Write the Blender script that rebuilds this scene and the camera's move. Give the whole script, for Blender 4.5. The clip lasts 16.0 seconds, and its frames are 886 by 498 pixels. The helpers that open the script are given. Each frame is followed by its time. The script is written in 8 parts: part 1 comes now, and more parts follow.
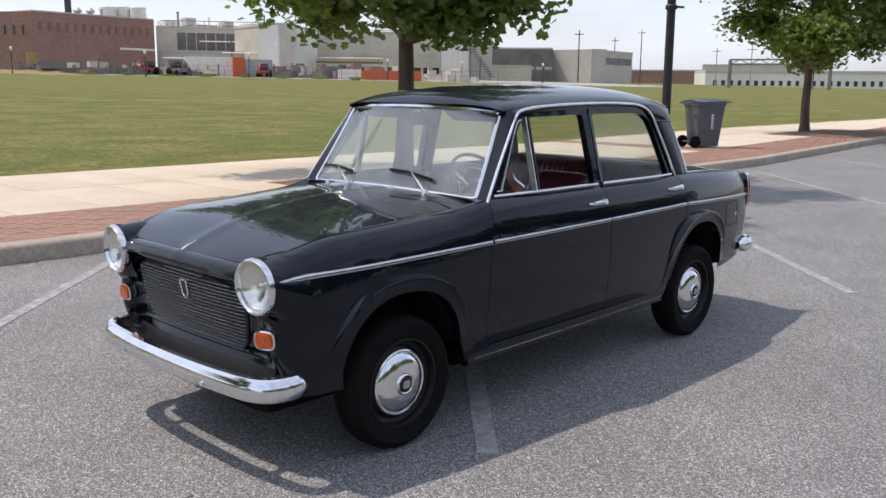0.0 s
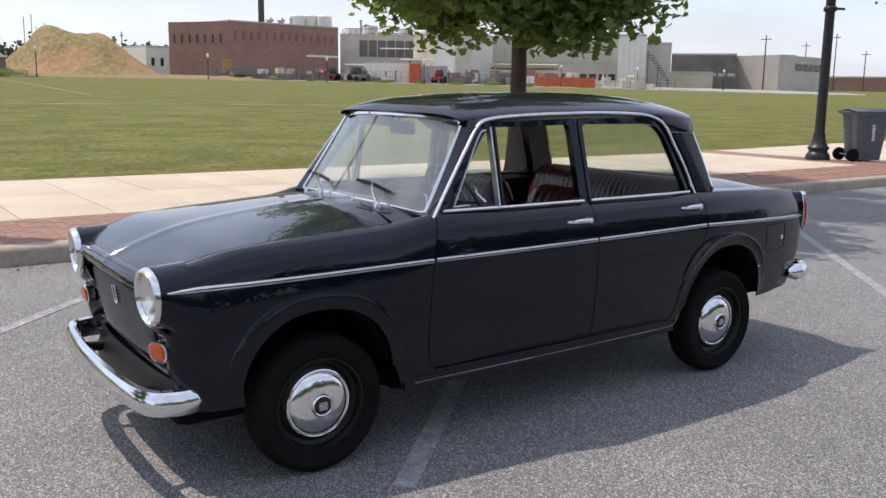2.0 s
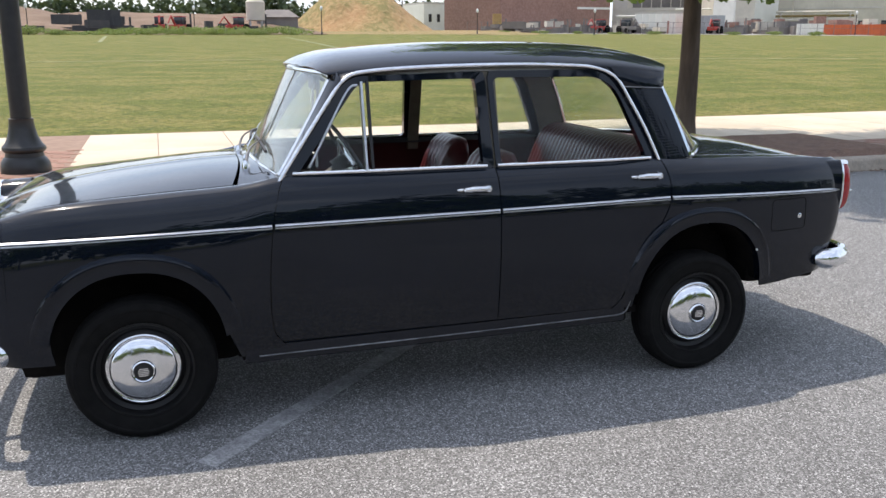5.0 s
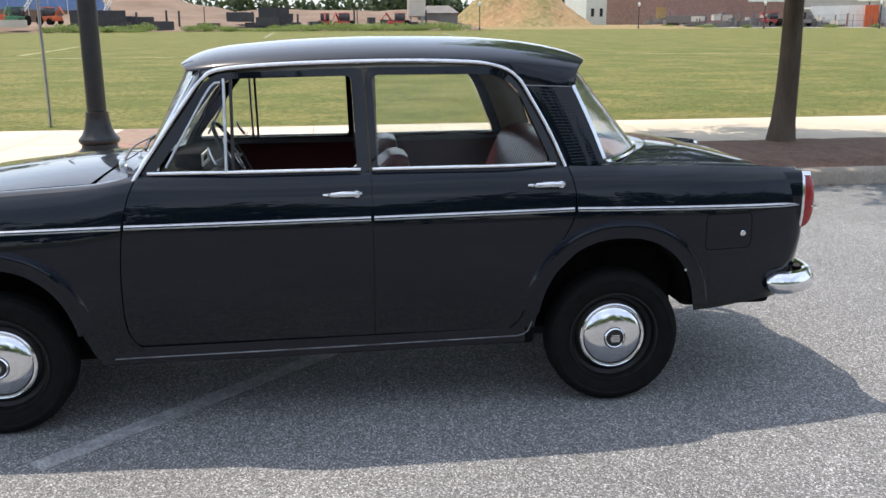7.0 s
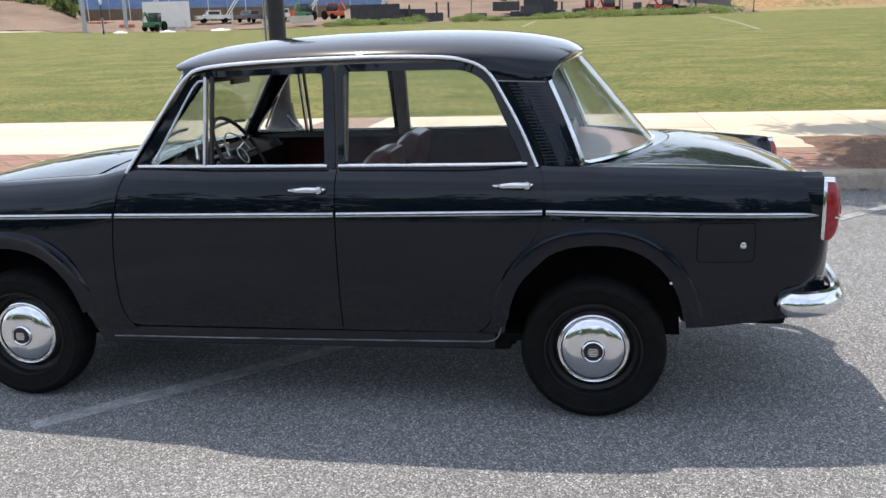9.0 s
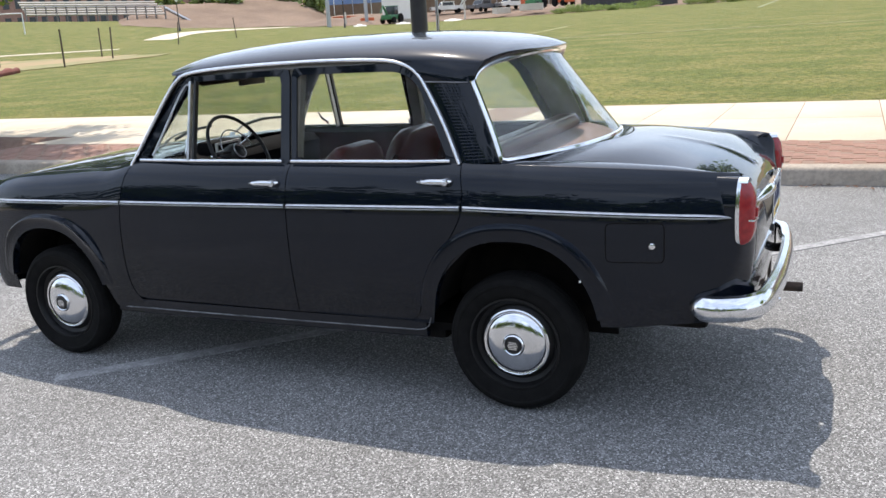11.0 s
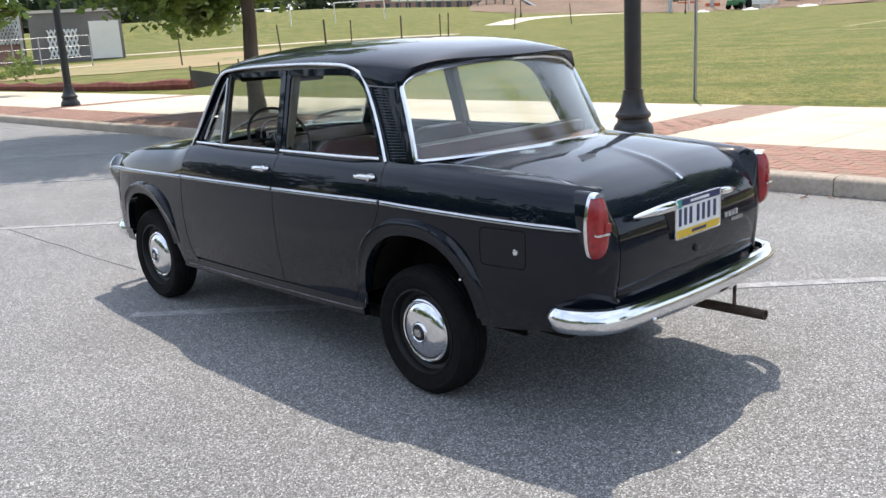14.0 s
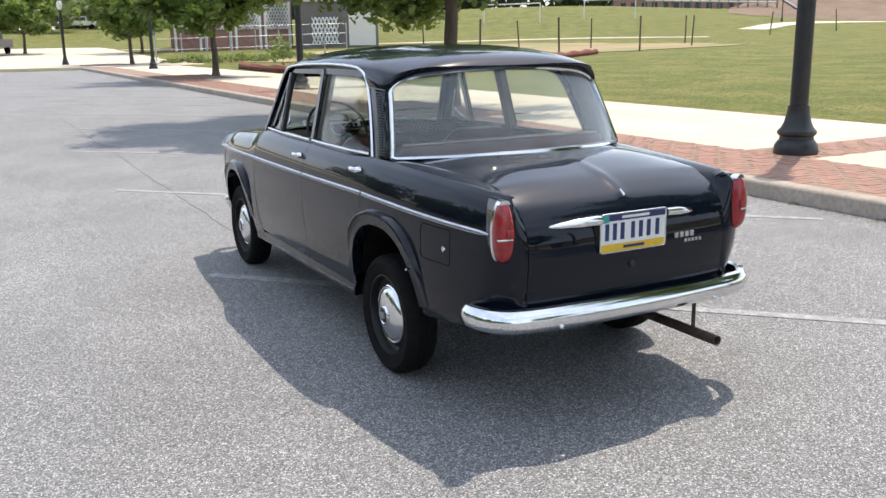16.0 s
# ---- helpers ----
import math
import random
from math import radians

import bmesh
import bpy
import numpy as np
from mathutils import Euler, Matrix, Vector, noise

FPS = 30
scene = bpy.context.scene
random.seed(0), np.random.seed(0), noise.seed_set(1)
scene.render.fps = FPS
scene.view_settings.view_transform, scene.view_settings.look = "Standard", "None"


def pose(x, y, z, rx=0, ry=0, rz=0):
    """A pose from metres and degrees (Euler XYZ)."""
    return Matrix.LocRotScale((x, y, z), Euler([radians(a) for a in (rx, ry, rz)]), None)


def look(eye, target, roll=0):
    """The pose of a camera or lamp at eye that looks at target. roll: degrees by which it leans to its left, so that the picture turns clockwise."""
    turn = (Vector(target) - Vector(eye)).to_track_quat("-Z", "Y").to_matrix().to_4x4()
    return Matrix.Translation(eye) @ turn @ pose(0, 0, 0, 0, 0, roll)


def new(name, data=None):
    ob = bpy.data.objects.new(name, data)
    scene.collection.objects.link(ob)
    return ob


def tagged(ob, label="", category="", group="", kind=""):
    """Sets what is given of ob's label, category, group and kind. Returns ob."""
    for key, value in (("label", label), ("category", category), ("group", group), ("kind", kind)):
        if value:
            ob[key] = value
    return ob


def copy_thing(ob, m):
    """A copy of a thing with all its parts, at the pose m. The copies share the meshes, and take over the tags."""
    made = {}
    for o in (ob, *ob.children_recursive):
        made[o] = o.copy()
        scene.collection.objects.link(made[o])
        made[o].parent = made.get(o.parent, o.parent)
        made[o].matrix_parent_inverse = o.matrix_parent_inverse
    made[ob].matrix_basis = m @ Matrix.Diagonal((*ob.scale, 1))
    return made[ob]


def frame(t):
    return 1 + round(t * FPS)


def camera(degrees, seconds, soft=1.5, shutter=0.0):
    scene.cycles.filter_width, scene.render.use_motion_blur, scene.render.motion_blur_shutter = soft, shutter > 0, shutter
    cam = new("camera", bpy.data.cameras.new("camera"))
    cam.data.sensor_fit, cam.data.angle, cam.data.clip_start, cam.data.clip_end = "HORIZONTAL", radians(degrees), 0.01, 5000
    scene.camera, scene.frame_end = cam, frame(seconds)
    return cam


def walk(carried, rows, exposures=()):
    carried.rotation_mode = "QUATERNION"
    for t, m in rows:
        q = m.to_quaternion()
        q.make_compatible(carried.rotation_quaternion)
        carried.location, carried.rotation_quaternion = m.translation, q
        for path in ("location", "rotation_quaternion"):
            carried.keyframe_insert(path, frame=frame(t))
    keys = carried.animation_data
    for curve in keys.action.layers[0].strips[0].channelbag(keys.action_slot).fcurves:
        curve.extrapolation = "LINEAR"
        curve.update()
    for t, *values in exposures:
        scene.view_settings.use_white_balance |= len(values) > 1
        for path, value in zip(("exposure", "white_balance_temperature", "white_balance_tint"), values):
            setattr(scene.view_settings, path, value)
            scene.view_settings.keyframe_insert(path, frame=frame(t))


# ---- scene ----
cam = camera(53.1, 16.0)
METRES, EYE, TILT, LEAN, TURN = 8.8426, 1.4325, 0.0, 0.0, 43.7
ROWS = [
    (0.0, 0.0, 0.0, 0.0, 0.09, -10.38, -0.5),
    (0.5, 0.0245, 0.01, 0.0008, 3.08, -10.16, -0.53),
    (1.0, 0.0543, 0.0156, 0.0027, 6.48, -10.08, -1.66),
    (1.5, 0.0784, 0.0261, 0.0019, 8.88, -9.41, -1.27),
    (2.0, 0.1033, 0.036, 0.0017, 11.33, -10.11, -0.78),
    (2.5, 0.1342, 0.0408, 0.0018, 15.35, -11.41, -0.9),
    (3.0, 0.1583, 0.0557, -0.0001, 16.97, -12.37, -0.53),
    (5.5, 0.2822, 0.1585, 0.0014, 31.78, -13.19, -0.18),
    (6.0, 0.3027, 0.1813, 0.0008, 33.97, -13.29, -0.33),
    (6.5, 0.3197, 0.2067, 0.0011, 35.3, -12.97, 0.49),
    (7.0, 0.3457, 0.2283, 0.0005, 38.96, -13.36, 0.36),
    (7.5, 0.3672, 0.2501, 0.0016, 42.03, -13.37, 0.02),
    (8.0, 0.3828, 0.2746, 0.0016, 45.83, -12.49, 0.48),
    (8.5, 0.4043, 0.3012, 0.001, 51.38, -13.07, 1.12),
    (9.0, 0.4236, 0.3261, 0.0014, 55.81, -13.84, 1.8),
    (11.5, 0.5155, 0.4591, 0.0028, 74.74, -13.51, 3.57),
    (12.0, 0.5285, 0.4869, 0.0031, 78.78, -13.05, 3.53),
    (12.5, 0.5349, 0.5156, 0.0022, 81.31, -13.11, 3.78),
    (13.0, 0.5494, 0.5465, 0.0025, 85.18, -13.75, 4.05),
    (13.5, 0.5571, 0.5758, 0.0029, 88.47, -13.82, 3.72),
    (14.0, 0.5568, 0.6061, 0.0024, 92.3, -13.6, 3.17),
    (14.5, 0.5641, 0.641, 0.0032, 96.9, -13.53, 2.25),
    (15.0, 0.5654, 0.6726, 0.003, 100.25, -13.71, 1.45),
    (15.5, 0.5621, 0.7027, 0.0031, 103.84, -13.29, 1.29),
    (16.0, 0.5656, 0.737, 0.0041, 108.26, -13.26, 0.8),
]
walk(cam, [(t, pose(3.103, -2.333, EYE, TILT, LEAN, TURN) @ pose(METRES * x, METRES * y, METRES * z, 90 + pitch, roll, yaw)) for t, x, y, z, yaw, pitch, roll in ROWS],
     [(0.0, 0.4, 6950, 18), (1.5, 0.36, 6950, 18), (3.0, 0.54, 6950, 16), (5.5, 0.82, 6950, 14), (7.0, 0.86, 6920, 13), (9.0, 0.83, 6880, 13), (11.5, 0.94, 6800, 13), (14.0, 0.94, 6850, 13), (16.0, 0.92, 6950, 13)])

# ---- light ----
SUN = Vector((-0.41, -0.29, 1.0)).normalized()
world = bpy.data.worlds.new("sky")
scene.world = world
world.use_nodes = True
wn, wl = world.node_tree.nodes, world.node_tree.links
wn.clear()
w_out, w_bg, w_sky = wn.new("ShaderNodeOutputWorld"), wn.new("ShaderNodeBackground"), wn.new("ShaderNodeTexSky")
w_sky.sky_type, w_sky.sun_disc = "NISHITA", False
w_sky.sun_elevation, w_sky.sun_rotation = math.asin(SUN.z), math.atan2(SUN.x, SUN.y)
w_sky.dust_density, w_sky.air_density, w_sky.ozone_density = 1.5, 1.15, 3.2
w_co, w_map, w_noise, w_ramp, w_mix = (wn.new("ShaderNodeTexCoord"), wn.new("ShaderNodeMapping"), wn.new("ShaderNodeTexNoise"),
                                       wn.new("ShaderNodeValToRGB"), wn.new("ShaderNodeMix"))
w_map.inputs["Scale"].default_value = (1.0, 1.0, 3.0)
w_noise.inputs["Scale"].default_value, w_noise.inputs["Detail"].default_value, w_noise.inputs["Roughness"].default_value = 2.2, 7.0, 0.58
w_ramp.color_ramp.elements[0].position, w_ramp.color_ramp.elements[1].position = 0.36, 0.74
w_ramp.color_ramp.elements[0].color, w_ramp.color_ramp.elements[1].color = (0.3, 0.3, 0.3, 1), (0.95, 0.95, 0.95, 1)
w_mix.data_type = "RGBA"
w_mix.inputs[7].default_value = (5.8, 6.8, 8.3, 1)
wl.new(w_co.outputs["Generated"], w_map.inputs["Vector"])
wl.new(w_map.outputs[0], w_noise.inputs["Vector"])
wl.new(w_noise.outputs["Fac"], w_ramp.inputs[0])
wl.new(w_ramp.outputs[0], w_mix.inputs[0])
wl.new(w_sky.outputs[0], w_mix.inputs[6])
wl.new(w_mix.outputs[2], w_bg.inputs["Color"])
w_bg.inputs["Strength"].default_value = 0.125
wl.new(w_bg.outputs[0], w_out.inputs["Surface"])
sun = new("sun", bpy.data.lights.new("sun", "SUN"))
sun.data.energy, sun.data.angle, sun.data.color = 2.6, radians(0.6), (1.0, 0.945, 0.85)
sun.matrix_world = look(SUN * 60, (0, 0, 0))
scene.view_settings.exposure = 0.0

# ---- materials ----
def material(name, colour, rough=0.6, metal=0.0, colour2=None, scale=8.0, bump=0.0, bump_scale=None, coat=0.0, spread=(0.35, 0.65), detail=6.0,
             fine=None, fine_scale=90.0, fine_amount=0.3, rough2=None, random=0.0, spec=0.5, stretch=(1, 1, 1), distance=0.01, transmission=0.0):
    """Principled material with a coarse colour change, a fine grain and bump, all in metres."""
    m = bpy.data.materials.new(name)
    m.use_nodes = True
    n, l = m.node_tree.nodes, m.node_tree.links
    p = n["Principled BSDF"]
    p.inputs["Base Color"].default_value = (*colour, 1)
    p.inputs["Roughness"].default_value, p.inputs["Metallic"].default_value = rough, metal
    p.inputs["Coat Weight"].default_value, p.inputs["Coat Roughness"].default_value = coat, 0.03
    p.inputs["Specular IOR Level"].default_value = spec
    p.inputs["Transmission Weight"].default_value = transmission
    co, mp = n.new("ShaderNodeTexCoord"), n.new("ShaderNodeMapping")
    mp.inputs["Scale"].default_value = stretch
    l.new(co.outputs["Object"], mp.inputs["Vector"])
    last = None
    if colour2:
        t, r = n.new("ShaderNodeTexNoise"), n.new("ShaderNodeValToRGB")
        t.inputs["Scale"].default_value, t.inputs["Detail"].default_value, t.inputs["Roughness"].default_value = scale, detail, 0.6
        r.color_ramp.elements[0].position, r.color_ramp.elements[1].position = spread
        r.color_ramp.elements[0].color, r.color_ramp.elements[1].color = (*colour, 1), (*colour2, 1)
        l.new(mp.outputs[0], t.inputs["Vector"])
        l.new(t.outputs["Fac"], r.inputs[0])
        last = r.outputs[0]
        if rough2 is not None:
            q = n.new("ShaderNodeMapRange")
            q.inputs["To Min"].default_value, q.inputs["To Max"].default_value = rough, rough2
            l.new(t.outputs["Fac"], q.inputs["Value"])
            l.new(q.outputs[0], p.inputs["Roughness"])
    if fine:
        t, x = n.new("ShaderNodeTexNoise"), n.new("ShaderNodeMix")
        r = n.new("ShaderNodeMapRange")
        t.inputs["Scale"].default_value, t.inputs["Detail"].default_value = fine_scale, 3.0
        r.inputs["From Min"].default_value, r.inputs["From Max"].default_value, r.inputs["To Max"].default_value = 0.42, 0.62, fine_amount
        x.data_type = "RGBA"
        x.inputs[6].default_value, x.inputs[7].default_value = (*colour, 1), (*fine, 1)
        l.new(mp.outputs[0], t.inputs["Vector"])
        l.new(t.outputs["Fac"], r.inputs["Value"])
        l.new(r.outputs[0], x.inputs[0])
        if last:
            l.new(last, x.inputs[6])
        last = x.outputs[2]
    if random:
        o, v, h = n.new("ShaderNodeObjectInfo"), n.new("ShaderNodeMapRange"), n.new("ShaderNodeHueSaturation")
        g, a = n.new("ShaderNodeNewGeometry"), n.new("ShaderNodeMath")
        a.operation = "ADD"
        a.use_clamp = False
        w = n.new("ShaderNodeMath")
        w.operation = "FRACT"
        l.new(o.outputs["Random"], a.inputs[0])
        l.new(g.outputs["Random Per Island"], a.inputs[1])
        l.new(a.outputs[0], w.inputs[0])
        v.inputs["To Min"].default_value, v.inputs["To Max"].default_value = 1 - random, 1 + random
        l.new(w.outputs[0], v.inputs["Value"])
        l.new(v.outputs[0], h.inputs["Value"])
        h.inputs["Color"].default_value = (*colour, 1)
        if last:
            l.new(last, h.inputs["Color"])
        last = h.outputs[0]
    if last:
        l.new(last, p.inputs["Base Color"])
    if bump:
        t, b = n.new("ShaderNodeTexNoise"), n.new("ShaderNodeBump")
        t.inputs["Scale"].default_value, t.inputs["Detail"].default_value = bump_scale or scale * 4, 5.0
        b.inputs["Strength"].default_value, b.inputs["Distance"].default_value = bump, distance
        l.new(mp.outputs[0], t.inputs["Vector"])
        l.new(t.outputs["Fac"], b.inputs["Height"])
        l.new(b.outputs[0], p.inputs["Normal"])
    return m


def leafy(m, through_colour, share=0.35):
    """Lets light through a leaf material."""
    n, l = m.node_tree.nodes, m.node_tree.links
    mix, tr = n.new("ShaderNodeMixShader"), n.new("ShaderNodeBsdfTranslucent")
    mix.inputs[0].default_value = share
    tr.inputs["Color"].default_value = (*through_colour, 1)
    l.new(n["Principled BSDF"].outputs[0], mix.inputs[1])
    l.new(tr.outputs[0], mix.inputs[2])
    l.new(mix.outputs[0], n["Material Output"].inputs["Surface"])
    return m


def glass(name, tint, gloss=0.02, face=0.011, film=0.0):
    m = bpy.data.materials.new(name)
    m.use_nodes = True
    n, l = m.node_tree.nodes, m.node_tree.links
    n.clear()
    out, mix, tr, gl, fr = (n.new("ShaderNodeOutputMaterial"), n.new("ShaderNodeMixShader"), n.new("ShaderNodeBsdfTransparent"),
                            n.new("ShaderNodeBsdfGlossy"), n.new("ShaderNodeLayerWeight"))
    pw, ad = n.new("ShaderNodeMath"), n.new("ShaderNodeMath")
    pw.operation, ad.operation = "POWER", "MULTIPLY_ADD"
    pw.inputs[1].default_value, ad.inputs[1].default_value, ad.inputs[2].default_value = 5.0, 0.95, face
    tr.inputs[0].default_value = (*tint, 1)
    gl.inputs["Roughness"].default_value = gloss
    fr.inputs["Blend"].default_value = 0.5
    l.new(fr.outputs["Facing"], pw.inputs[0])
    l.new(pw.outputs[0], ad.inputs[0])
    l.new(ad.outputs[0], mix.inputs[0])
    l.new(tr.outputs[0], mix.inputs[1])
    l.new(gl.outputs[0], mix.inputs[2])
    last = mix.outputs[0]
    # streaky pale film: dirt, plus sky haze put into a diffuse colour
    if film:
        co, mp, t, r = n.new("ShaderNodeTexCoord"), n.new("ShaderNodeMapping"), n.new("ShaderNodeTexNoise"), n.new("ShaderNodeMapRange")
        df, mf = n.new("ShaderNodeBsdfDiffuse"), n.new("ShaderNodeMixShader")
        mp.inputs["Scale"].default_value = (1, 0.35, 0.35)
        t.inputs["Scale"].default_value, t.inputs["Detail"].default_value = 9.0, 6.0
        r.inputs["From Min"].default_value, r.inputs["From Max"].default_value = 0.3, 0.75
        r.inputs["To Min"].default_value, r.inputs["To Max"].default_value = film * 0.45, film * 1.7
        df.inputs["Color"].default_value = (0.68, 0.73, 0.76, 1)
        l.new(co.outputs["Object"], mp.inputs["Vector"])
        l.new(mp.outputs[0], t.inputs["Vector"])
        l.new(t.outputs["Fac"], r.inputs["Value"])
        l.new(r.outputs[0], mf.inputs[0])
        l.new(last, mf.inputs[1])
        l.new(df.outputs[0], mf.inputs[2])
        last = mf.outputs[0]
    l.new(last, out.inputs["Surface"])
    return m


PAINT = material("black_paint", (0.0028, 0.0052, 0.0102), 0.17, colour2=(0.0042, 0.0069, 0.0128), scale=3.0, bump=0.012, bump_scale=5.0, rough2=0.26, spec=0.02, coat=1.0)
PAINT.node_tree.nodes["Principled BSDF"].inputs["Coat IOR"].default_value = 1.38


def dust_sheen(m, film_colour, share):
    """Uneven pale film on upward faces: settled dirt, and sky sheen put into the colour."""
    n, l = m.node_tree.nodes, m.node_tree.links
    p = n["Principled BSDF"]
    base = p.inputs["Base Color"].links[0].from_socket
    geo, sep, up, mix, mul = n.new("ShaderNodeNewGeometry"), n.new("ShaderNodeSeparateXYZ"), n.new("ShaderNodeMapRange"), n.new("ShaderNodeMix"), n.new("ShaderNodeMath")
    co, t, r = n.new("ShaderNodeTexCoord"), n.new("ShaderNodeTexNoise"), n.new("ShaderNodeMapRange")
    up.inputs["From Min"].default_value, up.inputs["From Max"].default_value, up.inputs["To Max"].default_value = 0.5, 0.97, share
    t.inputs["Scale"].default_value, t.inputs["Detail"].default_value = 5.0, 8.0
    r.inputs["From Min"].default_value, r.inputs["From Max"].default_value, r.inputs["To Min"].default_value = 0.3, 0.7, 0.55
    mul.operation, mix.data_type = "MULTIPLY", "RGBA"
    mix.inputs[7].default_value = (*film_colour, 1)
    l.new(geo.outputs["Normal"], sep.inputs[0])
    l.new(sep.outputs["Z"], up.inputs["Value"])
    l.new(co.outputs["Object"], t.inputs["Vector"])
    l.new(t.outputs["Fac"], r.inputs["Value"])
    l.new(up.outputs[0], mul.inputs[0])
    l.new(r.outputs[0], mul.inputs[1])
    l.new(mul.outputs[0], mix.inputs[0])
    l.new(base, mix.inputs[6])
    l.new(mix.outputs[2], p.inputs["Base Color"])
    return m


# bluish share that lifts the black tops in place of the sky's sheen
PAINT = dust_sheen(PAINT, (0.25, 0.3, 0.38), 0.058)
BLACK = material("black_trim", (0.008, 0.008, 0.009), 0.45, colour2=(0.014, 0.014, 0.015), scale=20)
DASH = material("black_dash_vinyl", (0.007, 0.007, 0.008), 0.75, colour2=(0.011, 0.011, 0.012), scale=20, spec=0.04, bump=0.1, bump_scale=90)
UNDER = material("underbody_black", (0.006, 0.006, 0.006), 0.9, spec=0.1, colour2=(0.014, 0.012, 0.011), scale=12)
CHROME = material("chrome", (0.82, 0.83, 0.85), 0.07, 1.0, colour2=(0.74, 0.75, 0.77), scale=14, rough2=0.16)
STEEL = material("brushed_trim", (0.83, 0.84, 0.86), 0.16, 1.0, colour2=(0.72, 0.73, 0.75), scale=30, rough2=0.26)
DULL = material("dull_aluminium_trim", (0.62, 0.63, 0.65), 0.34, 1.0, colour2=(0.5, 0.51, 0.53), scale=30, rough2=0.42)
WORNTRIM = material("worn_sill_trim", (0.3, 0.3, 0.31), 0.45, 0.8, colour2=(0.12, 0.12, 0.125), scale=9, rough2=0.6)
RUBBER = material("tyre_rubber", (0.005, 0.005, 0.005), 0.85, spec=0.14, colour2=(0.009, 0.0087, 0.0085), scale=25, bump=0.1, bump_scale=120)
RIMBLACK = material("rim_black", (0.005, 0.005, 0.0055), 0.42, colour2=(0.009, 0.009, 0.0095), scale=20, spec=0.3)
GLASS = glass("window_glass", (0.955, 0.968, 0.96))
FILMED = glass("dusty_glass", (0.9, 0.94, 0.9), 0.02, 0.12, 0.065)
REARGLASS = glass("rear_glass", (0.92, 0.945, 0.92), 0.02, 0.05, 0.03)
LENS = glass("lamp_glass", (0.93, 0.94, 0.93), 0.03)
REFLECTOR = material("reflector", (0.9, 0.89, 0.84), 0.16, 0.92, bump=0.2, bump_scale=45)
# shelf vinyl: the paleness it has in sun is put into the colour
SHELF = material("dusty_vinyl", (0.2, 0.12, 0.12), 0.5, colour2=(0.27, 0.18, 0.18), scale=9, bump=0.1, bump_scale=80)
PILLAR = material("olive_cloth", (0.12, 0.11, 0.085), 0.85, colour2=(0.16, 0.145, 0.115), scale=18, bump=0.1, bump_scale=80)
AMBER = material("amber_lens", (0.75, 0.13, 0.01), 0.12, colour2=(0.6, 0.08, 0.01), scale=60, bump=0.3, bump_scale=140, coat=0.6)
REDLENS = material("red_lens", (0.33, 0.007, 0.01), 0.12, colour2=(0.23, 0.004, 0.008), scale=50, bump=0.25, bump_scale=120, coat=0.6)
VINYL = material("red_vinyl", (0.055, 0.009, 0.011), 0.3, spec=0.5, colour2=(0.075, 0.015, 0.017), scale=10, bump=0.12, bump_scale=90)
PIPING = material("pale_piping", (0.45, 0.4, 0.36), 0.5, colour2=(0.36, 0.32, 0.29), scale=30)
CARD = material("red_door_card", (0.034, 0.005, 0.007), 0.5, colour2=(0.05, 0.008, 0.01), scale=8, bump=0.1, bump_scale=70)
LINER = material("grey_headliner", (0.34, 0.32, 0.29), 0.85, colour2=(0.28, 0.265, 0.24), scale=18, bump=0.15, bump_scale=80)
WHITE = material("white_enamel", (0.75, 0.75, 0.73), 0.4, colour2=(0.66, 0.66, 0.64), scale=20)
TAN = material("tan_paint", (0.5, 0.33, 0.13), 0.6, colour2=(0.4, 0.26, 0.1), scale=0.8)
YELLOW = material("yellow_enamel", (0.72, 0.47, 0.04), 0.4, colour2=(0.64, 0.4, 0.03), scale=30)
NAVY = material("navy_ink", (0.02, 0.03, 0.1), 0.5)
TEAL = material("teal_ink", (0.03, 0.3, 0.26), 0.5)


def asphalt(name, tones, bump):
    """Bound stone chips a few millimetres wide, each of its own grey, under broad faint wear."""
    m = bpy.data.materials.new(name)
    m.use_nodes = True
    n, l = m.node_tree.nodes, m.node_tree.links
    p = n["Principled BSDF"]
    p.inputs["Roughness"].default_value = 0.8
    co, v, sep, r = n.new("ShaderNodeTexCoord"), n.new("ShaderNodeTexVoronoi"), n.new("ShaderNodeSeparateColor"), n.new("ShaderNodeValToRGB")
    v.inputs["Scale"].default_value = 185.0
    for x, _ in tones[1:-1]:
        r.color_ramp.elements.new(x)
    for i, (x, c) in enumerate(tones):
        r.color_ramp.elements[i].position, r.color_ramp.elements[i].color = x, (c * 1.0, c, c * 0.995, 1)
    w, wr, mx = n.new("ShaderNodeTexNoise"), n.new("ShaderNodeMapRange"), n.new("ShaderNodeMix")
    w.inputs["Scale"].default_value, w.inputs["Detail"].default_value, w.inputs["Roughness"].default_value = 0.7, 8.0, 0.65
    wr.inputs["From Min"].default_value, wr.inputs["From Max"].default_value = 0.3, 0.7
    wr.inputs["To Min"].default_value, wr.inputs["To Max"].default_value = 0.82, 1.15
    mx.data_type, mx.blend_type = "RGBA", "MULTIPLY"
    mx.inputs[0].default_value = 1.0
    b = n.new("ShaderNodeBump")
    b.inputs["Strength"].default_value, b.inputs["Distance"].default_value = bump, 0.003
    l.new(co.outputs["Object"], v.inputs["Vector"])
    l.new(v.outputs["Color"], sep.inputs[0])
    l.new(sep.outputs[0], r.inputs[0])
    l.new(co.outputs["Object"], w.inputs["Vector"])
    l.new(w.outputs["Fac"], wr.inputs["Value"])
    l.new(r.outputs[0], mx.inputs[6])
    l.new(wr.outputs[0], mx.inputs[7])
    l.new(mx.outputs[2], p.inputs["Base Color"])
    l.new(v.outputs["Distance"], b.inputs["Height"])
    l.new(b.outputs[0], p.inputs["Normal"])
    return m


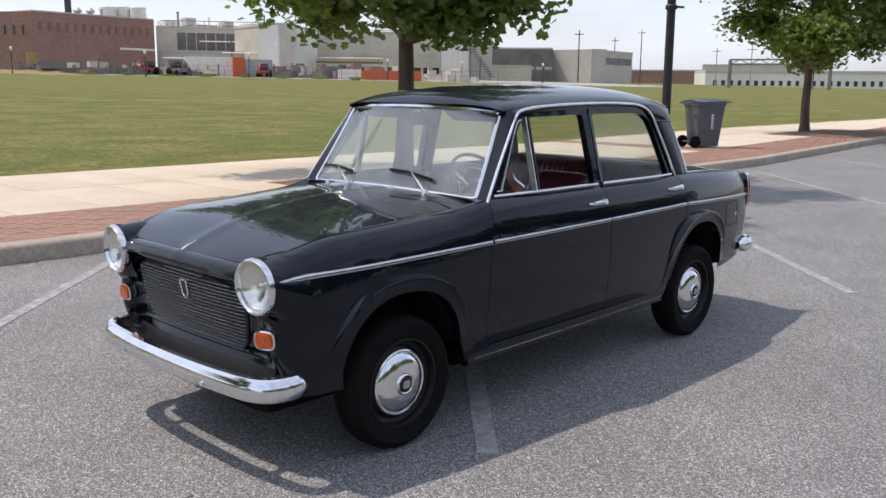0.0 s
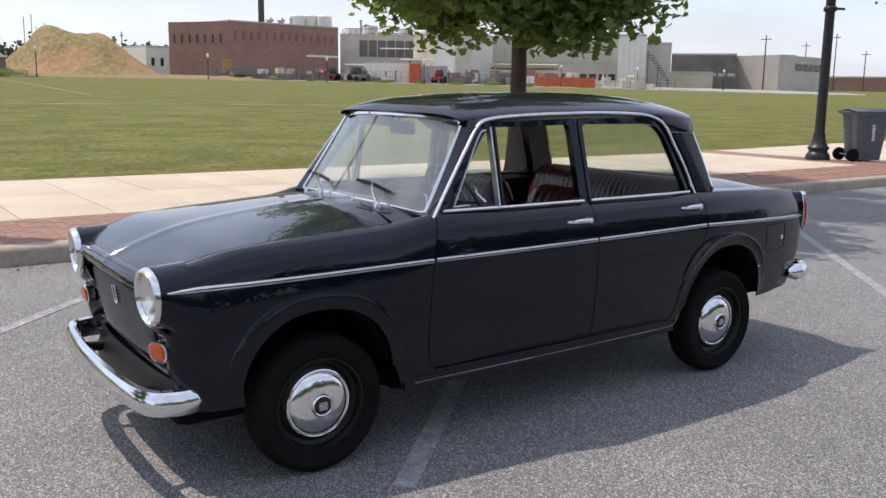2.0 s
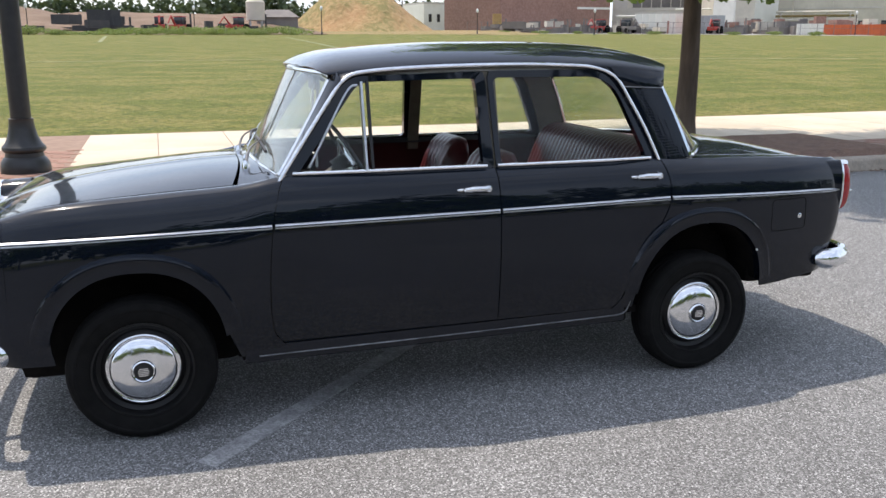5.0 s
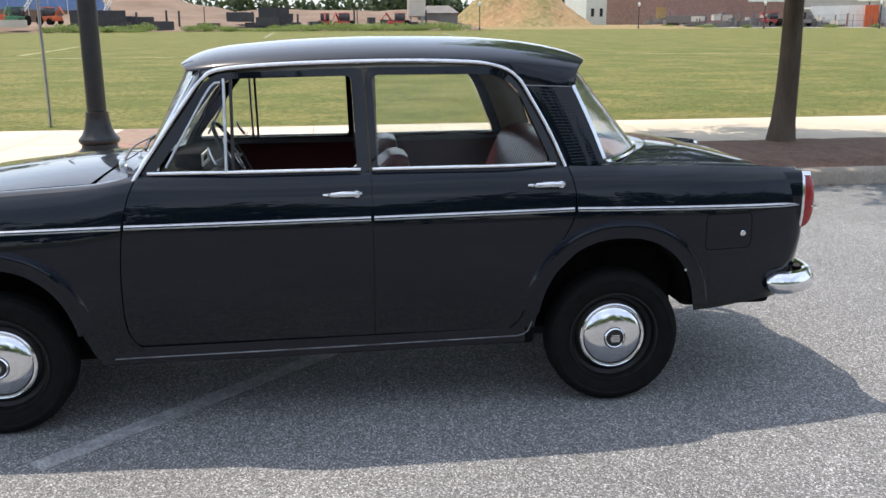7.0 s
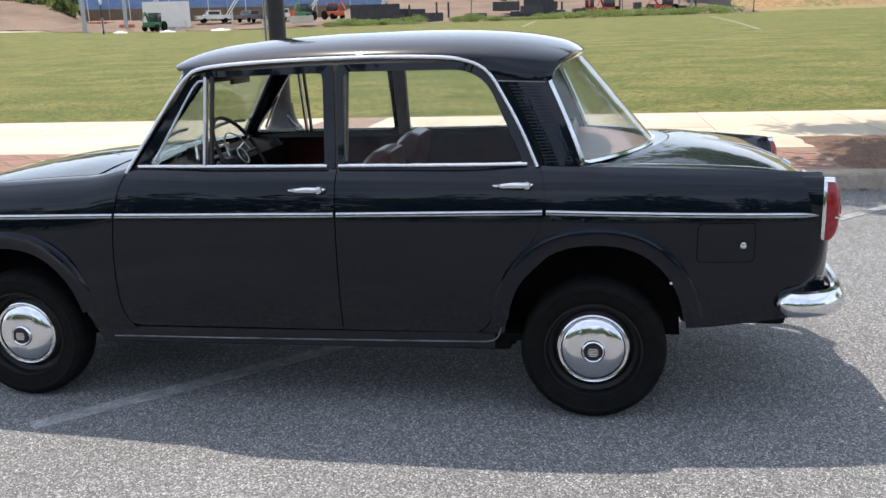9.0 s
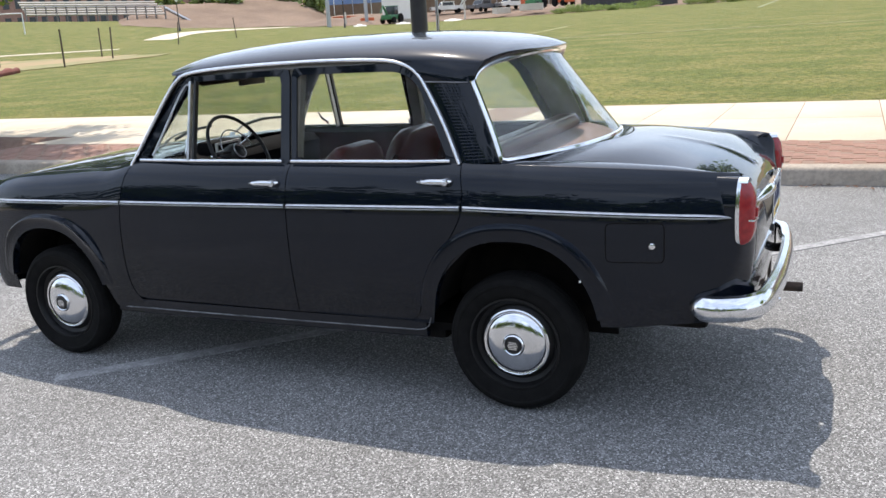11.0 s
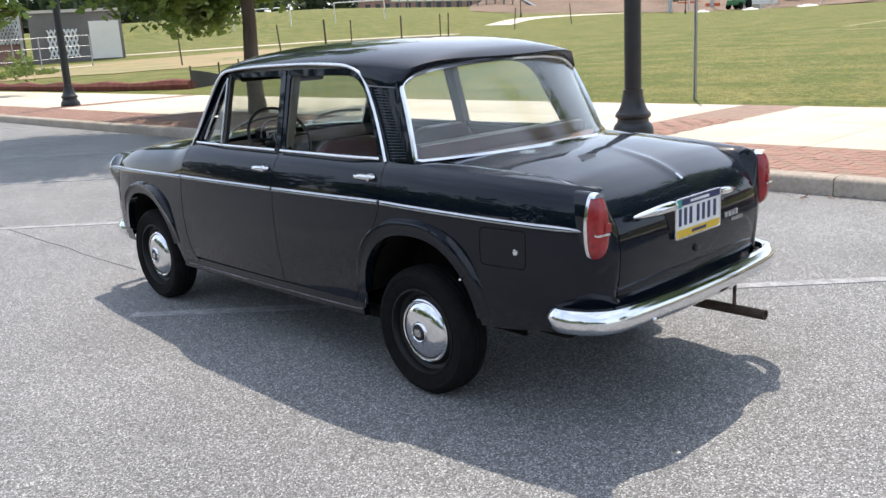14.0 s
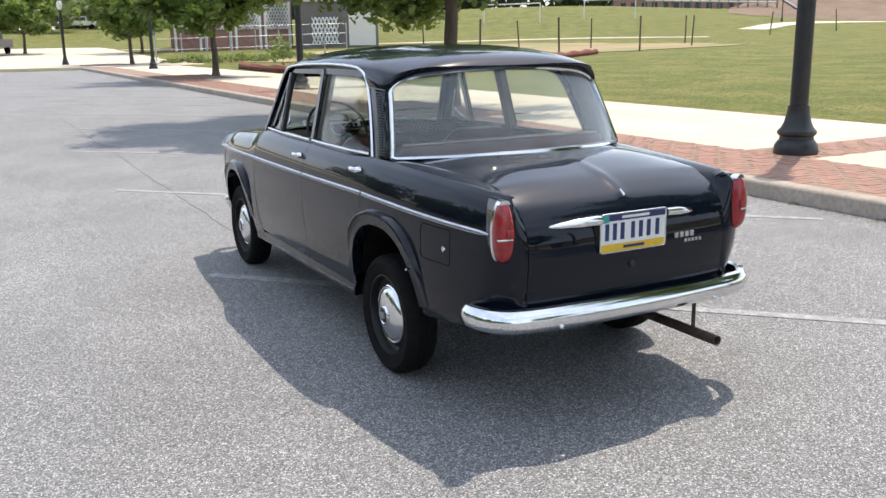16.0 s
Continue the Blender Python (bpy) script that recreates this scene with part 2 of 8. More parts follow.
ASPHALT = asphalt("asphalt", [(0.0, 0.064), (0.35, 0.122), (0.7, 0.198), (0.9, 0.32), (1.0, 0.51)], 0.27)
JOINT = material("tarry_joint", (0.11, 0.109, 0.106), 0.9, colour2=(0.17, 0.168, 0.165), scale=20, fine=(0.16, 0.155, 0.15), fine_scale=120, fine_amount=0.6)
LINE = material("worn_white_line", (0.42, 0.42, 0.42), 0.8, colour2=(0.22, 0.22, 0.225), scale=12, fine=(0.12, 0.12, 0.125), fine_scale=105, fine_amount=0.6, bump=0.4, bump_scale=110, distance=0.004)
CONCRETE = material("concrete", (0.53, 0.45, 0.345), 0.85, colour2=(0.61, 0.525, 0.41), scale=1.2, fine=(0.42, 0.35, 0.27), fine_scale=45, fine_amount=0.35, bump=0.15, bump_scale=60, random=0.05)
KERB = material("kerb_concrete", (0.31, 0.26, 0.205), 0.9, colour2=(0.41, 0.35, 0.285), scale=2.0, fine=(0.2, 0.18, 0.16), fine_scale=30, fine_amount=0.4, bump=0.3, bump_scale=50, random=0.05)
BRICK = material("red_brick_paver", (0.265, 0.142, 0.102), 0.88, colour2=(0.33, 0.19, 0.142), scale=3, fine=(0.22, 0.11, 0.08), fine_scale=40, fine_amount=0.4, bump=0.2, bump_scale=70, random=0.08)
SAND = material("joint_sand", (0.23, 0.15, 0.11), 0.95, colour2=(0.29, 0.2, 0.15), scale=6)
MULCH = material("bark_mulch", (0.11, 0.06, 0.04), 0.95, colour2=(0.2, 0.11, 0.075), scale=5, fine=(0.28, 0.18, 0.13), fine_scale=38, fine_amount=0.5, bump=1.0, bump_scale=45, distance=0.03)
GRASS = material("lawn_grass", (0.134, 0.15, 0.036), 0.92, colour2=(0.235, 0.208, 0.068), scale=0.8, detail=14.0, spread=(0.42, 0.6), fine=(0.056, 0.076, 0.015), fine_scale=11.0, fine_amount=0.78, spec=0.2,
                 bump=1.0, bump_scale=24, distance=0.06, stretch=(1, 0.7, 1))
BLADE = leafy(material("grass_blade", (0.16, 0.19, 0.045), 0.7, colour2=(0.28, 0.26, 0.09), scale=0.7, random=0.25), (0.32, 0.36, 0.08), 0.45)
CHALK = material("worn_chalk_line", (0.22, 0.235, 0.13), 0.9, colour2=(0.16, 0.175, 0.07), scale=1.5, spread=(0.4, 0.6))
FADED = material("faded_line_grass", (0.34, 0.31, 0.16), 0.9, colour2=(0.22, 0.22, 0.08), scale=0.8, spread=(0.4, 0.6))
DIRT = material("bare_earth", (0.15, 0.095, 0.062), 0.95, colour2=(0.23, 0.155, 0.105), scale=0.12, fine=(0.12, 0.08, 0.05), fine_scale=3, fine_amount=0.5, bump=0.6, bump_scale=4, distance=0.2)
PLOT = material("dry_plot_soil", (0.3, 0.21, 0.105), 0.95, colour2=(0.165, 0.17, 0.058), scale=0.16, detail=10.0, spread=(0.42, 0.6), fine=(0.3, 0.22, 0.11), fine_scale=2.5, fine_amount=0.5)
MOUND = material("eroded_mound_earth", (0.36, 0.21, 0.1), 0.95, colour2=(0.19, 0.165, 0.06), scale=0.11, detail=9.0, spread=(0.4, 0.58), fine=(0.44, 0.29, 0.15), fine_scale=1.2, fine_amount=0.45, bump=0.8, bump_scale=1.2, distance=0.5, stretch=(1, 1, 0.45))
DRYGRASS = material("dry_grass", (0.25, 0.165, 0.065), 0.95, colour2=(0.17, 0.15, 0.05), scale=0.12, fine=(0.32, 0.23, 0.12), fine_scale=2.5, fine_amount=0.6, bump=0.8, bump_scale=5, distance=0.2)
BARK = material("tree_bark", (0.075, 0.055, 0.04), 0.95, colour2=(0.13, 0.1, 0.075), scale=9, bump=0.9, bump_scale=22, stretch=(1, 1, 0.22), distance=0.02)
LEAF = leafy(material("maple_leaf", (0.085, 0.14, 0.032), 0.5, colour2=(0.14, 0.2, 0.055), scale=1.1, random=0.35), (0.25, 0.37, 0.07), 0.42)
IRON = material("black_cast_iron", (0.012, 0.013, 0.014), 0.42, colour2=(0.02, 0.021, 0.022), scale=10, bump=0.05, bump_scale=60)
GALV = material("galvanised_steel", (0.42, 0.43, 0.44), 0.45, 0.7, colour2=(0.34, 0.35, 0.36), scale=12)
BINGREY = material("grey_bin_plastic", (0.075, 0.095, 0.115), 0.5, colour2=(0.1, 0.12, 0.14), scale=6, bump=0.05, bump_scale=80)
RUST = material("rusty_exhaust", (0.11, 0.07, 0.05), 0.85, 0.1, colour2=(0.05, 0.04, 0.035), scale=30, bump=0.2, bump_scale=80)
OFFWHITE = material("off_white_cladding", (0.76, 0.74, 0.68), 0.6, colour2=(0.66, 0.64, 0.58), scale=0.12, fine=(0.6, 0.58, 0.52), fine_scale=0.9, fine_amount=0.25)
BEIGE = material("beige_cladding", (0.6, 0.55, 0.46), 0.7, colour2=(0.5, 0.455, 0.38), scale=0.2, fine=(0.42, 0.385, 0.33), fine_scale=0.9, fine_amount=0.25)
GREYWALL = material("grey_cladding", (0.55, 0.51, 0.46), 0.75, colour2=(0.46, 0.425, 0.385), scale=0.2, fine=(0.4, 0.37, 0.34), fine_scale=0.9, fine_amount=0.25)
DARKWALL = material("dark_weathered_cladding", (0.13, 0.12, 0.115), 0.8, colour2=(0.2, 0.18, 0.165), scale=0.3)
REDBRICK = material("old_red_brick", (0.31, 0.172, 0.135), 0.9, colour2=(0.235, 0.13, 0.103), scale=0.3, detail=9.0, fine=(0.39, 0.245, 0.2), fine_scale=2.0, fine_amount=0.4)
DARKSTEEL = material("dark_painted_steel", (0.03, 0.031, 0.034), 0.6, colour2=(0.05, 0.048, 0.046), scale=0.6)
OLDBRICK = material("bricked_up_opening", (0.2, 0.1, 0.085), 0.9, colour2=(0.25, 0.125, 0.1), scale=0.5)
DARKGLASS = material("dark_window", (0.03, 0.035, 0.04), 0.15)
ORANGE = material("orange_container", (0.62, 0.13, 0.04), 0.55, colour2=(0.5, 0.1, 0.035), scale=0.5)
BLUE = material("blue_seat_deck", (0.11, 0.18, 0.33), 0.6, colour2=(0.17, 0.24, 0.38), scale=0.6)
WEED = leafy(material("pale_weeds", (0.155, 0.2, 0.085), 0.9, colour2=(0.22, 0.25, 0.12), scale=0.4, random=0.3), (0.22, 0.3, 0.06), 0.4)
FARLEAF = leafy(material("far_foliage", (0.05, 0.072, 0.042), 0.9, colour2=(0.075, 0.1, 0.055), scale=0.25, random=0.25), (0.08, 0.11, 0.04), 0.25)
REDPAINT = material("red_machine_paint", (0.4, 0.03, 0.025), 0.5, colour2=(0.3, 0.025, 0.02), scale=1)
DARKPAINT = material("dark_grey_paint", (0.12, 0.125, 0.13), 0.4, colour2=(0.09, 0.093, 0.1), scale=1)
GREENPAINT = material("green_machine_paint", (0.03, 0.16, 0.06), 0.5, colour2=(0.025, 0.12, 0.05), scale=1)
LIMESTONE = material("grey_gravel", (0.36, 0.35, 0.33), 0.95, colour2=(0.28, 0.27, 0.26), scale=1.5, bump=0.8, bump_scale=6, distance=0.1)


# ---- building blocks ----
def spline(pairs):
    """A smooth monotone curve through (x, y) pairs."""
    xs, ys = np.array([p[0] for p in pairs], float), np.array([p[1] for p in pairs], float)
    d = np.diff(ys) / np.diff(xs)
    m = np.concatenate(([d[0]], np.where(d[:-1] * d[1:] > 0, (d[:-1] + d[1:]) / 2, 0.0), [d[-1]]))
    for i, s in enumerate(d):
        if s == 0:
            m[i] = m[i + 1] = 0
        else:
            a, b = m[i] / s, m[i + 1] / s
            r = math.hypot(a, b)
            if r > 3:
                m[i], m[i + 1] = 3 * a / r * s, 3 * b / r * s

    def f(x):
        x = min(max(x, xs[0]), xs[-1])
        i = min(max(int(np.searchsorted(xs, x)) - 1, 0), len(xs) - 2)
        w = xs[i + 1] - xs[i]
        t = (x - xs[i]) / w
        return float(ys[i] * (1 + 2 * t) * (1 - t) ** 2 + m[i] * w * t * (1 - t) ** 2 + ys[i + 1] * t * t * (3 - 2 * t) - m[i + 1] * w * t * t * (1 - t))
    return f


def path3(points, count, closed=False):
    """count points, evenly spaced, on a smooth line through points."""
    pts = [Vector(p) for p in points]
    n = len(pts)
    fine = []
    for i in range(n if closed else n - 1):
        if closed:
            a, b, c, d = pts[i - 1], pts[i], pts[(i + 1) % n], pts[(i + 2) % n]
        else:
            b, c = pts[i], pts[i + 1]
            a = pts[i - 1] if i else b * 2 - c
            d = pts[i + 2] if i + 2 < n else c * 2 - b
        for k in range(16):
            t = k / 16
            fine.append(0.5 * (2 * b + (c - a) * t + (2 * a - 5 * b + 4 * c - d) * t * t + (3 * b - a - 3 * c + d) * t ** 3))
    fine.append(pts[0].copy() if closed else pts[-1].copy())
    run = [0.0]
    for p, q in zip(fine, fine[1:]):
        run.append(run[-1] + (q - p).length)
    out, j = [], 0
    for k in range(count):
        s = run[-1] * k / (count if closed else count - 1)
        while j < len(run) - 2 and run[j + 1] < s:
            j += 1
        w = run[j + 1] - run[j] or 1e-9
        out.append(fine[j].lerp(fine[j + 1], (s - run[j]) / w))
    return out


def rounded(points, radius, steps=5):
    """A closed outline with its corners rounded; radius may be a list."""
    pts, out = [Vector(p) for p in points], []
    for i, p in enumerate(pts):
        r = radius[i] if isinstance(radius, (list, tuple)) else radius
        a, b = pts[i - 1] - p, pts[(i + 1) % len(pts)] - p
        ra, rb = min(r, a.length * 0.49), min(r, b.length * 0.49)
        s, e = p + a.normalized() * ra, p + b.normalized() * rb
        for k in range(steps + 1):
            t = k / steps
            out.append(s * (1 - t) ** 2 + p * 2 * t * (1 - t) + e * t * t)
    return out


def even(points, count):
    """A closed polyline resampled to count points."""
    pts = [Vector(p) for p in points]
    pts.append(pts[0])
    run = [0.0]
    for p, q in zip(pts, pts[1:]):
        run.append(run[-1] + (q - p).length)
    out, j = [], 0
    for k in range(count):
        s = run[-1] * k / count
        while j < len(run) - 2 and run[j + 1] < s:
            j += 1
        out.append(pts[j].lerp(pts[j + 1], (s - run[j]) / ((run[j + 1] - run[j]) or 1e-9)))
    return out


def sheet(f, us, vs):
    """Quads over the parameters us x vs."""
    v = [tuple(f(u, w)) for u in us for w in vs]
    n = len(vs)
    return v, [(i * n + j, (i + 1) * n + j, (i + 1) * n + j + 1, i * n + j + 1) for i in range(len(us) - 1) for j in range(n - 1)]


def steps(a, b, n):
    return [a + (b - a) * i / n for i in range(n + 1)]


def sweep(path, profile, up=(0, 0, 1), closed=False, caps=True, ring=True):
    """profile (side, up) carried along path."""
    path = [Vector(p) for p in path]
    v, f, n, up = [], [], len(profile), Vector(up)
    for i, p in enumerate(path):
        a = path[i - 1] if (i or closed) else p
        b = path[(i + 1) % len(path)] if (i + 1 < len(path) or closed) else p
        t = (b - a).normalized()
        side = t.cross(up)
        side = side.normalized() if side.length > 1e-6 else Vector((1, 0, 0))
        u = side.cross(t)
        v += [tuple(p + side * s + u * h) for s, h in profile]
    m = len(path)
    for i in range(m if closed else m - 1):
        for j in range(n if ring else n - 1):
            a, b = i * n, ((i + 1) % m) * n
            f.append((a + j, b + j, b + (j + 1) % n, a + (j + 1) % n))
    if caps and not closed and ring:
        f += [tuple(range(n))[::-1], tuple(range((m - 1) * n, m * n))]
    return v, f


def circle(r, n=8, sx=1.0, sy=1.0, turn=0.0):
    return [(r * sx * math.cos(2 * math.pi * i / n + turn), r * sy * math.sin(2 * math.pi * i / n + turn)) for i in range(n)]


def tube(path, r, n=8, closed=False, up=(0, 0, 1)):
    return sweep(path, circle(r, n), up, closed)


def taper(path, radii, n=8):
    """A tube whose radius changes along its path."""
    path = [Vector(p) for p in path]
    v, f = [], []
    for i, p in enumerate(path):
        t = (path[min(i + 1, len(path) - 1)] - path[max(i - 1, 0)]).normalized()
        s = t.cross(Vector((0.3, 1, 0.1))).normalized()
        u = s.cross(t)
        v += [tuple(p + (s * x + u * y) * radii[i]) for x, y in circle(1, n)]
    for i in range(len(path) - 1):
        for j in range(n):
            f.append((i * n + j, i * n + (j + 1) % n, (i + 1) * n + (j + 1) % n, (i + 1) * n + j))
    f += [tuple(range(n))[::-1], tuple(range((len(path) - 1) * n, len(path) * n))]
    return v, f


def lathe(profile, n=32, axis="z", at=(0, 0, 0), caps=False):
    """(radius, height) pairs turned round an axis."""
    v, f, k = [], [], len(profile)
    for i in range(n):
        c, s = math.cos(2 * math.pi * i / n), math.sin(2 * math.pi * i / n)
        for r, h in profile:
            q = {"z": (r * c, r * s, h), "x": (h, r * c, r * s), "y": (r * s, h, r * c)}[axis]
            v.append((q[0] + at[0], q[1] + at[1], q[2] + at[2]))
    for i in range(n):
        for j in range(k - 1):
            a, b = i * k, ((i + 1) % n) * k
            f.append((a + j, b + j, b + j + 1, a + j + 1))
    if caps:
        f += [tuple(i * k for i in range(n))[::-1], tuple(i * k + k - 1 for i in range(n))]
    return v, f


def block(x0, x1, y0, y1, z0, z1, bevel=0.0):
    """A box, its edges cut by bevel."""
    b = min(bevel, abs(x1 - x0) * 0.45, abs(y1 - y0) * 0.45, abs(z1 - z0) * 0.45)
    if b <= 0:
        v = [(x, y, z) for x in (x0, x1) for y in (y0, y1) for z in (z0, z1)]
        return v, [(0, 1, 3, 2), (4, 6, 7, 5), (0, 4, 5, 1), (2, 3, 7, 6), (0, 2, 6, 4), (1, 5, 7, 3)]
    bm = bmesh.new()
    bmesh.ops.create_cube(bm, size=1)
    for q in bm.verts:
        q.co = Vector(((x0 + x1) / 2 + q.co.x * (x1 - x0), (y0 + y1) / 2 + q.co.y * (y1 - y0), (z0 + z1) / 2 + q.co.z * (z1 - z0)))
    bmesh.ops.bevel(bm, geom=bm.edges[:], offset=b, segments=2, affect="EDGES", profile=0.6)
    v = [tuple(q.co) for q in bm.verts]
    f = [tuple(q.index for q in face.verts) for face in bm.faces]
    bm.free()
    return v, f


def prism(outline, depth):
    """A flat outline of 3D points pushed along the vector depth."""
    o, d = [Vector(p) for p in outline], Vector(depth)
    n = len(o)
    v = [tuple(p) for p in o] + [tuple(p + d) for p in o]
    f = [tuple(range(n))[::-1], tuple(range(n, 2 * n))] + [(i, (i + 1) % n, n + (i + 1) % n, n + i) for i in range(n)]
    return v, f


def hoop(outer, inner, depth):
    """A flat frame between two outlines of equal count, with thickness."""
    n, d = len(outer), Vector(depth)
    o, i_ = [Vector(p) for p in outer], [Vector(p) for p in inner]
    v = [tuple(p) for p in o] + [tuple(p) for p in i_] + [tuple(p + d) for p in o] + [tuple(p + d) for p in i_]
    f = []
    for k in range(n):
        q = (k + 1) % n
        f += [(k, q, n + q, n + k), (2 * n + q, 2 * n + k, 3 * n + k, 3 * n + q), (q, k, 2 * n + k, 2 * n + q), (n + k, n + q, 3 * n + q, 3 * n + k)]
    return v, f


def joined(*geos):
    v, f = [], []
    for a, b in geos:
        k = len(v)
        v += list(a)
        f += [tuple(i + k for i in q) for q in b]
    return v, f


def moved(geo, m):
    return [tuple(m @ Vector(p)) for p in geo[0]], geo[1]


def mirrored(geo):
    return [(-x, y, z) for x, y, z in geo[0]], [tuple(q)[::-1] for q in geo[1]]


def mesh_of(name, geo, mat, smooth=True, angle=38):
    me = bpy.data.meshes.new(name)
    me.from_pydata([tuple(p) for p in geo[0]], [], geo[1])
    me.validate()
    bm = bmesh.new()
    bm.from_mesh(me)
    bmesh.ops.recalc_face_normals(bm, faces=bm.faces[:])
    bm.to_mesh(me)
    bm.free()
    me.materials.append(mat)
    if smooth:
        me.shade_smooth()
        me.set_sharp_from_angle(angle=radians(angle))
    return me


def welded(*geos):
    """Several sheets in one, sharing the points where they meet."""
    at, points, faces = {}, [], []
    for vs, fs in geos:
        index = []
        for p in vs:
            key = tuple(round(c, 4) for c in p)
            if key not in at:
                at[key] = len(points)
                points.append(tuple(p))
            index.append(at[key])
        for f in fs:
            g = [index[i] for i in f]
            g = [i for n, i in enumerate(g) if i != g[n - 1]]
            if len(set(g)) > 2:
                faces.append(tuple(g))
    return points, faces


def part(name, geo, mat, parent=None, label="", smooth=True, thick=0.0, angle=38):
    ob = new(name, mesh_of(name, geo, mat, smooth, angle))
    ob.parent = parent
    if thick:
        s = ob.modifiers.new("thickness", "SOLIDIFY")
        s.thickness, s.offset = thick, 0.0
        ob.modifiers.new("crisp_edges", "EDGE_SPLIT").split_angle = radians(max(angle, 45))
    return tagged(ob, label)


def thing(name, label, category, group="", kind="", at=(0, 0, 0), turn=0.0):
    ob = new(name)
    ob.empty_display_size = 0.2
    ob.matrix_basis = pose(*at, 0, 0, turn)
    return tagged(ob, label, category, group, kind)

# ---- ground ----
def lawn_height(x, y):
    """The lawn lies at the walk's level and rises gently away from it, with a bank to the north-west."""
    z = 0.13 + 0.02 * min(max(-x - 9.9, 0.0), 150.0) + 0.004 * min(max(-x - 160.0, 0.0), 200.0)
    far = min(max((-y - 55.0) / 50.0, 0.0), 1.0)
    z += 1.0 * far * far * (3 - 2 * far)
    z += 1.9 * math.exp(-((x + 82) / 34) ** 2 - ((y + 98) / 34) ** 2)
    rise = min(max((-y - 92.0) / 30.0, 0.0), 1.0) * min(max((-x - 22.0) / 30.0, 0.0), 1.0)
    z += 2.8 * rise * rise * (3 - 2 * rise)
    end = min(max((-y - 105.0) / 60.0, 0.0), 1.0) * min(max((x + 60.0) / 30.0, 0.0), 1.0)
    return z + 3.0 * end * end * (3 - 2 * end)


def ground_height(x, y):
    if x > -9.6 and y > -53.5:
        return -0.12
    return lawn_height(x, y)


gx = [-1600, -900, -500, -350] + steps(-260, -20, 60) + steps(-19, -9.62, 14) + [-9.55, -4, 60, 300, 1600]
gy = [-1600, -800, -400] + steps(-260, 300, 112) + [500, 900, 1600]
ground = part("ground", sheet(lambda x, y: (x, y, ground_height(x, y)), gx, gy), GRASS)
tagged(ground, "mown green lawn with dry yellow patches rising gently", "lawn", kind="structure")

BEND = 14.0


def kerb_x(y):
    return -4.22 - 0.1 * max(y - BEND, 0.0)


ky = [-53.0, -40, -30, -20, -10, 0, 7, BEND, 25, 45, 80]
lot = part("parking_lot", sheet(lambda u, y: ((kerb_x(y) if u < 0 else u), y, 0.0), [-1, 0, 8, 20, 45], ky + [130.0]), ASPHALT)
tagged(lot, "worn grey asphalt parking lot with coarse aggregate", "asphalt", kind="structure")


def bar(a, b, w, z=0.004):
    """A painted bar on the asphalt from a to b."""
    a, b = Vector((*a, 0)), Vector((*b, 0))
    s = (b - a).normalized().cross(Vector((0, 0, 1))) * w / 2
    return prism([a + s + Vector((0, 0, z - 0.004)), b + s + Vector((0, 0, z - 0.004)), b - s + Vector((0, 0, z - 0.004)), a - s + Vector((0, 0, z - 0.004))], (0, 0, 0.004))


# stall lines, slanting from the kerb to the aisle
for k in range(-9, 7):
    c = 1.14 + 3.98 * k - 0.012 * k * k * (k < -1)
    ob = part("parking_line", bar((0.95, c - 0.95), (-3.85, c + 3.85), 0.088), LINE, smooth=False)
    tagged(ob, "worn white painted parking line on the asphalt", "road marking", "parking lines", "structure")

# kerb stones with a rounded nose
profile = [(0.0, -0.15), (0.0, 0.115), (-0.012, 0.138), (-0.035, 0.15), (-0.17, 0.152), (-0.17, -0.15)]
kerb = thing("kerb", "weathered pale concrete kerb along the parking lot", "kerb", kind="structure")
kys = steps(-53, 60, 37)
for a, b in zip(kys, kys[1:]):
    pts = [(kerb_x(y) + dx, y, dz) for y in (a + 0.004, b - 0.004) for dx, dz in profile]
    n = len(profile)
    part("kerb_stone", (pts, [(i, (i + 1) % n, n + (i + 1) % n, n + i) for i in range(n)] + [tuple(range(n)), tuple(range(n, 2 * n))[::-1]]), KERB, kerb)
bed = part("paving_bed", sheet(lambda u, y: (kerb_x(y) - 0.1 - 5.6 * u, y, 0.1465), [0, 0.3, 1], [-52.9] + ky[1:]), SAND)
tagged(bed, "sand bed under the brick and concrete paving", "pavement", kind="structure")

# concrete walk in slabs
walk_slabs = thing("sidewalk", "pale buff concrete sidewalk with tooled joints", "sidewalk", kind="structure")
SLAB = 0.93
LAMPS = [-1.2, 15.5, -19.3, -45.7]
for i in range(-56, 62):
    y0 = 0.09 + SLAB * i
    y1 = y0 + SLAB - 0.01
    if any(abs((y0 + y1) / 2 - ly - 0.1) < 0.46 for ly in LAMPS):
        continue
    k = kerb_x(y0)
    for a, b in ((1.66, 3.62), (3.63, 5.62)):
        part("slab", block(k - b, k - a, y0, y1, 0.05, 0.15 + random.uniform(-0.0015, 0.0015), 0.006), CONCRETE, walk_slabs)
plaza = part("plaza", sheet(lambda x, y: (x, y, max(0.148, lawn_height(max(x, -10.0), y) + 0.03) if y < -53.1 else -0.1), [-16, -10, -4, 4, 15, 45], [-103.0, -98, -92, -86, -80, -74, -68, -62, -57, -53.12, -53.05]), CONCRETE, thick=0.02)
tagged(plaza, "pale concrete plaza at the end of the lot", "plaza", kind="structure")

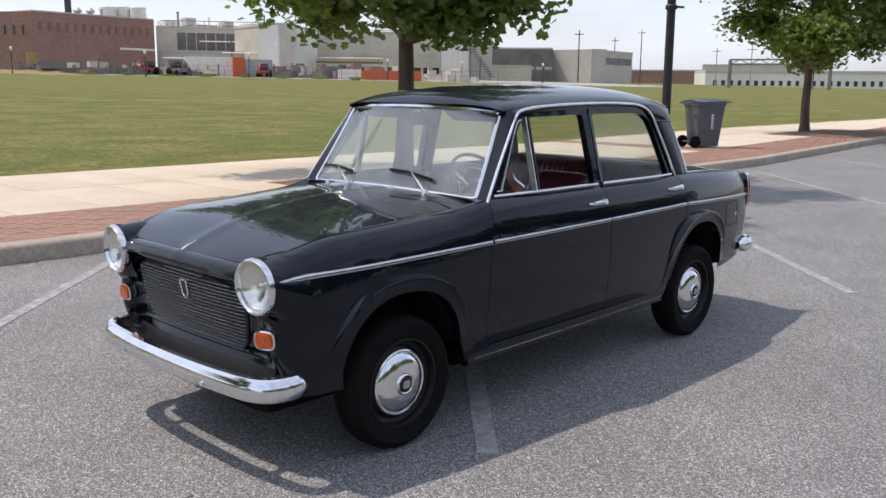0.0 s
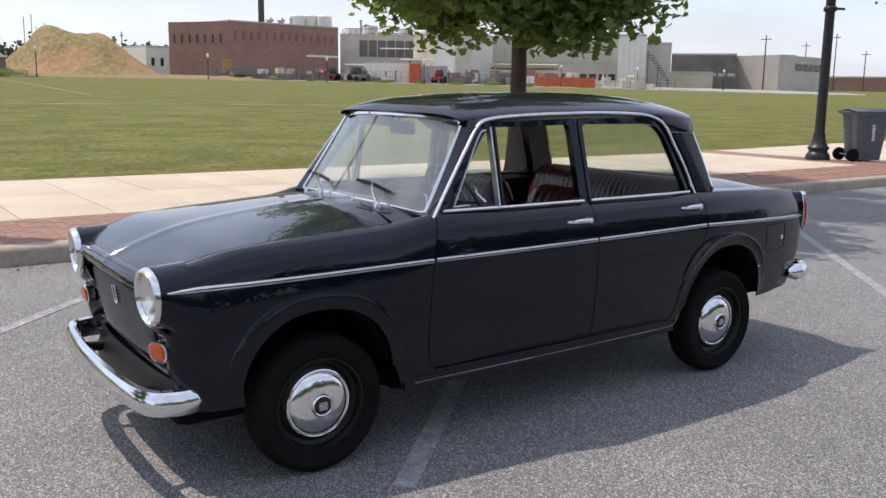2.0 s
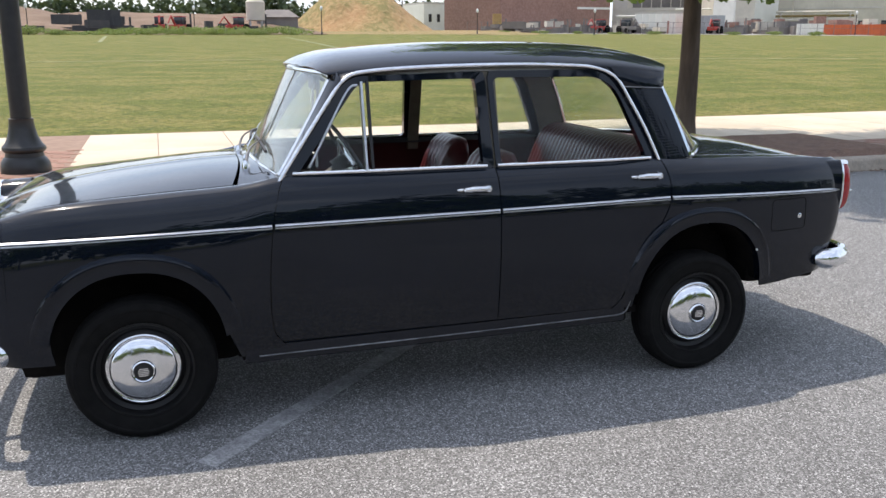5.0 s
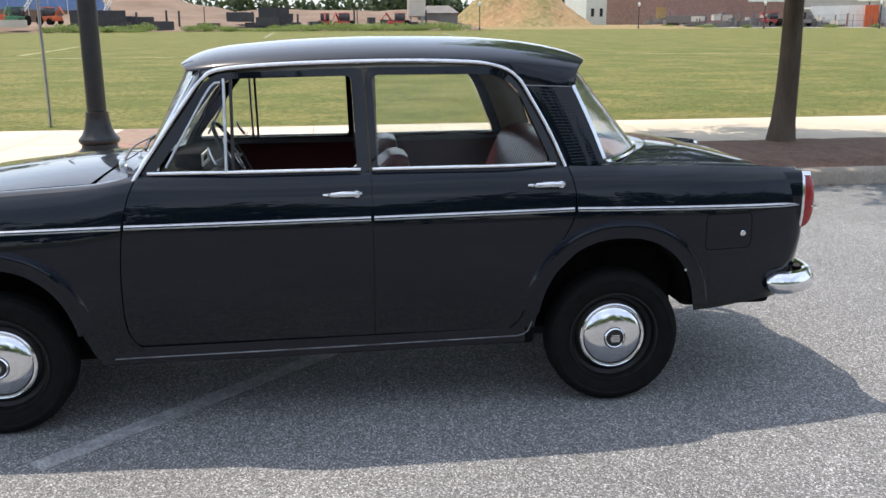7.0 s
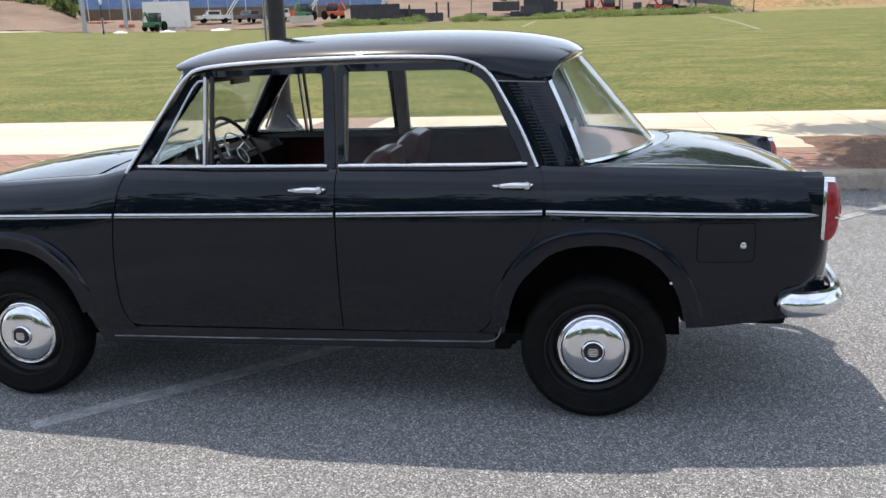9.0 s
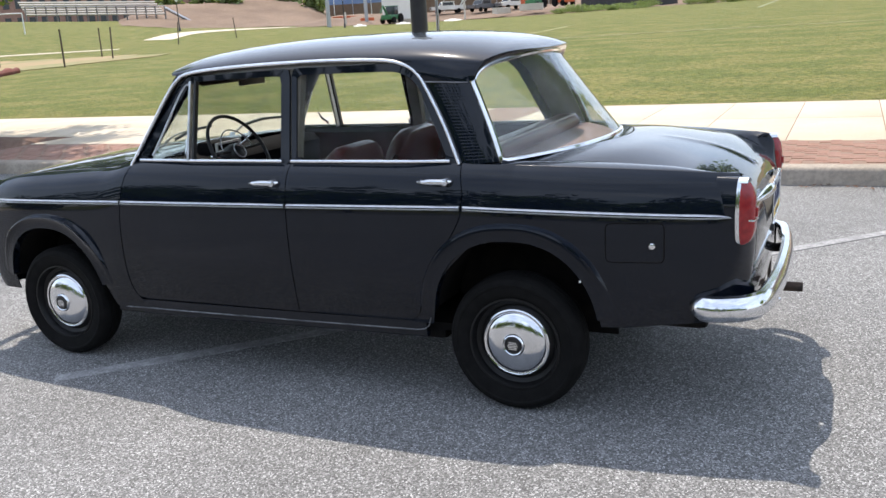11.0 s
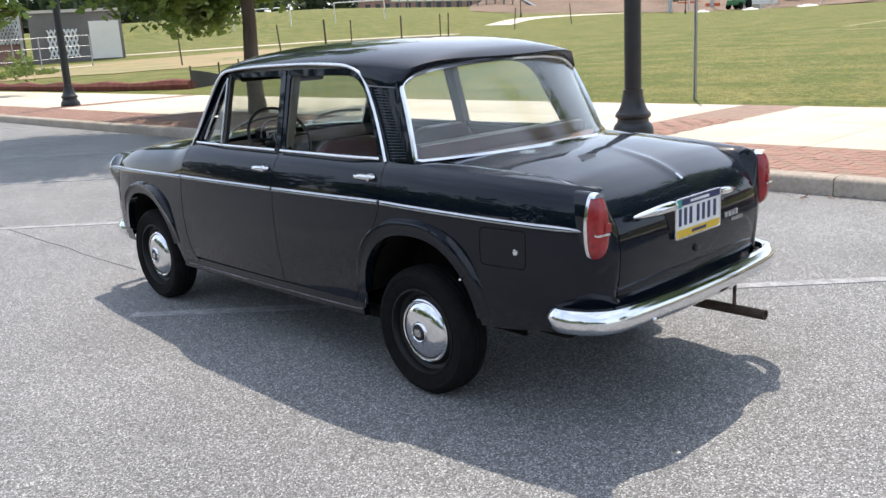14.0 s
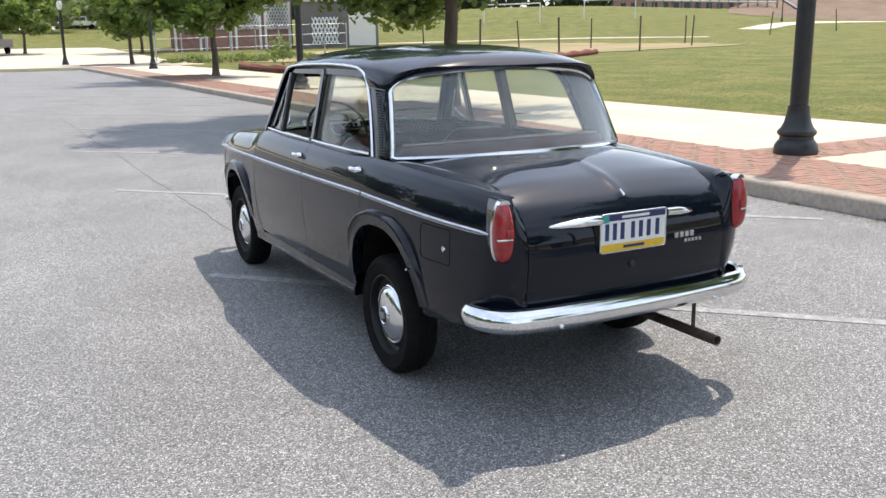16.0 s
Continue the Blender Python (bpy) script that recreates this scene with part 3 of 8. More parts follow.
# joint between two lanes of asphalt, opened here and there into a crack
rng = random.Random(17)
ys = [-60 + 0.22 * i for i in range(270)]
seam = [(0.45 - 0.005 * y + 0.03 * noise.noise((y * 0.35, 2.0, 0)) + rng.uniform(-0.014, 0.014), y) for y in ys]
wide = [0.0015 + 0.008 * max(0.0, noise.noise((y * 0.9, 7.0, 0)) + 0.25) for y in ys]
joint = part("asphalt_joint", ([(x + k * w, y, 0.0025) for (x, y), w in zip(seam, wide) for k in (-1, 1)], [(2 * i, 2 * i + 1, 2 * i + 3, 2 * i + 2) for i in range(len(seam) - 1)]), JOINT, thick=0.003)
tagged(joint, "dark cracked joint between two asphalt lanes", "road joint", kind="structure")

# ---- the car ----
plan = spline([(-0.62, 0.585), (-0.5, 0.632), (-0.3, 0.664), (0, 0.684), (0.5, 0.7), (1.2, 0.706), (2.0, 0.698), (2.34, 0.688), (2.86, 0.642), (3.1, 0.597), (3.22, 0.565)])
top_line = spline([(-0.62, 0.79), (-0.45, 0.83), (-0.32, 0.857), (-0.15, 0.877), (0.04, 0.89), (0.18, 0.9), (0.36, 0.916), (0.45, 0.936), (0.52, 0.953), (0.7, 0.957), (1.8, 0.957), (2.2, 0.954), (2.6, 0.941), (2.95, 0.925), (3.12, 0.914), (3.2, 0.91)])
drop = spline([(-0.03, 0.84), (0, 0.885), (0.02, 0.918), (0.05, 0.95), (0.09, 0.972), (0.16, 0.99), (0.27, 1.0), (0.36, 0.998), (0.45, 0.99), (0.52, 0.978), (0.6, 0.961), (0.7, 0.938)])


def side_x(y, z):
    return plan(y) * drop(top_line(y) - z)


ARCH_F, ARCH_R = (-0.005, 0.318, 0.655), (2.345, 0.33, 0.69)
SILL = 0.335


def arch_z(y, base):
    """Lower edge of the side panels: level, but rounded up over both wheels."""
    for c, r, t in (ARCH_F, ARCH_R):
        d = abs(y - c) / r
        if d < 1:
            base = max(base, 0.3 + (t - 0.3) * (1 - d ** 2.3) ** (1 / 2.3))
    return base


gap_a = spline([(0.28, 0.56), (0.32, 0.525), (0.345, 0.5), (0.4, 0.478), (0.5, 0.472), (0.78, 0.492), (0.9, 0.52), (0.97, 0.55)])
gap_c = spline([(0.3, 1.885), (0.335, 1.915), (0.36, 1.945), (0.42, 1.97), (0.5, 1.995), (0.56, 2.02), (0.62, 2.06), (0.7, 2.12), (0.78, 2.158), (0.85, 2.163), (0.97, 2.14)])
GAP_B = 1.387
nose_y = spline([(0, -0.612), (0.3, -0.605), (0.45, -0.59), (0.53, -0.572), (0.585, -0.545), (0.615, -0.51), (0.632, -0.47)])
tail_y = spline([(0, 3.205), (0.3, 3.198), (0.45, 3.186), (0.52, 3.172), (0.555, 3.159), (0.578, 3.143), (0.59, 3.12)])
hood_mid = spline([(-0.6, 0.765), (-0.56, 0.794), (-0.5, 0.82), (-0.43, 0.846), (-0.32, 0.882), (-0.12, 0.918), (0.1, 0.944), (0.3, 0.961), (0.5, 0.968)])
hood_seam = spline([(-0.6, 0.75), (-0.5, 0.815), (-0.4, 0.85), (-0.32, 0.871), (-0.15, 0.89), (0.04, 0.903), (0.18, 0.912), (0.39, 0.924), (0.5, 0.935)])
seam_x = spline([(-0.6, 0.44), (-0.5, 0.49), (-0.4, 0.522), (-0.3, 0.54), (0, 0.551), (0.5, 0.562)])
deck_mid = spline([(2.36, 0.978), (2.5, 0.984), (2.62, 0.985), (2.74, 0.978), (2.89, 0.953), (3.02, 0.918), (3.12, 0.868), (3.17, 0.83), (3.2, 0.79)])
deck_seam = spline([(2.3, 0.955), (2.6, 0.947), (2.8, 0.937), (2.95, 0.922), (3.03, 0.9), (3.08, 0.876), (3.12, 0.85), (3.16, 0.812), (3.2, 0.765)])
deck_x = spline([(2.3, 0.53), (2.6, 0.505), (2.9, 0.489), (3.1, 0.474), (3.2, 0.468)])


def over(y, s, inner, seam):
    """Cross-section of a wing: s 0 at the lid's seam, 0.4 at the shoulder, 1 at the lower edge."""
    zt = top_line(y)
    if s < 0.4:
        k = s / 0.4
        x0, x1 = inner(y), side_x(y, zt)
        z0 = seam(y)
        hump = 0.005 * math.sin(math.pi * max(k, 0.0))
        return x0 + (x1 - x0) * k, z0 + (zt - z0) * k + hump
    k = (s - 0.4) / 0.6
    return None, k


def both(name, geo, mat, parent, label="", thick=0.0, smooth=True, angle=38):
    a = part(name, geo, mat, parent, label, smooth, thick, angle)
    b = part(name, mirrored(geo), mat, parent, label, smooth, thick, angle)
    return a, b


car = thing("car", "glossy black vintage four-door saloon with chrome trim parked on asphalt", "car")
# first two blocks: widened and lowered, unseen, to keep light off the asphalt
for geo in (block(-0.6, 0.6, 0.36, 2.03, 0.238, 0.3, 0.02), block(-0.36, 0.36, 0.36, 2.03, 0.17, 0.25, 0.02), block(-0.38, 0.38, -0.46, 0.38, 0.17, 0.62, 0.05), block(-0.42, 0.42, 1.96, 3.02, 0.36, 0.6, 0.06), block(-0.57, 0.57, 2.655, 3.04, 0.352, 0.5, 0.03)):
    part("floor_pan", geo, UNDER, car)
part("axle", tube([(-0.6, 0, 0.27), (0.6, 0, 0.27)], 0.03), UNDER, car)
part("axle", tube([(-0.6, 2.34, 0.27), (0.6, 2.34, 0.27)], 0.04), UNDER, car)

# bonnet
def bonnet_z(x, y):
    a = min(1.0, abs(x) / seam_x(y))
    crease = 0.003 * math.exp(-(x / 0.035) ** 2)
    return hood_mid(y) + (hood_seam(y) - hood_mid(y)) * a ** 2.6 + crease


def bonnet(u, v):
    x = seam_x(-0.5 + 0.9 * u) * 0.99 * v
    front, back = nose_y(abs(x)) + 0.05, 0.425 - 0.05 * (x / 0.5) ** 2
    y = front + (back - front) * u
    x = (seam_x(y) - 0.003) * v
    return x, y, bonnet_z(x, y)


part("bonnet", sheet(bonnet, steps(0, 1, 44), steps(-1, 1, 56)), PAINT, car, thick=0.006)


def scuttle(v, u):
    y = (0.43 - 0.05 * v * v) + (0.105 + 0.05 * v * v) * u
    k = min(y, 0.5)
    x = (seam_x(k) + 0.007) * v
    return x, y, bonnet_z(x, k) - 0.002


part("scuttle_panel", sheet(scuttle, steps(-1, 1, 30), steps(0, 1, 7)), PAINT, car, thick=0.006)


# nose: front panel that rolls down from bonnet and wings, with a valance tucked in behind the bumper
FOOT = 0.318


def recess(x, z):
    """How far the grille panel leans back below the bonnet's lip, between the headlamps."""
    d, a = 0.745 - z, min(1.0, max(0.0, (0.62 - abs(x)) / 0.2))
    if d <= 0:
        return 0.0
    k = min(1.0, d / 0.03)
    return a * a * (3 - 2 * a) * (0.045 * k * k * (3 - 2 * k) + 0.055 * min(1.0, d / 0.3))


def nose(u, v):
    a = 0.632 * abs(u)
    y1 = nose_y(a)
    yt = y1 + 0.05
    if a <= seam_x(yt):
        zt = bonnet_z(a, yt)
    else:
        x0, x1 = seam_x(yt), side_x(yt, top_line(yt))
        zt = over(yt, 0.4 * min(1.0, (a - x0) / (x1 - x0)) - 1e-6, seam_x, hood_seam)[1]
    if v < 0.2:
        ph = v / 0.2 * math.pi / 2
        y, z = yt - 0.05 * math.sin(ph), zt - 0.055 * (1 - math.cos(ph))
    else:
        k = (v - 0.2) / 0.8
        z = zt - 0.055 + (FOOT - zt + 0.055) * k
        y = y1 + 0.035 * max(0, (0.5 - z) / 0.13) ** 1.5
        y += recess(a, z)
        tuck = min(1.0, max(0.0, (0.436 - z) / 0.03)) * min(1.0, max(0.0, (0.56 - a) / 0.06))
        y += 0.035 * tuck
    edge = max(0.0, (abs(u) - 0.8) / 0.2)
    x = a + (side_x(y, z) - 0.632) * edge ** 1.5
    return math.copysign(x, u), y, z


TOPS = 14
NOSE_V = steps(0, 0.2, 7) + steps(0.23, 1, 24)
nose_in = 0.468 / 0.632
nose_u = steps(-nose_in, nose_in, 50)
wing_u = steps(nose_in, 1, TOPS)
nose_v, nose_f = sheet(nose, [-u for u in wing_u[:0:-1]] + nose_u + wing_u[1:], NOSE_V)


def lamp_hole(f):
    """Whether a face of the front panel lies in a headlamp's opening."""
    c = sum((Vector(nose_v[i]) for i in f), Vector()) / len(f)
    return math.hypot(abs(c.x) - 0.52, c.z - 0.732) < 0.094


NOSE_TOP = top_line(-0.42)
front_k = [(NOSE_TOP - nose(1, v)[2]) / (NOSE_TOP - FOOT) for v in NOSE_V]
ys_f = sorted(set([round(y, 4) for y in steps(-0.47, 0.46, 30)] + [round(ARCH_F[0] + ARCH_F[1] * math.cos(math.pi * i / 22), 4) for i in range(23)]))


def wing_start(z):
    """The wing's front edge: rounded off at the top, drawn back at the foot."""
    d = (NOSE_TOP - z) / 0.055
    if d < 1:
        return -0.42 - 0.05 * math.sin(math.acos(1 - max(d, 0.0)))
    return -0.47 + 0.035 * max(0, (0.5 - z) / 0.13) ** 1.5


def wing_front(i, j):
    """Front wing: over its top from the bonnet's seam, then down its side; its first row is the nose's edge."""
    if i == 0:
        return nose(wing_u[j], 0) if j <= TOPS else nose(1, NOSE_V[j - TOPS])
    y = ys_f[i]
    f = (y + 0.47) / 0.93
    if j < TOPS:
        x = 0.5
        for _ in range(3):
            start = nose_y(min(x, 0.63)) + 0.05
            yy = start + (0.52 - start) * f
            x, z = over(yy, 0.4 * j / TOPS, seam_x, hood_seam)
        return x, yy, z
    zt = top_line(max(y, -0.42))
    lo = arch_z(y, 0.285 if y > 0 else FOOT)
    z = zt + (lo - zt) * front_k[j - TOPS]
    yy = y
    if f < 0.3:
        yy += (wing_start(z) + 0.47) * (1 - f / 0.3)
    if f > 0.5:
        yy = y + (gap_a(z) - 0.003 - 0.46) * ((f - 0.5) / 0.5) ** 2
    return side_x(yy, z), yy, z


front_wing = sheet(wing_front, range(len(ys_f)), range(TOPS + len(NOSE_V)))
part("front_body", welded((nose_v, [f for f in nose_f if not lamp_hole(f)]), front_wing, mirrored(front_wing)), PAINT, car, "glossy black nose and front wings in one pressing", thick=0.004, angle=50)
part("valance_lip", sweep([(x, nose_y(abs(x)) + recess(x, 0.44) + 0.002, 0.44) for x in steps(-0.5, 0.5, 24)], [(-0.004, -0.012), (0.008, -0.008), (0.012, 0.0), (0.008, 0.008), (-0.004, 0.012)]), PAINT, car, "rolled black lip under the grille")
bumper_line = spline([(0.0, -0.64), (0.25, -0.634), (0.48, -0.61), (0.56, -0.57), (0.6, -0.5)])
part("splash_panel", sheet(lambda x, v: (x, (nose_y(min(abs(x), 0.6)) + recess(x, 0.42) + 0.04) * (1 - 0.3 * v) + bumper_line(abs(x)) * 0.3 * v, 0.418 - 0.05 * v - 0.02 * math.sin(math.pi * v)), steps(-0.56, 0.56, 30), steps(0, 1, 6)), PAINT, car, "black splash panel behind the bumper", thick=0.004)
part("front_apron", sheet(lambda x, z: (x, -0.52 - 0.35 * (0.4 - z) + 0.25 * abs(x) ** 3, z), steps(-0.5, 0.5, 20), steps(0.29, 0.4, 6)), BLACK, car, "black apron behind the bumper", thick=0.006)

# doors
def door(y_lo, y_hi):
    def f(u, v):
        z = SILL + (0.957 - SILL) * v
        a, b = y_lo(z), y_hi(z)
        y = a + (b - a) * u
        return side_x(y, z), y, z
    return f


vs = [0, 0.01, 0.03, 0.06, 0.1] + steps(0.15, 0.8, 14) + steps(0.82, 1, 8)
fd = both("front_door", sheet(door(lambda z: gap_a(z) + 0.001, lambda z: GAP_B - 0.002), steps(0, 1, 20), vs), PAINT, car, thick=0.002)
rd = both("rear_door", sheet(door(lambda z: GAP_B + 0.002, lambda z: gap_c(z) - 0.001), steps(0, 1, 20), vs), PAINT, car, thick=0.002)
jamb = sheet(lambda u, z: (side_x(gap_a(z) - 0.02 + (gap_c(z) - gap_a(z) + 0.04) * u, z) - 0.012, gap_a(z) - 0.02 + (gap_c(z) - gap_a(z) + 0.04) * u, z), steps(0, 1, 30), steps(0.31, 0.95, 16))
both("door_jamb", jamb, PAINT, car, thick=0.004)

# rear wings
ys_r = sorted(set([round(y, 4) for y in steps(2.0, 3.12, 28)] + [round(ARCH_R[0] + ARCH_R[1] * math.cos(math.pi * i / 22), 4) for i in range(23)]))
cut = spline([(0.3, 2.94), (0.36, 2.96), (0.42, 3.01), (0.5, 3.062), (0.58, 3.1), (0.64, 3.116), (0.7, 3.12), (0.95, 3.12)])
TAIL_TOP = top_line(3.07)


def wing_end(z):
    """The wing's rear edge: rounded off at the top, drawn in below the lamp."""
    d = (TAIL_TOP - z) / 0.05
    return 3.07 + 0.05 * math.sin(math.acos(1 - max(d, 0.0))) if d < 1 else cut(z)



# boot lid and tail corners
def boot_column(v):
    x = 0.53 * v
    a = abs(v)
    shift = tail_y(0.455 * a) - tail_y(0)
    front = 2.645 - 0.265 * a * a
    pts = []
    for y, z in ((front, None), ((front + 2.95) / 2, None), (2.95, None), (3.03, None), (3.09, 0.886), (3.135, 0.857), (3.17, 0.815), (3.193, 0.765), (3.203, 0.71), (3.205, 0.66), (3.198, 0.58), (3.186, 0.515)):
        if z is None:
            z = deck_mid(y) + (deck_seam(y) - deck_mid(y)) * a ** 3.6
        else:
            z -= 0.012 * a ** 2.5 * max(0, (z - 0.7) / 0.2)
        pts.append((0, y + shift * max(0, (y - 2.9) / 0.3), z))
    line = path3(pts, 64)
    out = []
    for p in line:
        w = (deck_x(min(p.y, 3.2)) - 0.003) * v
        out.append((w, p.y, p.z + 0.007 * math.exp(-(w / 0.02) ** 2) * max(0, min(1, (p.y - 2.75) / 0.25)) * (p.z > 0.86)))
    return out


cols = [boot_column(v) for v in steps(-1, 1, 48)]
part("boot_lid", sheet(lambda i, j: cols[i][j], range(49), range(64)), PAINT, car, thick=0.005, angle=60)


edge_line = [(p[2], p[1]) for p in boot_column(1.0) if p[1] > 3.0]
lid_edge = spline(sorted(edge_line))
LID_LOW, LID_HIGH = min(z for z, _ in edge_line), max(z for z, _ in edge_line)


def tail(u, v):
    w = 0.469 + (0.59 - 0.469) * u
    y1 = tail_y(w)
    yt = y1 - 0.05
    x0, x1 = deck_x(yt), side_x(yt, top_line(yt))
    zt = over(yt, 0.4 * min(1.0, max(0.0, (w - x0) / (x1 - x0))) - 1e-6, deck_x, deck_seam)[1]
    if v < 0.2:
        ph = v / 0.2 * math.pi / 2
        y, z = yt + 0.05 * math.sin(ph), zt - 0.05 * (1 - math.cos(ph))
    else:
        z = zt - 0.05 + (0.39 - zt + 0.05) * (v - 0.2) / 0.8
        y = y1 - (3.12 - cut(z)) * u ** 1.5
    if LID_LOW < z < LID_HIGH:
        y += (lid_edge(z) - 0.001 - y) * (1 - u) ** 3
    return w + (side_x(y, z) - 0.59) * u ** 1.5, y, z


TAIL_V = steps(0, 0.2, 7) + steps(0.23, 1, 24)
rear_k = [(TAIL_TOP - tail(1, v)[2]) / (TAIL_TOP - 0.39) for v in TAIL_V]


def wing_rear(i, j):
    """Rear wing: over its top from the lid's seam, then down its side; its last row is the tail's edge."""
    if i == len(ys_r) - 1:
        return tail(j / TOPS, 0) if j <= TOPS else tail(1, TAIL_V[j - TOPS])
    y = ys_r[i]
    f = (y - ys_r[0]) / (ys_r[-1] - ys_r[0])
    if j < TOPS:
        yy = 2.165
        for _ in range(3):
            x, z = over(yy, 0.4 * j / TOPS, deck_x, deck_seam)
            start, end = gap_c(0.957) + 0.004, tail_y(min(x, 0.59)) - 0.05
            yy = start + (end - start) * f
        return x, yy, z
    zt = top_line(min(y, 3.07))
    lo = arch_z(y, 0.33 if y < 2.3 else 0.362 + 0.028 * max(0, (y - 2.7) / 0.42))
    z = zt + (lo - zt) * rear_k[j - TOPS]
    yy = y
    if y < 2.2:
        ahead = gap_c(z) + 0.003 - 2.0
        yy = y + ahead * ((2.2 - y) / 0.2 if ahead > 0 else max(0.0, 1 - (y - 2.0) / 0.016))
    if f > 0.7:
        yy += (wing_end(z) - 3.12) * ((f - 0.7) / 0.3)
    return side_x(yy, z), yy, z


both("rear_wing", welded(sheet(wing_rear, range(len(ys_r)), range(TOPS + len(TAIL_V))), sheet(tail, steps(0, 1, TOPS), TAIL_V)), PAINT, car, thick=0.004, angle=50)
part("tail_panel", sheet(lambda x, z: (x, tail_y(abs(x)) - 0.012 - 0.25 * max(0, 0.45 - z), z), steps(-0.467, 0.467, 24), steps(0.385, 0.56, 8)), PAINT, car, thick=0.006)

for y, z, l in ((2.612, 0.545, 0.008),):
    part("paint_chip", block(side_x(y, z) + 0.02, side_x(y, z) + 0.0255, y - l / 2, y + l / 2, z - 0.005, z + 0.003, 0.001), WHITE, car, "pale chip in the arch paint")

# sills, cowl, rear shelf panel
sill_pts = [(side_x(y, 0.33) - 0.012, y, 0.302 - 0.012 * (1.95 - y) / 1.5) for y in steps(0.37, 1.975, 24)]
both("sill", sweep(sill_pts, [(-0.022, -0.034), (0.004, -0.034), (0.0105, -0.028), (0.0115, -0.012), (0.0105, 0.012), (0.009, 0.031), (-0.022, 0.031)]), PAINT, car, "black flat sill under the doors")
part("cowl", sheet(lambda x, v: (x, 0.5 + (0.56 + 0.05 * (abs(x) / 0.56) ** 2 - 0.5) * v, (hood_mid(0.5) + (0.945 - hood_mid(0.5)) * (abs(x) / 0.6) ** 2) + 0.004 * math.sin(3 * v)), steps(-0.612, 0.612, 30), steps(0, 1, 5)), PAINT, car, thick=0.006)


# wheel arch flares
for (c, r, t), a0, a1 in ((ARCH_F, 0.07, 0.94), (ARCH_R, 0.06, 0.94)):
    pts = []
    for i in range(41):
        th = math.pi * (a0 + (a1 - a0) * i / 40)
        cy, cz = -math.cos(th), math.sin(th)
        k = lambda rr, hh: (c + rr * math.copysign(abs(cy) ** (2 / 2.3), cy), 0.3 + hh * cz ** (2 / 2.3))
        u = min(1.0, min(i, 40 - i) / 11)
        fade = 0.12 + 0.88 * u * u * (3 - 2 * u)
        for dr, dx in ((-0.006, -0.03), (-0.006, 0.01 + 0.008 * fade), (0.018, 0.006 + 0.013 * fade), (0.039, 0.003 + 0.02 * fade), (0.046, 0.002 + 0.029 * fade), (0.052, 0.002 + 0.027 * fade), (0.059, 0.0025), (0.07, -0.012)):
            yy, zz = k(r + dr, t - 0.3 + dr)
            pts.append((side_x(yy, zz) + dx, yy, zz))
    geo = (pts, [(i * 8 + j, (i + 1) * 8 + j, (i + 1) * 8 + j + 1, i * 8 + j + 1) for i in range(40) for j in range(7)])
    both("wheel_arch", geo, PAINT, car, "rolled black wheel arch flare", angle=50)
    well = sheet(lambda th, x: (x, c - (r + 0.01) * math.cos(th), 0.3 + (t - 0.29) * math.sin(th)), steps(0.22, math.pi - 0.22, 20), [0.4, 0.55, 0.645])
    both("wheel_well", joined(well, prism([(0.4, c - r * math.cos(a), 0.25 + (t - 0.25) * math.sin(a)) for a in steps(0, math.pi, 16)], (-0.01, 0, 0))), UNDER, car, thick=0.004)

# wheels
TYRE_R = 0.27
tyre_prof = [(0.178, -0.055), (0.2, -0.066), (0.231, -0.07), (0.254, -0.064), (0.265, -0.05), (TYRE_R, -0.03), (TYRE_R, -0.012), (TYRE_R - 0.006, -0.008), (TYRE_R, -0.004), (TYRE_R, 0.012), (TYRE_R - 0.006, 0.016), (TYRE_R, 0.02), (TYRE_R, 0.032),
             (0.265, 0.05), (0.256, 0.062), (0.246, 0.067), (0.241, 0.0715), (0.234, 0.0715), (0.229, 0.068), (0.205, 0.066), (0.185, 0.058), (0.176, 0.05), (0.17, 0.0)]
rim_prof = [(0.182, 0.052), (0.183, 0.06), (0.176, 0.061), (0.17, 0.046), (0.166, 0.03), (0.15, 0.022), (0.14, 0.03), (0.125, 0.034), (0.05, 0.034)]
cap_prof = [(0.131, 0.028), (0.135, 0.034), (0.134, 0.04), (0.129, 0.043), (0.125, 0.041), (0.122, 0.0405), (0.119, 0.044), (0.112, 0.05), (0.1, 0.056), (0.085, 0.061), (0.068, 0.0645), (0.052, 0.0665), (0.045, 0.0675), (0.042, 0.074), (0.038, 0.077), (0.034, 0.0745), (0.032, 0.07)]
for wy in (0.0, 2.34):
    for side in (1, -1):
        w = thing("wheel", "", "")
        w.parent = car
        w.matrix_basis = pose(side * 0.603, wy, 0.27, 0, 0, 0 if side > 0 else 180)
        part("tyre", lathe(tyre_prof, 56, "x"), RUBBER, w, "black rubber tyre", angle=25)
        part("rim", lathe(rim_prof, 48, "x"), RIMBLACK, w, "black steel rim")
        part("hubcap", lathe(cap_prof, 48, "x"), CHROME, w, "domed chrome hubcap", angle=30)
        part("hubcap_badge", joined(lathe([(0.034, 0.072), (0.031, 0.077), (0.0, 0.078)], 32, "x"), ), BLACK, w, "round black centre badge")
        part("badge_mark", joined(*[block(0.0775, 0.0795, -0.02 + 0.002 * abs(k), 0.02 - 0.002 * abs(k), 0.0065 * k - 0.0018, 0.0065 * k + 0.0018) for k in (-2, -1, 0, 1, 2)]), STEEL, w)

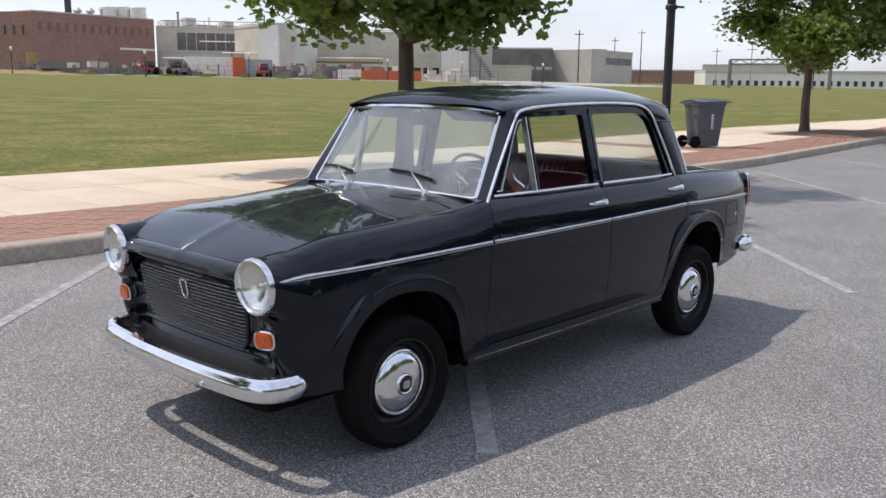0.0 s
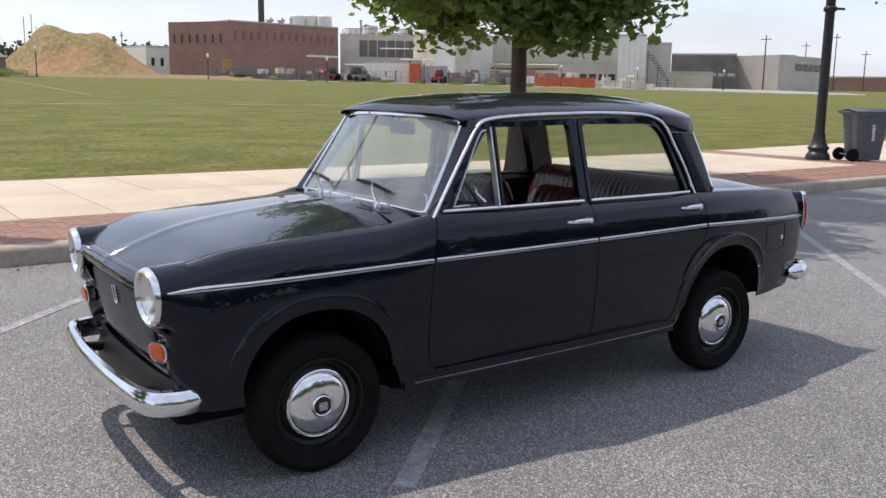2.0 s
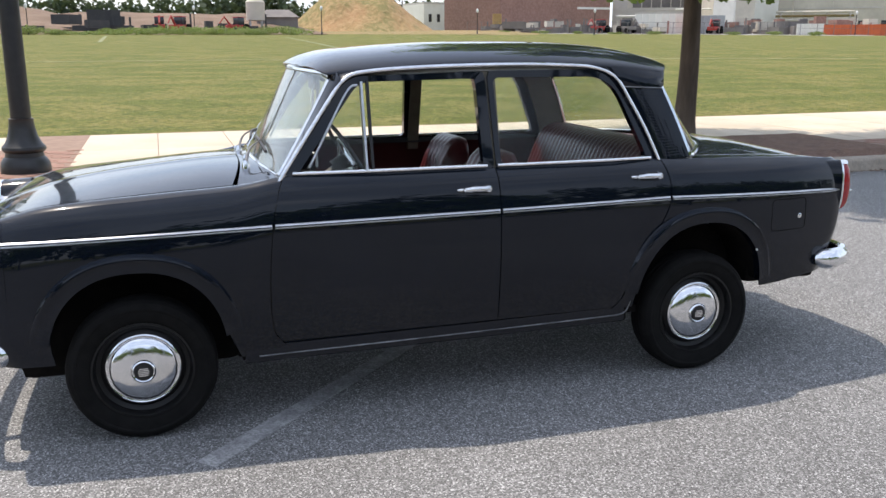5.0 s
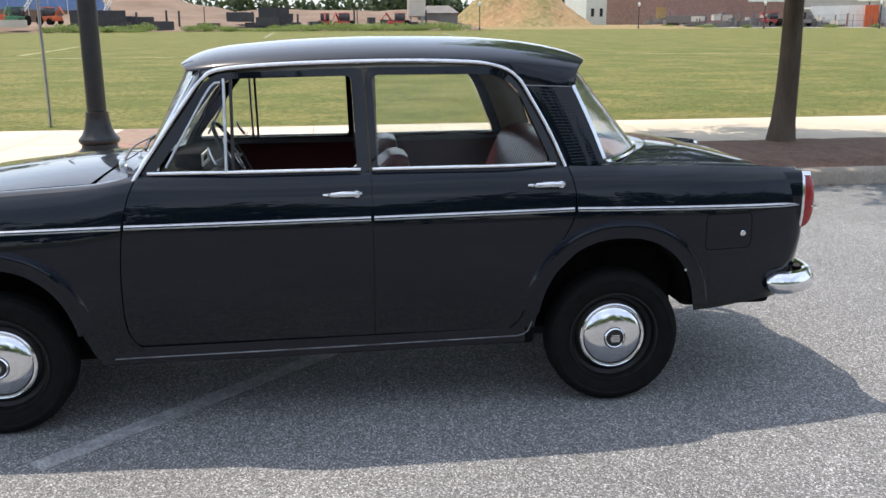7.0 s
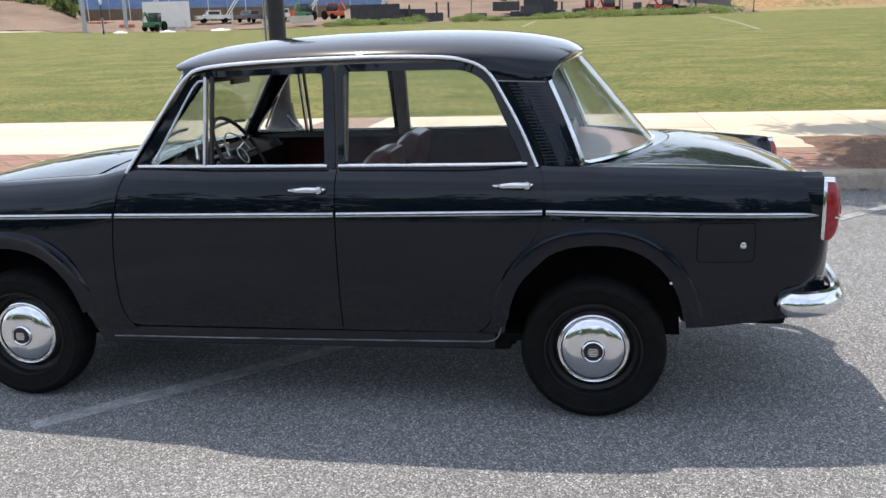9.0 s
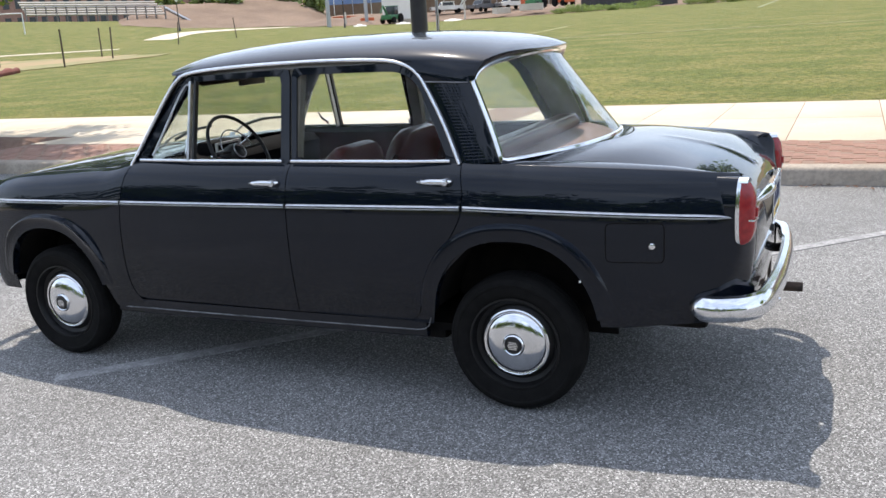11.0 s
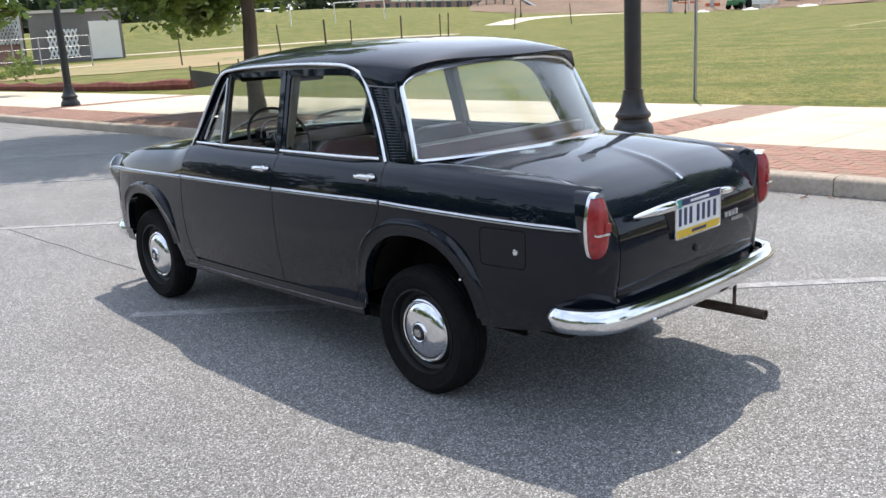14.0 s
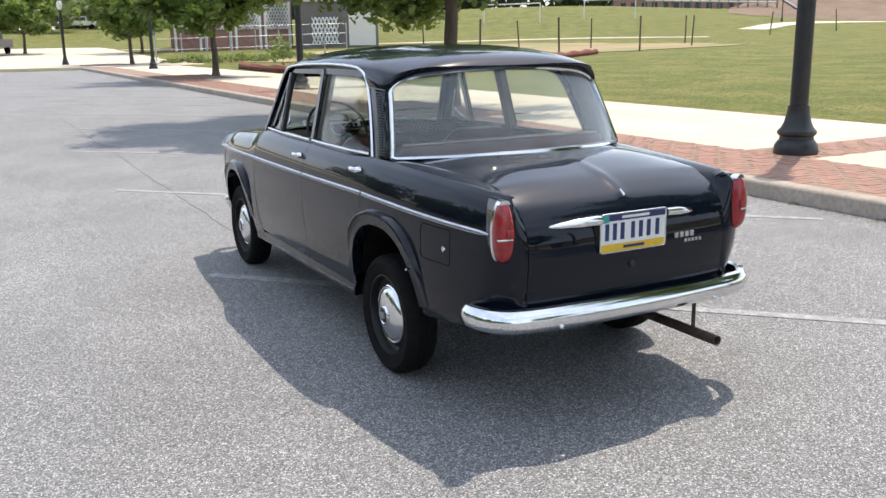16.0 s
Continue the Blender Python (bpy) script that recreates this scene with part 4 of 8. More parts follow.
# bumpers
def bumper(outline, z0, z1, bulge, name, label):
    path = path3(outline, 90)
    h = (z1 - z0) / 2
    prof = [(-0.012, -h), (bulge * 0.35, -h * 1.02), (bulge * 0.8, -h * 0.72), (bulge, -h * 0.25), (bulge * 0.98, h * 0.1), (bulge * 0.8, h * 0.55), (bulge * 0.4, h * 0.92), (-0.004, h), (-0.016, h * 0.85), (-0.016, -h * 0.85)]
    full, n = [], len(path)
    for i, p in enumerate(path):
        t = (path[min(i + 1, n - 1)] - path[max(i - 1, 0)]).normalized()
        side = t.cross(Vector((0, 0, 1)))
        e = min(1.0, (min(i, n - 1 - i) + 0.12) / 3.2)
        k = math.sqrt(1 - (1 - e) ** 2)
        full += [tuple(Vector((p.x, p.y, (z0 + z1) / 2)) + side * s_ * (0.35 + 0.65 * k) + Vector((0, 0, u * (0.3 + 0.7 * k)))) for s_, u in prof]
    m = len(prof)
    faces = [(i * m + j, (i + 1) * m + j, (i + 1) * m + (j + 1) % m, i * m + (j + 1) % m) for i in range(n - 1) for j in range(m)]
    return part(name, (full, faces + [tuple(range(m))[::-1], tuple(range((n - 1) * m, n * m))]), CHROME, car, label)


bumper([(-0.6, -0.44, 0), (-0.609, -0.49, 0), (-0.604, -0.54, 0), (-0.573, -0.595, 0), (-0.48, -0.63, 0), (-0.25, -0.652, 0), (0, -0.658, 0), (0.25, -0.652, 0), (0.48, -0.63, 0), (0.573, -0.595, 0), (0.604, -0.54, 0), (0.609, -0.49, 0), (0.6, -0.44, 0)], 0.32, 0.412, 0.035, "front_bumper", "curved chrome front bumper blade")
bumper([(-0.612, 2.995, 0), (-0.628, 3.035, 0), (-0.63, 3.08, 0), (-0.59, 3.165, 0), (-0.5, 3.215, 0), (-0.25, 3.24, 0), (0, 3.246, 0), (0.25, 3.24, 0), (0.5, 3.215, 0), (0.59, 3.165, 0), (0.63, 3.08, 0), (0.628, 3.035, 0), (0.612, 2.995, 0)][::-1], 0.412, 0.501, 0.035, "rear_bumper", "curved chrome rear bumper blade")
both("bumper_bracket", tube([(0.35, -0.5, 0.33), (0.36, -0.63, 0.345)], 0.02), UNDER, car)
both("bumper_bracket", tube([(0.35, 3.05, 0.42), (0.36, 3.22, 0.43)], 0.02), UNDER, car)
for x, y, z in ((0.37, 3.262, 0.425), (-0.37, 3.262, 0.425), (0.3, -0.686, 0.345), (-0.3, -0.686, 0.345)):
    part("bumper_bolt", lathe([(0.01, 0), (0.009, 0.004), (0.005, 0.006), (0, 0.007)], 14, "y", (x, y if y > 0 else y, z)), STEEL, car)

# headlamps, indicators, grille, badge
for side in (1, -1):
    hx, hy, hz = side * 0.52, -0.57, 0.732
    h = thing("headlamp", "", "")
    h.parent = car
    h.matrix_basis = pose(hx, hy, hz, 4, 0, side * 4)
    part("bezel", lathe([(0.1, 0.0), (0.105, -0.006), (0.105, -0.018), (0.1, -0.03), (0.092, -0.032), (0.086, -0.022), (0.084, 0.0)], 40, "y"), CHROME, h, "chrome headlamp ring")
    part("cowl", lathe([(0.103, 0.12), (0.104, 0.04), (0.103, -0.008), (0.09, -0.01)], 40, "y"), PAINT, h, "black painted lamp cowl")
    part("reflector", lathe([(0.086, -0.014), (0.075, 0.0), (0.05, 0.02), (0.02, 0.03), (0, 0.032)], 32, "y"), REFLECTOR, h)
    part("bulb", lathe([(0.008, -0.002), (0.014, 0.006), (0.012, 0.02), (0.008, 0.045)], 16, "y", caps=True), CHROME, h)
    g = part("lens", lathe([(0.085, -0.014), (0.07, -0.022), (0.045, -0.028), (0.02, -0.031), (0, -0.032)], 32, "y"), LENS, h, "clear domed glass lens")
    g.visible_shadow = False
    q = thing("indicator", "", "")
    q.parent = car
    q.matrix_basis = pose(0.539 if side > 0 else -0.514, nose_y(0.525) + recess(0.525, 0.538) - (0.026 if side > 0 else 0.014), 0.538, 6, 0, 27 if side > 0 else 4)
    o = [(x, 0, z) for x, z in [(0.042 * math.copysign(abs(math.cos(a)) ** 0.66, math.cos(a)), 0.037 * math.copysign(abs(math.sin(a)) ** 0.66, math.sin(a))) for a in steps(0, 2 * math.pi, 32)[:-1]]]
    part("lens", joined(prism([(x * 0.86, -0.012, z * 0.84) for x, _, z in o], (0, 0.02, 0)), prism([(x * 0.7, -0.018, z * 0.68) for x, _, z in o], (0, 0.01, 0))), AMBER, q, "amber indicator lens")
    part("bezel", hoop([(x, -0.01, z) for x, _, z in o], [(x * 0.86, -0.012, z * 0.84) for x, _, z in o], (0, 0.03, 0)), CHROME, q, "chrome rim")
grille = thing("grille", "", "")
grille.parent = car
gl_out = rounded([(-0.375, 0, 0.69), (0, 0, 0.722), (0.375, 0, 0.69), (0.385, 0, 0.6), (0.35, 0, 0.452), (-0.35, 0, 0.452), (-0.385, 0, 0.6)], [0.03, 0.3, 0.03, 0.1, 0.05, 0.05, 0.1])
gl_out = even([(p.x, nose_y(abs(p.x)) + recess(p.x, p.z) - 0.005, p.z) for p in gl_out], 80)
part("frame", tube(gl_out, 0.005, 6, True, (0, 1, 0)), BLACK, grille, "black grille surround")


def grille_half(z):
    hits = []
    for p, q in zip(gl_out, gl_out[1:] + gl_out[:1]):
        if (p.z - z) * (q.z - z) < 0:
            hits.append(abs(p.x + (q.x - p.x) * (z - p.z) / (q.z - p.z)))
    return max(hits) if hits else 0.0


part("backing", sheet(lambda u, z: (grille_half(z) * u, nose_y(abs(grille_half(z) * u)) + recess(grille_half(z) * u, z) - 0.003, z), steps(-1, 1, 24), steps(0.456, 0.712, 16)), UNDER, grille)
for i in range(18):
    z = 0.461 + 0.0146 * i
    w = grille_half(z) - 0.004
    part("slat", sweep([(x, nose_y(abs(x)) + recess(x, z) - 0.007, z) for x in steps(-w, w, 16)], [(-0.004, -0.0016), (0.005, -0.0016), (0.0085, -0.0006), (0.008, 0.0009), (0.004, 0.0021), (-0.004, 0.0021)]), DULL, grille)
part("badge", joined(prism(rounded([(-0.022, -0.57, 0.672), (0.022, -0.57, 0.672), (0.018, -0.56, 0.612), (0, -0.558, 0.6), (-0.018, -0.56, 0.612)], 0.008), (0, 0.014, 0))), BLACK, car, "black shield badge with a chrome edge")
part("badge_rim", tube(rounded([(-0.023, -0.571, 0.674), (0.023, -0.571, 0.674), (0.019, -0.561, 0.611), (0, -0.559, 0.598), (-0.019, -0.561, 0.611)], 0.008), 0.0035, 6, True, (0, 1, 0)), CHROME, car)
part("bonnet_ornament", taper([(0, -0.575, bonnet_z(0, -0.56) - 0.006), (0, -0.55, bonnet_z(0, -0.55) + 0.003), (0, -0.5, bonnet_z(0, -0.5) + 0.002)], [0.004, 0.004, 0.0015], 8), CHROME, car, "small chrome bonnet strip")

# the wings run forward into the headlamp rings
def lamp_fairing(s, k):
    a = radians(-75 + 172 * s)
    ring = Vector((0.52 + 0.1045 * math.cos(a), -0.575, 0.732 + 0.1045 * math.sin(a)))
    z = 0.56 + (top_line(-0.43) - 0.001 - 0.56) * s
    return ring.lerp(Vector((side_x(-0.43, z) + 0.002, -0.43, z)), k)


both("lamp_fairing", sheet(lamp_fairing, steps(0, 1, 28), steps(0, 1, 8)), PAINT, car, "black wing front around the headlamp", thick=0.004, angle=60)


def lamp_skirt(s, k):
    """Below the ring the panel swells down into the nose."""
    a = radians(-72 - 95 * s)
    ring = Vector((0.52 + 0.104 * math.cos(a), -0.572, 0.732 + 0.104 * math.sin(a)))
    x = 0.613 - 0.2 * s
    foot = Vector((x, nose_y(x) + recess(x, 0.585) - 0.002 + 0.02 * (1 - s) ** 4, 0.588))
    return ring.lerp(foot, k) + Vector((0, -0.012, 0)) * math.sin(math.pi * k)


both("lamp_skirt", sheet(lamp_skirt, steps(0, 1, 18), steps(0, 1, 8)), PAINT, car, thick=0.003, angle=60)


def flank_x(y, z):
    """The side of the body, with the fairing ahead of the wing."""
    if y >= -0.43:
        return side_x(y, z)
    k = (-0.43 - y) / 0.145
    return max(side_x(y, z), side_x(-0.43, z) * (1 - k) + (0.52 + math.sqrt(0.1045 ** 2 - (z - 0.732) ** 2)) * k + 0.002)


# side mouldings
def moulding(y0, y1, z0, z1, tip0=False, tip1=False):
    ys = steps(y0, y1, 18)
    pts, inlay, n = [], [], 10
    for i, y in enumerate(ys):
        f = i / 18
        z = z0 + (z1 - z0) * f
        h = 0.0098
        if tip0:
            h *= min(1, 0.25 + f * 9)
        if tip1:
            h *= min(1, 0.25 + (1 - f) * 12)
        for dz, dx in ((-1, 0), (-0.92, 0.006), (-0.6, 0.0105), (-0.2, 0.0105), (-0.12, 0.004), (0.2, 0.004), (0.28, 0.01), (0.62, 0.009), (0.9, 0.005), (1, 0)):
            pts.append((flank_x(y, z + dz * h) + dx, y, z + dz * h))
        # strip on the groove floor, its shade put in as black
        for dz in (-0.15, 0.23):
            inlay.append((flank_x(y, z + dz * h) + 0.0065, y, z + dz * h))
    f = [(i * n + j, (i + 1) * n + j, (i + 1) * n + (j + 1) % n, i * n + (j + 1) % n) for i in range(18) for j in range(n)]
    return (pts, f + [tuple(range(n)), tuple(range(18 * n, 19 * n))[::-1]]), (inlay, [(2 * i, 2 * i + 2, 2 * i + 3, 2 * i + 1) for i in range(18)])


for geo, inlay in (moulding(-0.555, gap_a(0.785) - 0.006, 0.76, 0.783, True), moulding(gap_a(0.785) + 0.006, GAP_B - 0.006, 0.784, 0.792), moulding(GAP_B + 0.006, gap_c(0.8) - 0.006, 0.792, 0.8), moulding(gap_c(0.8) + 0.008, 3.122, 0.8, 0.773, False, True)):
    for bar, line in zip(both("side_moulding", geo, DULL, car, "bright metal side moulding"), (inlay, mirrored(inlay))):
        part("inlay", line, BLACK, bar, "dark line along the moulding", thick=0.001)
sill_strip = [(side_x(y, 0.33) + 0.0, y, 0.298 - 0.016 * (1.95 - y) / 1.5) for y in steps(0.42, 1.94, 20)]
sill_strip += [(side_x(1.97, 0.33) + 0.001, 1.968, 0.303), (side_x(1.99, 0.33) + 0.001, 1.986, 0.316), (side_x(2.0, 0.34) + 0.001, 1.996, 0.34), (side_x(2.0, 0.36), 2.003, 0.366)]
both("sill_strip", tube(sill_strip, 0.0026, 6), WORNTRIM, car, "thin worn metal sill strip")

# door handles
for hy in (1.345, 2.115):
    hz = 0.885 if hy < 2 else 0.898
    hx = side_x(hy, hz)
    pts = [(hx + 0.004, hy - 0.135, hz - 0.004), (hx + 0.015, hy - 0.11, hz - 0.003), (hx + 0.021, hy - 0.07, hz), (hx + 0.023, hy - 0.03, hz), (hx + 0.018, hy - 0.005, hz), (hx + 0.004, hy + 0.004, hz)]
    par = fd if hy < 2 else rd
    for k, geo in enumerate((taper(path3(pts, 16), [0.0035 + 0.009 * math.sin(math.pi * min(1, 0.06 + i / 19)) for i in range(16)], 10),)):
        part("door_handle", geo, CHROME, par[0], "chrome pull door handle")
        part("door_handle", mirrored(geo), CHROME, par[1], "chrome pull door handle")
    for s, p in ((1, par[0]), (-1, par[1])):
        geo = lathe([(0.016, 0.0), (0.016, 0.016), (0.013, 0.027), (0.01, 0.028), (0.008, 0.023), (0, 0.023)], 18, "x", (hx + 0.002, hy - 0.014, hz))
        part("handle_button", geo if s > 0 else mirrored(geo), CHROME, p)
# fuel flap and lock on the near rear wing
fx = lambda y, z: (side_x(y, z) + 0.001, y, z)
flap = even(rounded([(0, 2.7, 0.755), (0, 2.9, 0.755), (0, 2.9, 0.615), (0, 2.7, 0.615)], 0.02), 60)
part("fuel_flap", tube([fx(p.y, p.z) for p in flap], 0.003, 4, True, (1, 0, 0)), UNDER, car, "thin shut line of the fuel flap")
part("fuel_lock", lathe([(0.012, 0), (0.011, 0.006), (0.006, 0.008), (0.0, 0.008)], 18, "x", (side_x(2.86, 0.675), 2.86, 0.675)), CHROME, car)

# roof and greenhouse
roof_mid = spline([(0.68, 1.352), (0.71, 1.376), (0.78, 1.402), (0.95, 1.424), (1.2, 1.44), (1.5, 1.446), (1.8, 1.442), (2.05, 1.423), (2.18, 1.4), (2.25, 1.378), (2.288, 1.352)])
roof_edge = spline([(0.66, 1.318), (0.8, 1.328), (1.2, 1.348), (1.5, 1.352), (1.8, 1.348), (2.0, 1.335), (2.2, 1.315), (2.32, 1.31)])
roof_half = spline([(0.66, 0.492), (0.72, 0.515), (0.85, 0.536), (1.2, 0.55), (1.7, 0.552), (2.0, 0.545), (2.2, 0.52), (2.26, 0.495), (2.288, 0.46)])


def roof(u, v):
    a = abs(v)
    y = 0.66 + 1.665 * u
    y0 = 0.682 + 0.06 * a ** 2.4
    y1 = 2.288 - 0.115 * a ** 2.2
    y = y0 + (y1 - y0) * u
    x = roof_half(y) * math.sin(math.pi / 2 * a) ** 0.85 * (1 if v > 0 else -1)
    w = abs(x) / roof_half(y)
    z = roof_edge(y) + (roof_mid(y) - roof_edge(y)) * (1 - w ** 2.8) ** 0.66
    return x, y, z


us = [0, 0.004, 0.01, 0.02, 0.035, 0.055, 0.08] + steps(0.11, 0.89, 26) + [0.92, 0.945, 0.965, 0.98, 0.99, 0.996, 1]
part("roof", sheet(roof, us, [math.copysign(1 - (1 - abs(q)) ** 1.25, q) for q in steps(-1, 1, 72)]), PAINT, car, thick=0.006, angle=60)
part("headliner", sheet(lambda u, v: (roof(u, v)[0] * 0.97, roof(u, v)[1] * 0.985 + 0.02, roof(u, v)[2] - 0.022), steps(0.02, 0.97, 20), steps(-0.97, 0.97, 24)), LINER, car, "pale grey cloth headliner", thick=0.006)


def glass_x(z, y=1.4):
    """The side glass leans inward."""
    base = 0.628 - 0.24 * (z - 0.955)
    return base - 0.02 * max(0, (0.9 - y) / 0.4) - 0.03 * max(0, (y - 1.9) / 0.3)


def side_pt(y, z, dx=0.0):
    return glass_x(z, y) + dx, y, z


f_open = [(0.60, 0.962), (1.338, 0.966), (1.326, 1.304), (0.855, 1.297)]
f_frame = [(0.545, 0.948), (1.382, 0.948), (1.368, 1.332), (0.812, 1.318)]
r_open = [(1.414, 0.966), (2.085, 0.966), (1.93, 1.304), (1.402, 1.306)]
r_frame = [(1.392, 0.948), (2.14, 0.948), (1.97, 1.335), (1.378, 1.334)]
for opening, fr, radii, doors in ((f_open, f_frame, ([0.02, 0.015, 0.015, 0.05], [0.02, 0.01, 0.02, 0.06]), fd), (r_open, r_frame, ([0.015, 0.02, 0.11, 0.015], [0.01, 0.02, 0.15, 0.02]), rd)):
    inn = even(rounded([Vector((0, y, z)) for y, z in opening], radii[0], 8), 72)
    out = even(rounded([Vector((0, y, z)) for y, z in fr], radii[1], 8), 72)
    io, oo = [side_pt(p.y, p.z, 0.002) for p in inn], [side_pt(p.y, p.z, 0.004) for p in out]
    frame_geo = hoop(oo, io, (-0.035, 0, 0))
    pane = prism([side_pt(p.y, p.z, -0.012) for p in inn], (-0.004, 0, 0))
    if doors is fd:
        # the front window is wound down: only the quarter light has its glass
        pane = prism([side_pt(y, z, -0.008) for y, z in ((0.63, 0.97), (0.86, 0.97), (0.86, 1.287), (0.845, 1.285), (0.79, 1.23), (0.72, 1.11))], (-0.004, 0, 0))
    low = [p for p in opening[:2]]
    sillg = sweep([side_pt(y, 0.967, 0.011) for y in steps(low[0][0] - 0.02, low[1][0] + 0.012, 8)], [(-0.006, -0.005), (0.005, -0.005), (0.006, 0.0), (0.003, 0.005), (-0.006, 0.005)])
    for s, d in ((1, doors[0]), (-1, doors[1])):
        k = (lambda g: g) if s > 0 else mirrored
        part("window_frame", k(frame_geo), PAINT, d, "black window frame")
        g = part("window_pane", k(pane), GLASS, d, "clear quarter light glass" if doors is fd else "clear side window glass", smooth=False)
        g.visible_shadow = False
        part("waist_trim", k(sillg), STEEL, d, "bright waist trim below the glass")
# quarter light of the front door
for s, d in ((1, fd[0]), (-1, fd[1])):
    k = (lambda g: g) if s > 0 else mirrored
    part("vent_post", k(sweep([side_pt(0.862, z, 0.004) for z in steps(0.965, 1.297, 4)], [(-0.004, -0.015), (0.005, -0.013), (0.002, 0.0), (0.005, 0.013), (-0.004, 0.015)], (1, 0, 0))), DULL, d, "chrome quarter light post")
    part("vent_frame", k(sweep([side_pt(0.888, z, 0.002) for z in steps(0.966, 1.3, 4)], [(-0.006, -0.0105), (0.004, -0.0105), (0.004, 0.0105), (-0.006, 0.0105)], (1, 0, 0))), BLACK, d, "black glass channel beside the quarter light")
    part("vent_frame", k(tube(path3([side_pt(0.645, 0.985, 0.0), side_pt(0.72, 1.115, 0.0), side_pt(0.79, 1.235, 0.0), side_pt(0.825, 1.28, 0.0), side_pt(0.85, 1.285, 0.0)], 20), 0.0055, 6)), DULL, d, "chrome quarter light frame")
    part("vent_catch", k(taper([side_pt(0.82, 0.985, -0.02), side_pt(0.8, 1.02, -0.05), side_pt(0.79, 1.05, -0.05)], [0.008, 0.006, 0.004], 8)), CHROME, d)

# drip rail: bright line from the scuttle over both doors to the waist
rail = path3([(0.627, 0.528, 0.94), (0.603, 0.625, 1.08), (0.578, 0.735, 1.235), (0.563, 0.79, 1.302), (0.555, 0.86, 1.333), (0.55, 1.1, 1.35), (0.548, 1.45, 1.357), (0.549, 1.72, 1.353), (0.551, 1.86, 1.34), (0.558, 1.95, 1.298), (0.572, 2.015, 1.2), (0.595, 2.08, 1.08), (0.618, 2.135, 0.955)], 90)
both("drip_rail", sweep(rail, circle(0.0075, 8), (1, 0, 0)), STEEL, car, "bright metal drip rail round the doors")
gutter = [p for p in rail if p.z > 1.27 and p.y < 1.95]
both("roof_side", sheet(lambda i, v: Vector((roof_half(max(gutter[i].y, 0.72)) - 0.006, max(gutter[i].y, 0.715), roof_edge(max(gutter[i].y, 0.72)) + 0.004)).lerp(gutter[i] + Vector((-0.003, 0, 0)), v), range(len(gutter)), steps(0, 1, 4)), PAINT, car, thick=0.004)

# pillars
WSB, WST = 0.955, 1.325


def screen(x, k):
    """Windscreen surface: x across, k 0 at the foot and 1 at the top."""
    a = abs(x)
    y = 0.488 + 0.12 * (a / 0.56) ** 2 * 0.4 + (0.182 + 0.055 * (a / 0.5) ** 2) * k
    z = WSB + 0.012 * (1 - (a / 0.56) ** 2) * (1 - k) - 0.008 * (1 - k) * (a / 0.56) ** 2 + (WST - WSB) * k + 0.015 * k * (1 - (a / 0.5) ** 2)
    return x, y, z


def a_pillar(k, v):
    p = Vector(screen(0.562 - 0.06 * k, k)) + Vector((0.0, 0.004, 0.0))
    i = min(max(k, 0), 1)
    q = Vector((0.622 - 0.058 * i, 0.532 + 0.252 * i, 0.945 + 0.36 * i))
    b = p.lerp(q, v)
    b.x += 0.006 * math.sin(math.pi * v)
    return b


both("a_pillar", sheet(a_pillar, steps(-0.06, 1.05, 14), steps(0, 1, 5)), PAINT, car, thick=0.014)
part("scuttle_lip", sheet(lambda x, v: Vector(screen(x, 0.0)) + Vector((0, -0.03 + 0.036 * v, -0.008 + 0.012 * v)), steps(-0.6, 0.6, 24), steps(0, 1, 3)), PAINT, car, thick=0.006)
part("header_rail", sheet(lambda x, v: Vector(screen(x, 0.99)).lerp(Vector((x, 0.69 + 0.07 * abs(x / 0.5) ** 2.2, 1.357 - 0.032 * abs(x / 0.5) ** 2.6)), v), steps(-0.5, 0.5, 24), steps(0, 1, 3)), PAINT, car, thick=0.01)
both("b_pillar", sweep([side_pt(1.388, z, -0.028) for z in steps(0.9, 1.35, 4)], [(-0.02, -0.028), (0.02, -0.028), (0.02, 0.028), (-0.02, 0.028)], (0, 1, 0)), PILLAR, car, "brown-grey lined door pillar")


def back_pt(x, k):
    """Rear window surface, wrapped round at the sides."""
    a = abs(x)
    y = (2.578 - 0.27 * (a / 0.59) ** 2.2) * (1 - k) + (2.272 - 0.115 * (a / 0.53) ** 2.2) * k
    z = (0.985 - 0.022 * (a / 0.59) ** 2) * (1 - k) + (1.345 - 0.044 * (a / 0.53) ** 2.5) * k
    return x, y, z


def rear_apron(x, v):
    a, b = Vector(back_pt(x, 0.0)) + Vector((0, -0.01, -0.006)), Vector((x * 0.97, 2.64 - 0.262 * (x / 0.53) ** 2, 0))
    b.z = deck_mid(b.y) + (deck_seam(b.y) - deck_mid(b.y)) * (abs(x) / 0.6) ** 2.5
    return a.lerp(b, v)


part("rear_window_apron", sheet(rear_apron, steps(-0.6, 0.6, 30), steps(0, 1, 5)), PAINT, car, thick=0.006)


def c_pillar(k, v):
    f = Vector((0.606 - 0.064 * k, 2.125 - 0.19 * max(k, 0) ** 1.3, 0.95 + 0.372 * k))
    r = Vector(back_pt(0.602 - 0.058 * k, k)) + Vector((0, -0.004, 0))
    b = f.lerp(r, v)
    b.x += 0.006 * math.sin(math.pi * v)
    return b


both("c_pillar", sheet(c_pillar, steps(0, 0.93, 20), steps(0, 1, 10)), PAINT, car, thick=0.012)
for i in range(24):
    k = 0.05 + 0.75 * i / 23
    pts = [c_pillar(k + 0.03 * v * k, v) + Vector((0.0042, 0, 0)) for v in steps(0.24, 0.84, 8)]
    both("louvre", sweep(pts, [(-0.006, -0.0055), (0.0015, -0.0045), (0.003, -0.002), (0.0005, 0.0035), (-0.006, 0.005)]), PAINT, car)

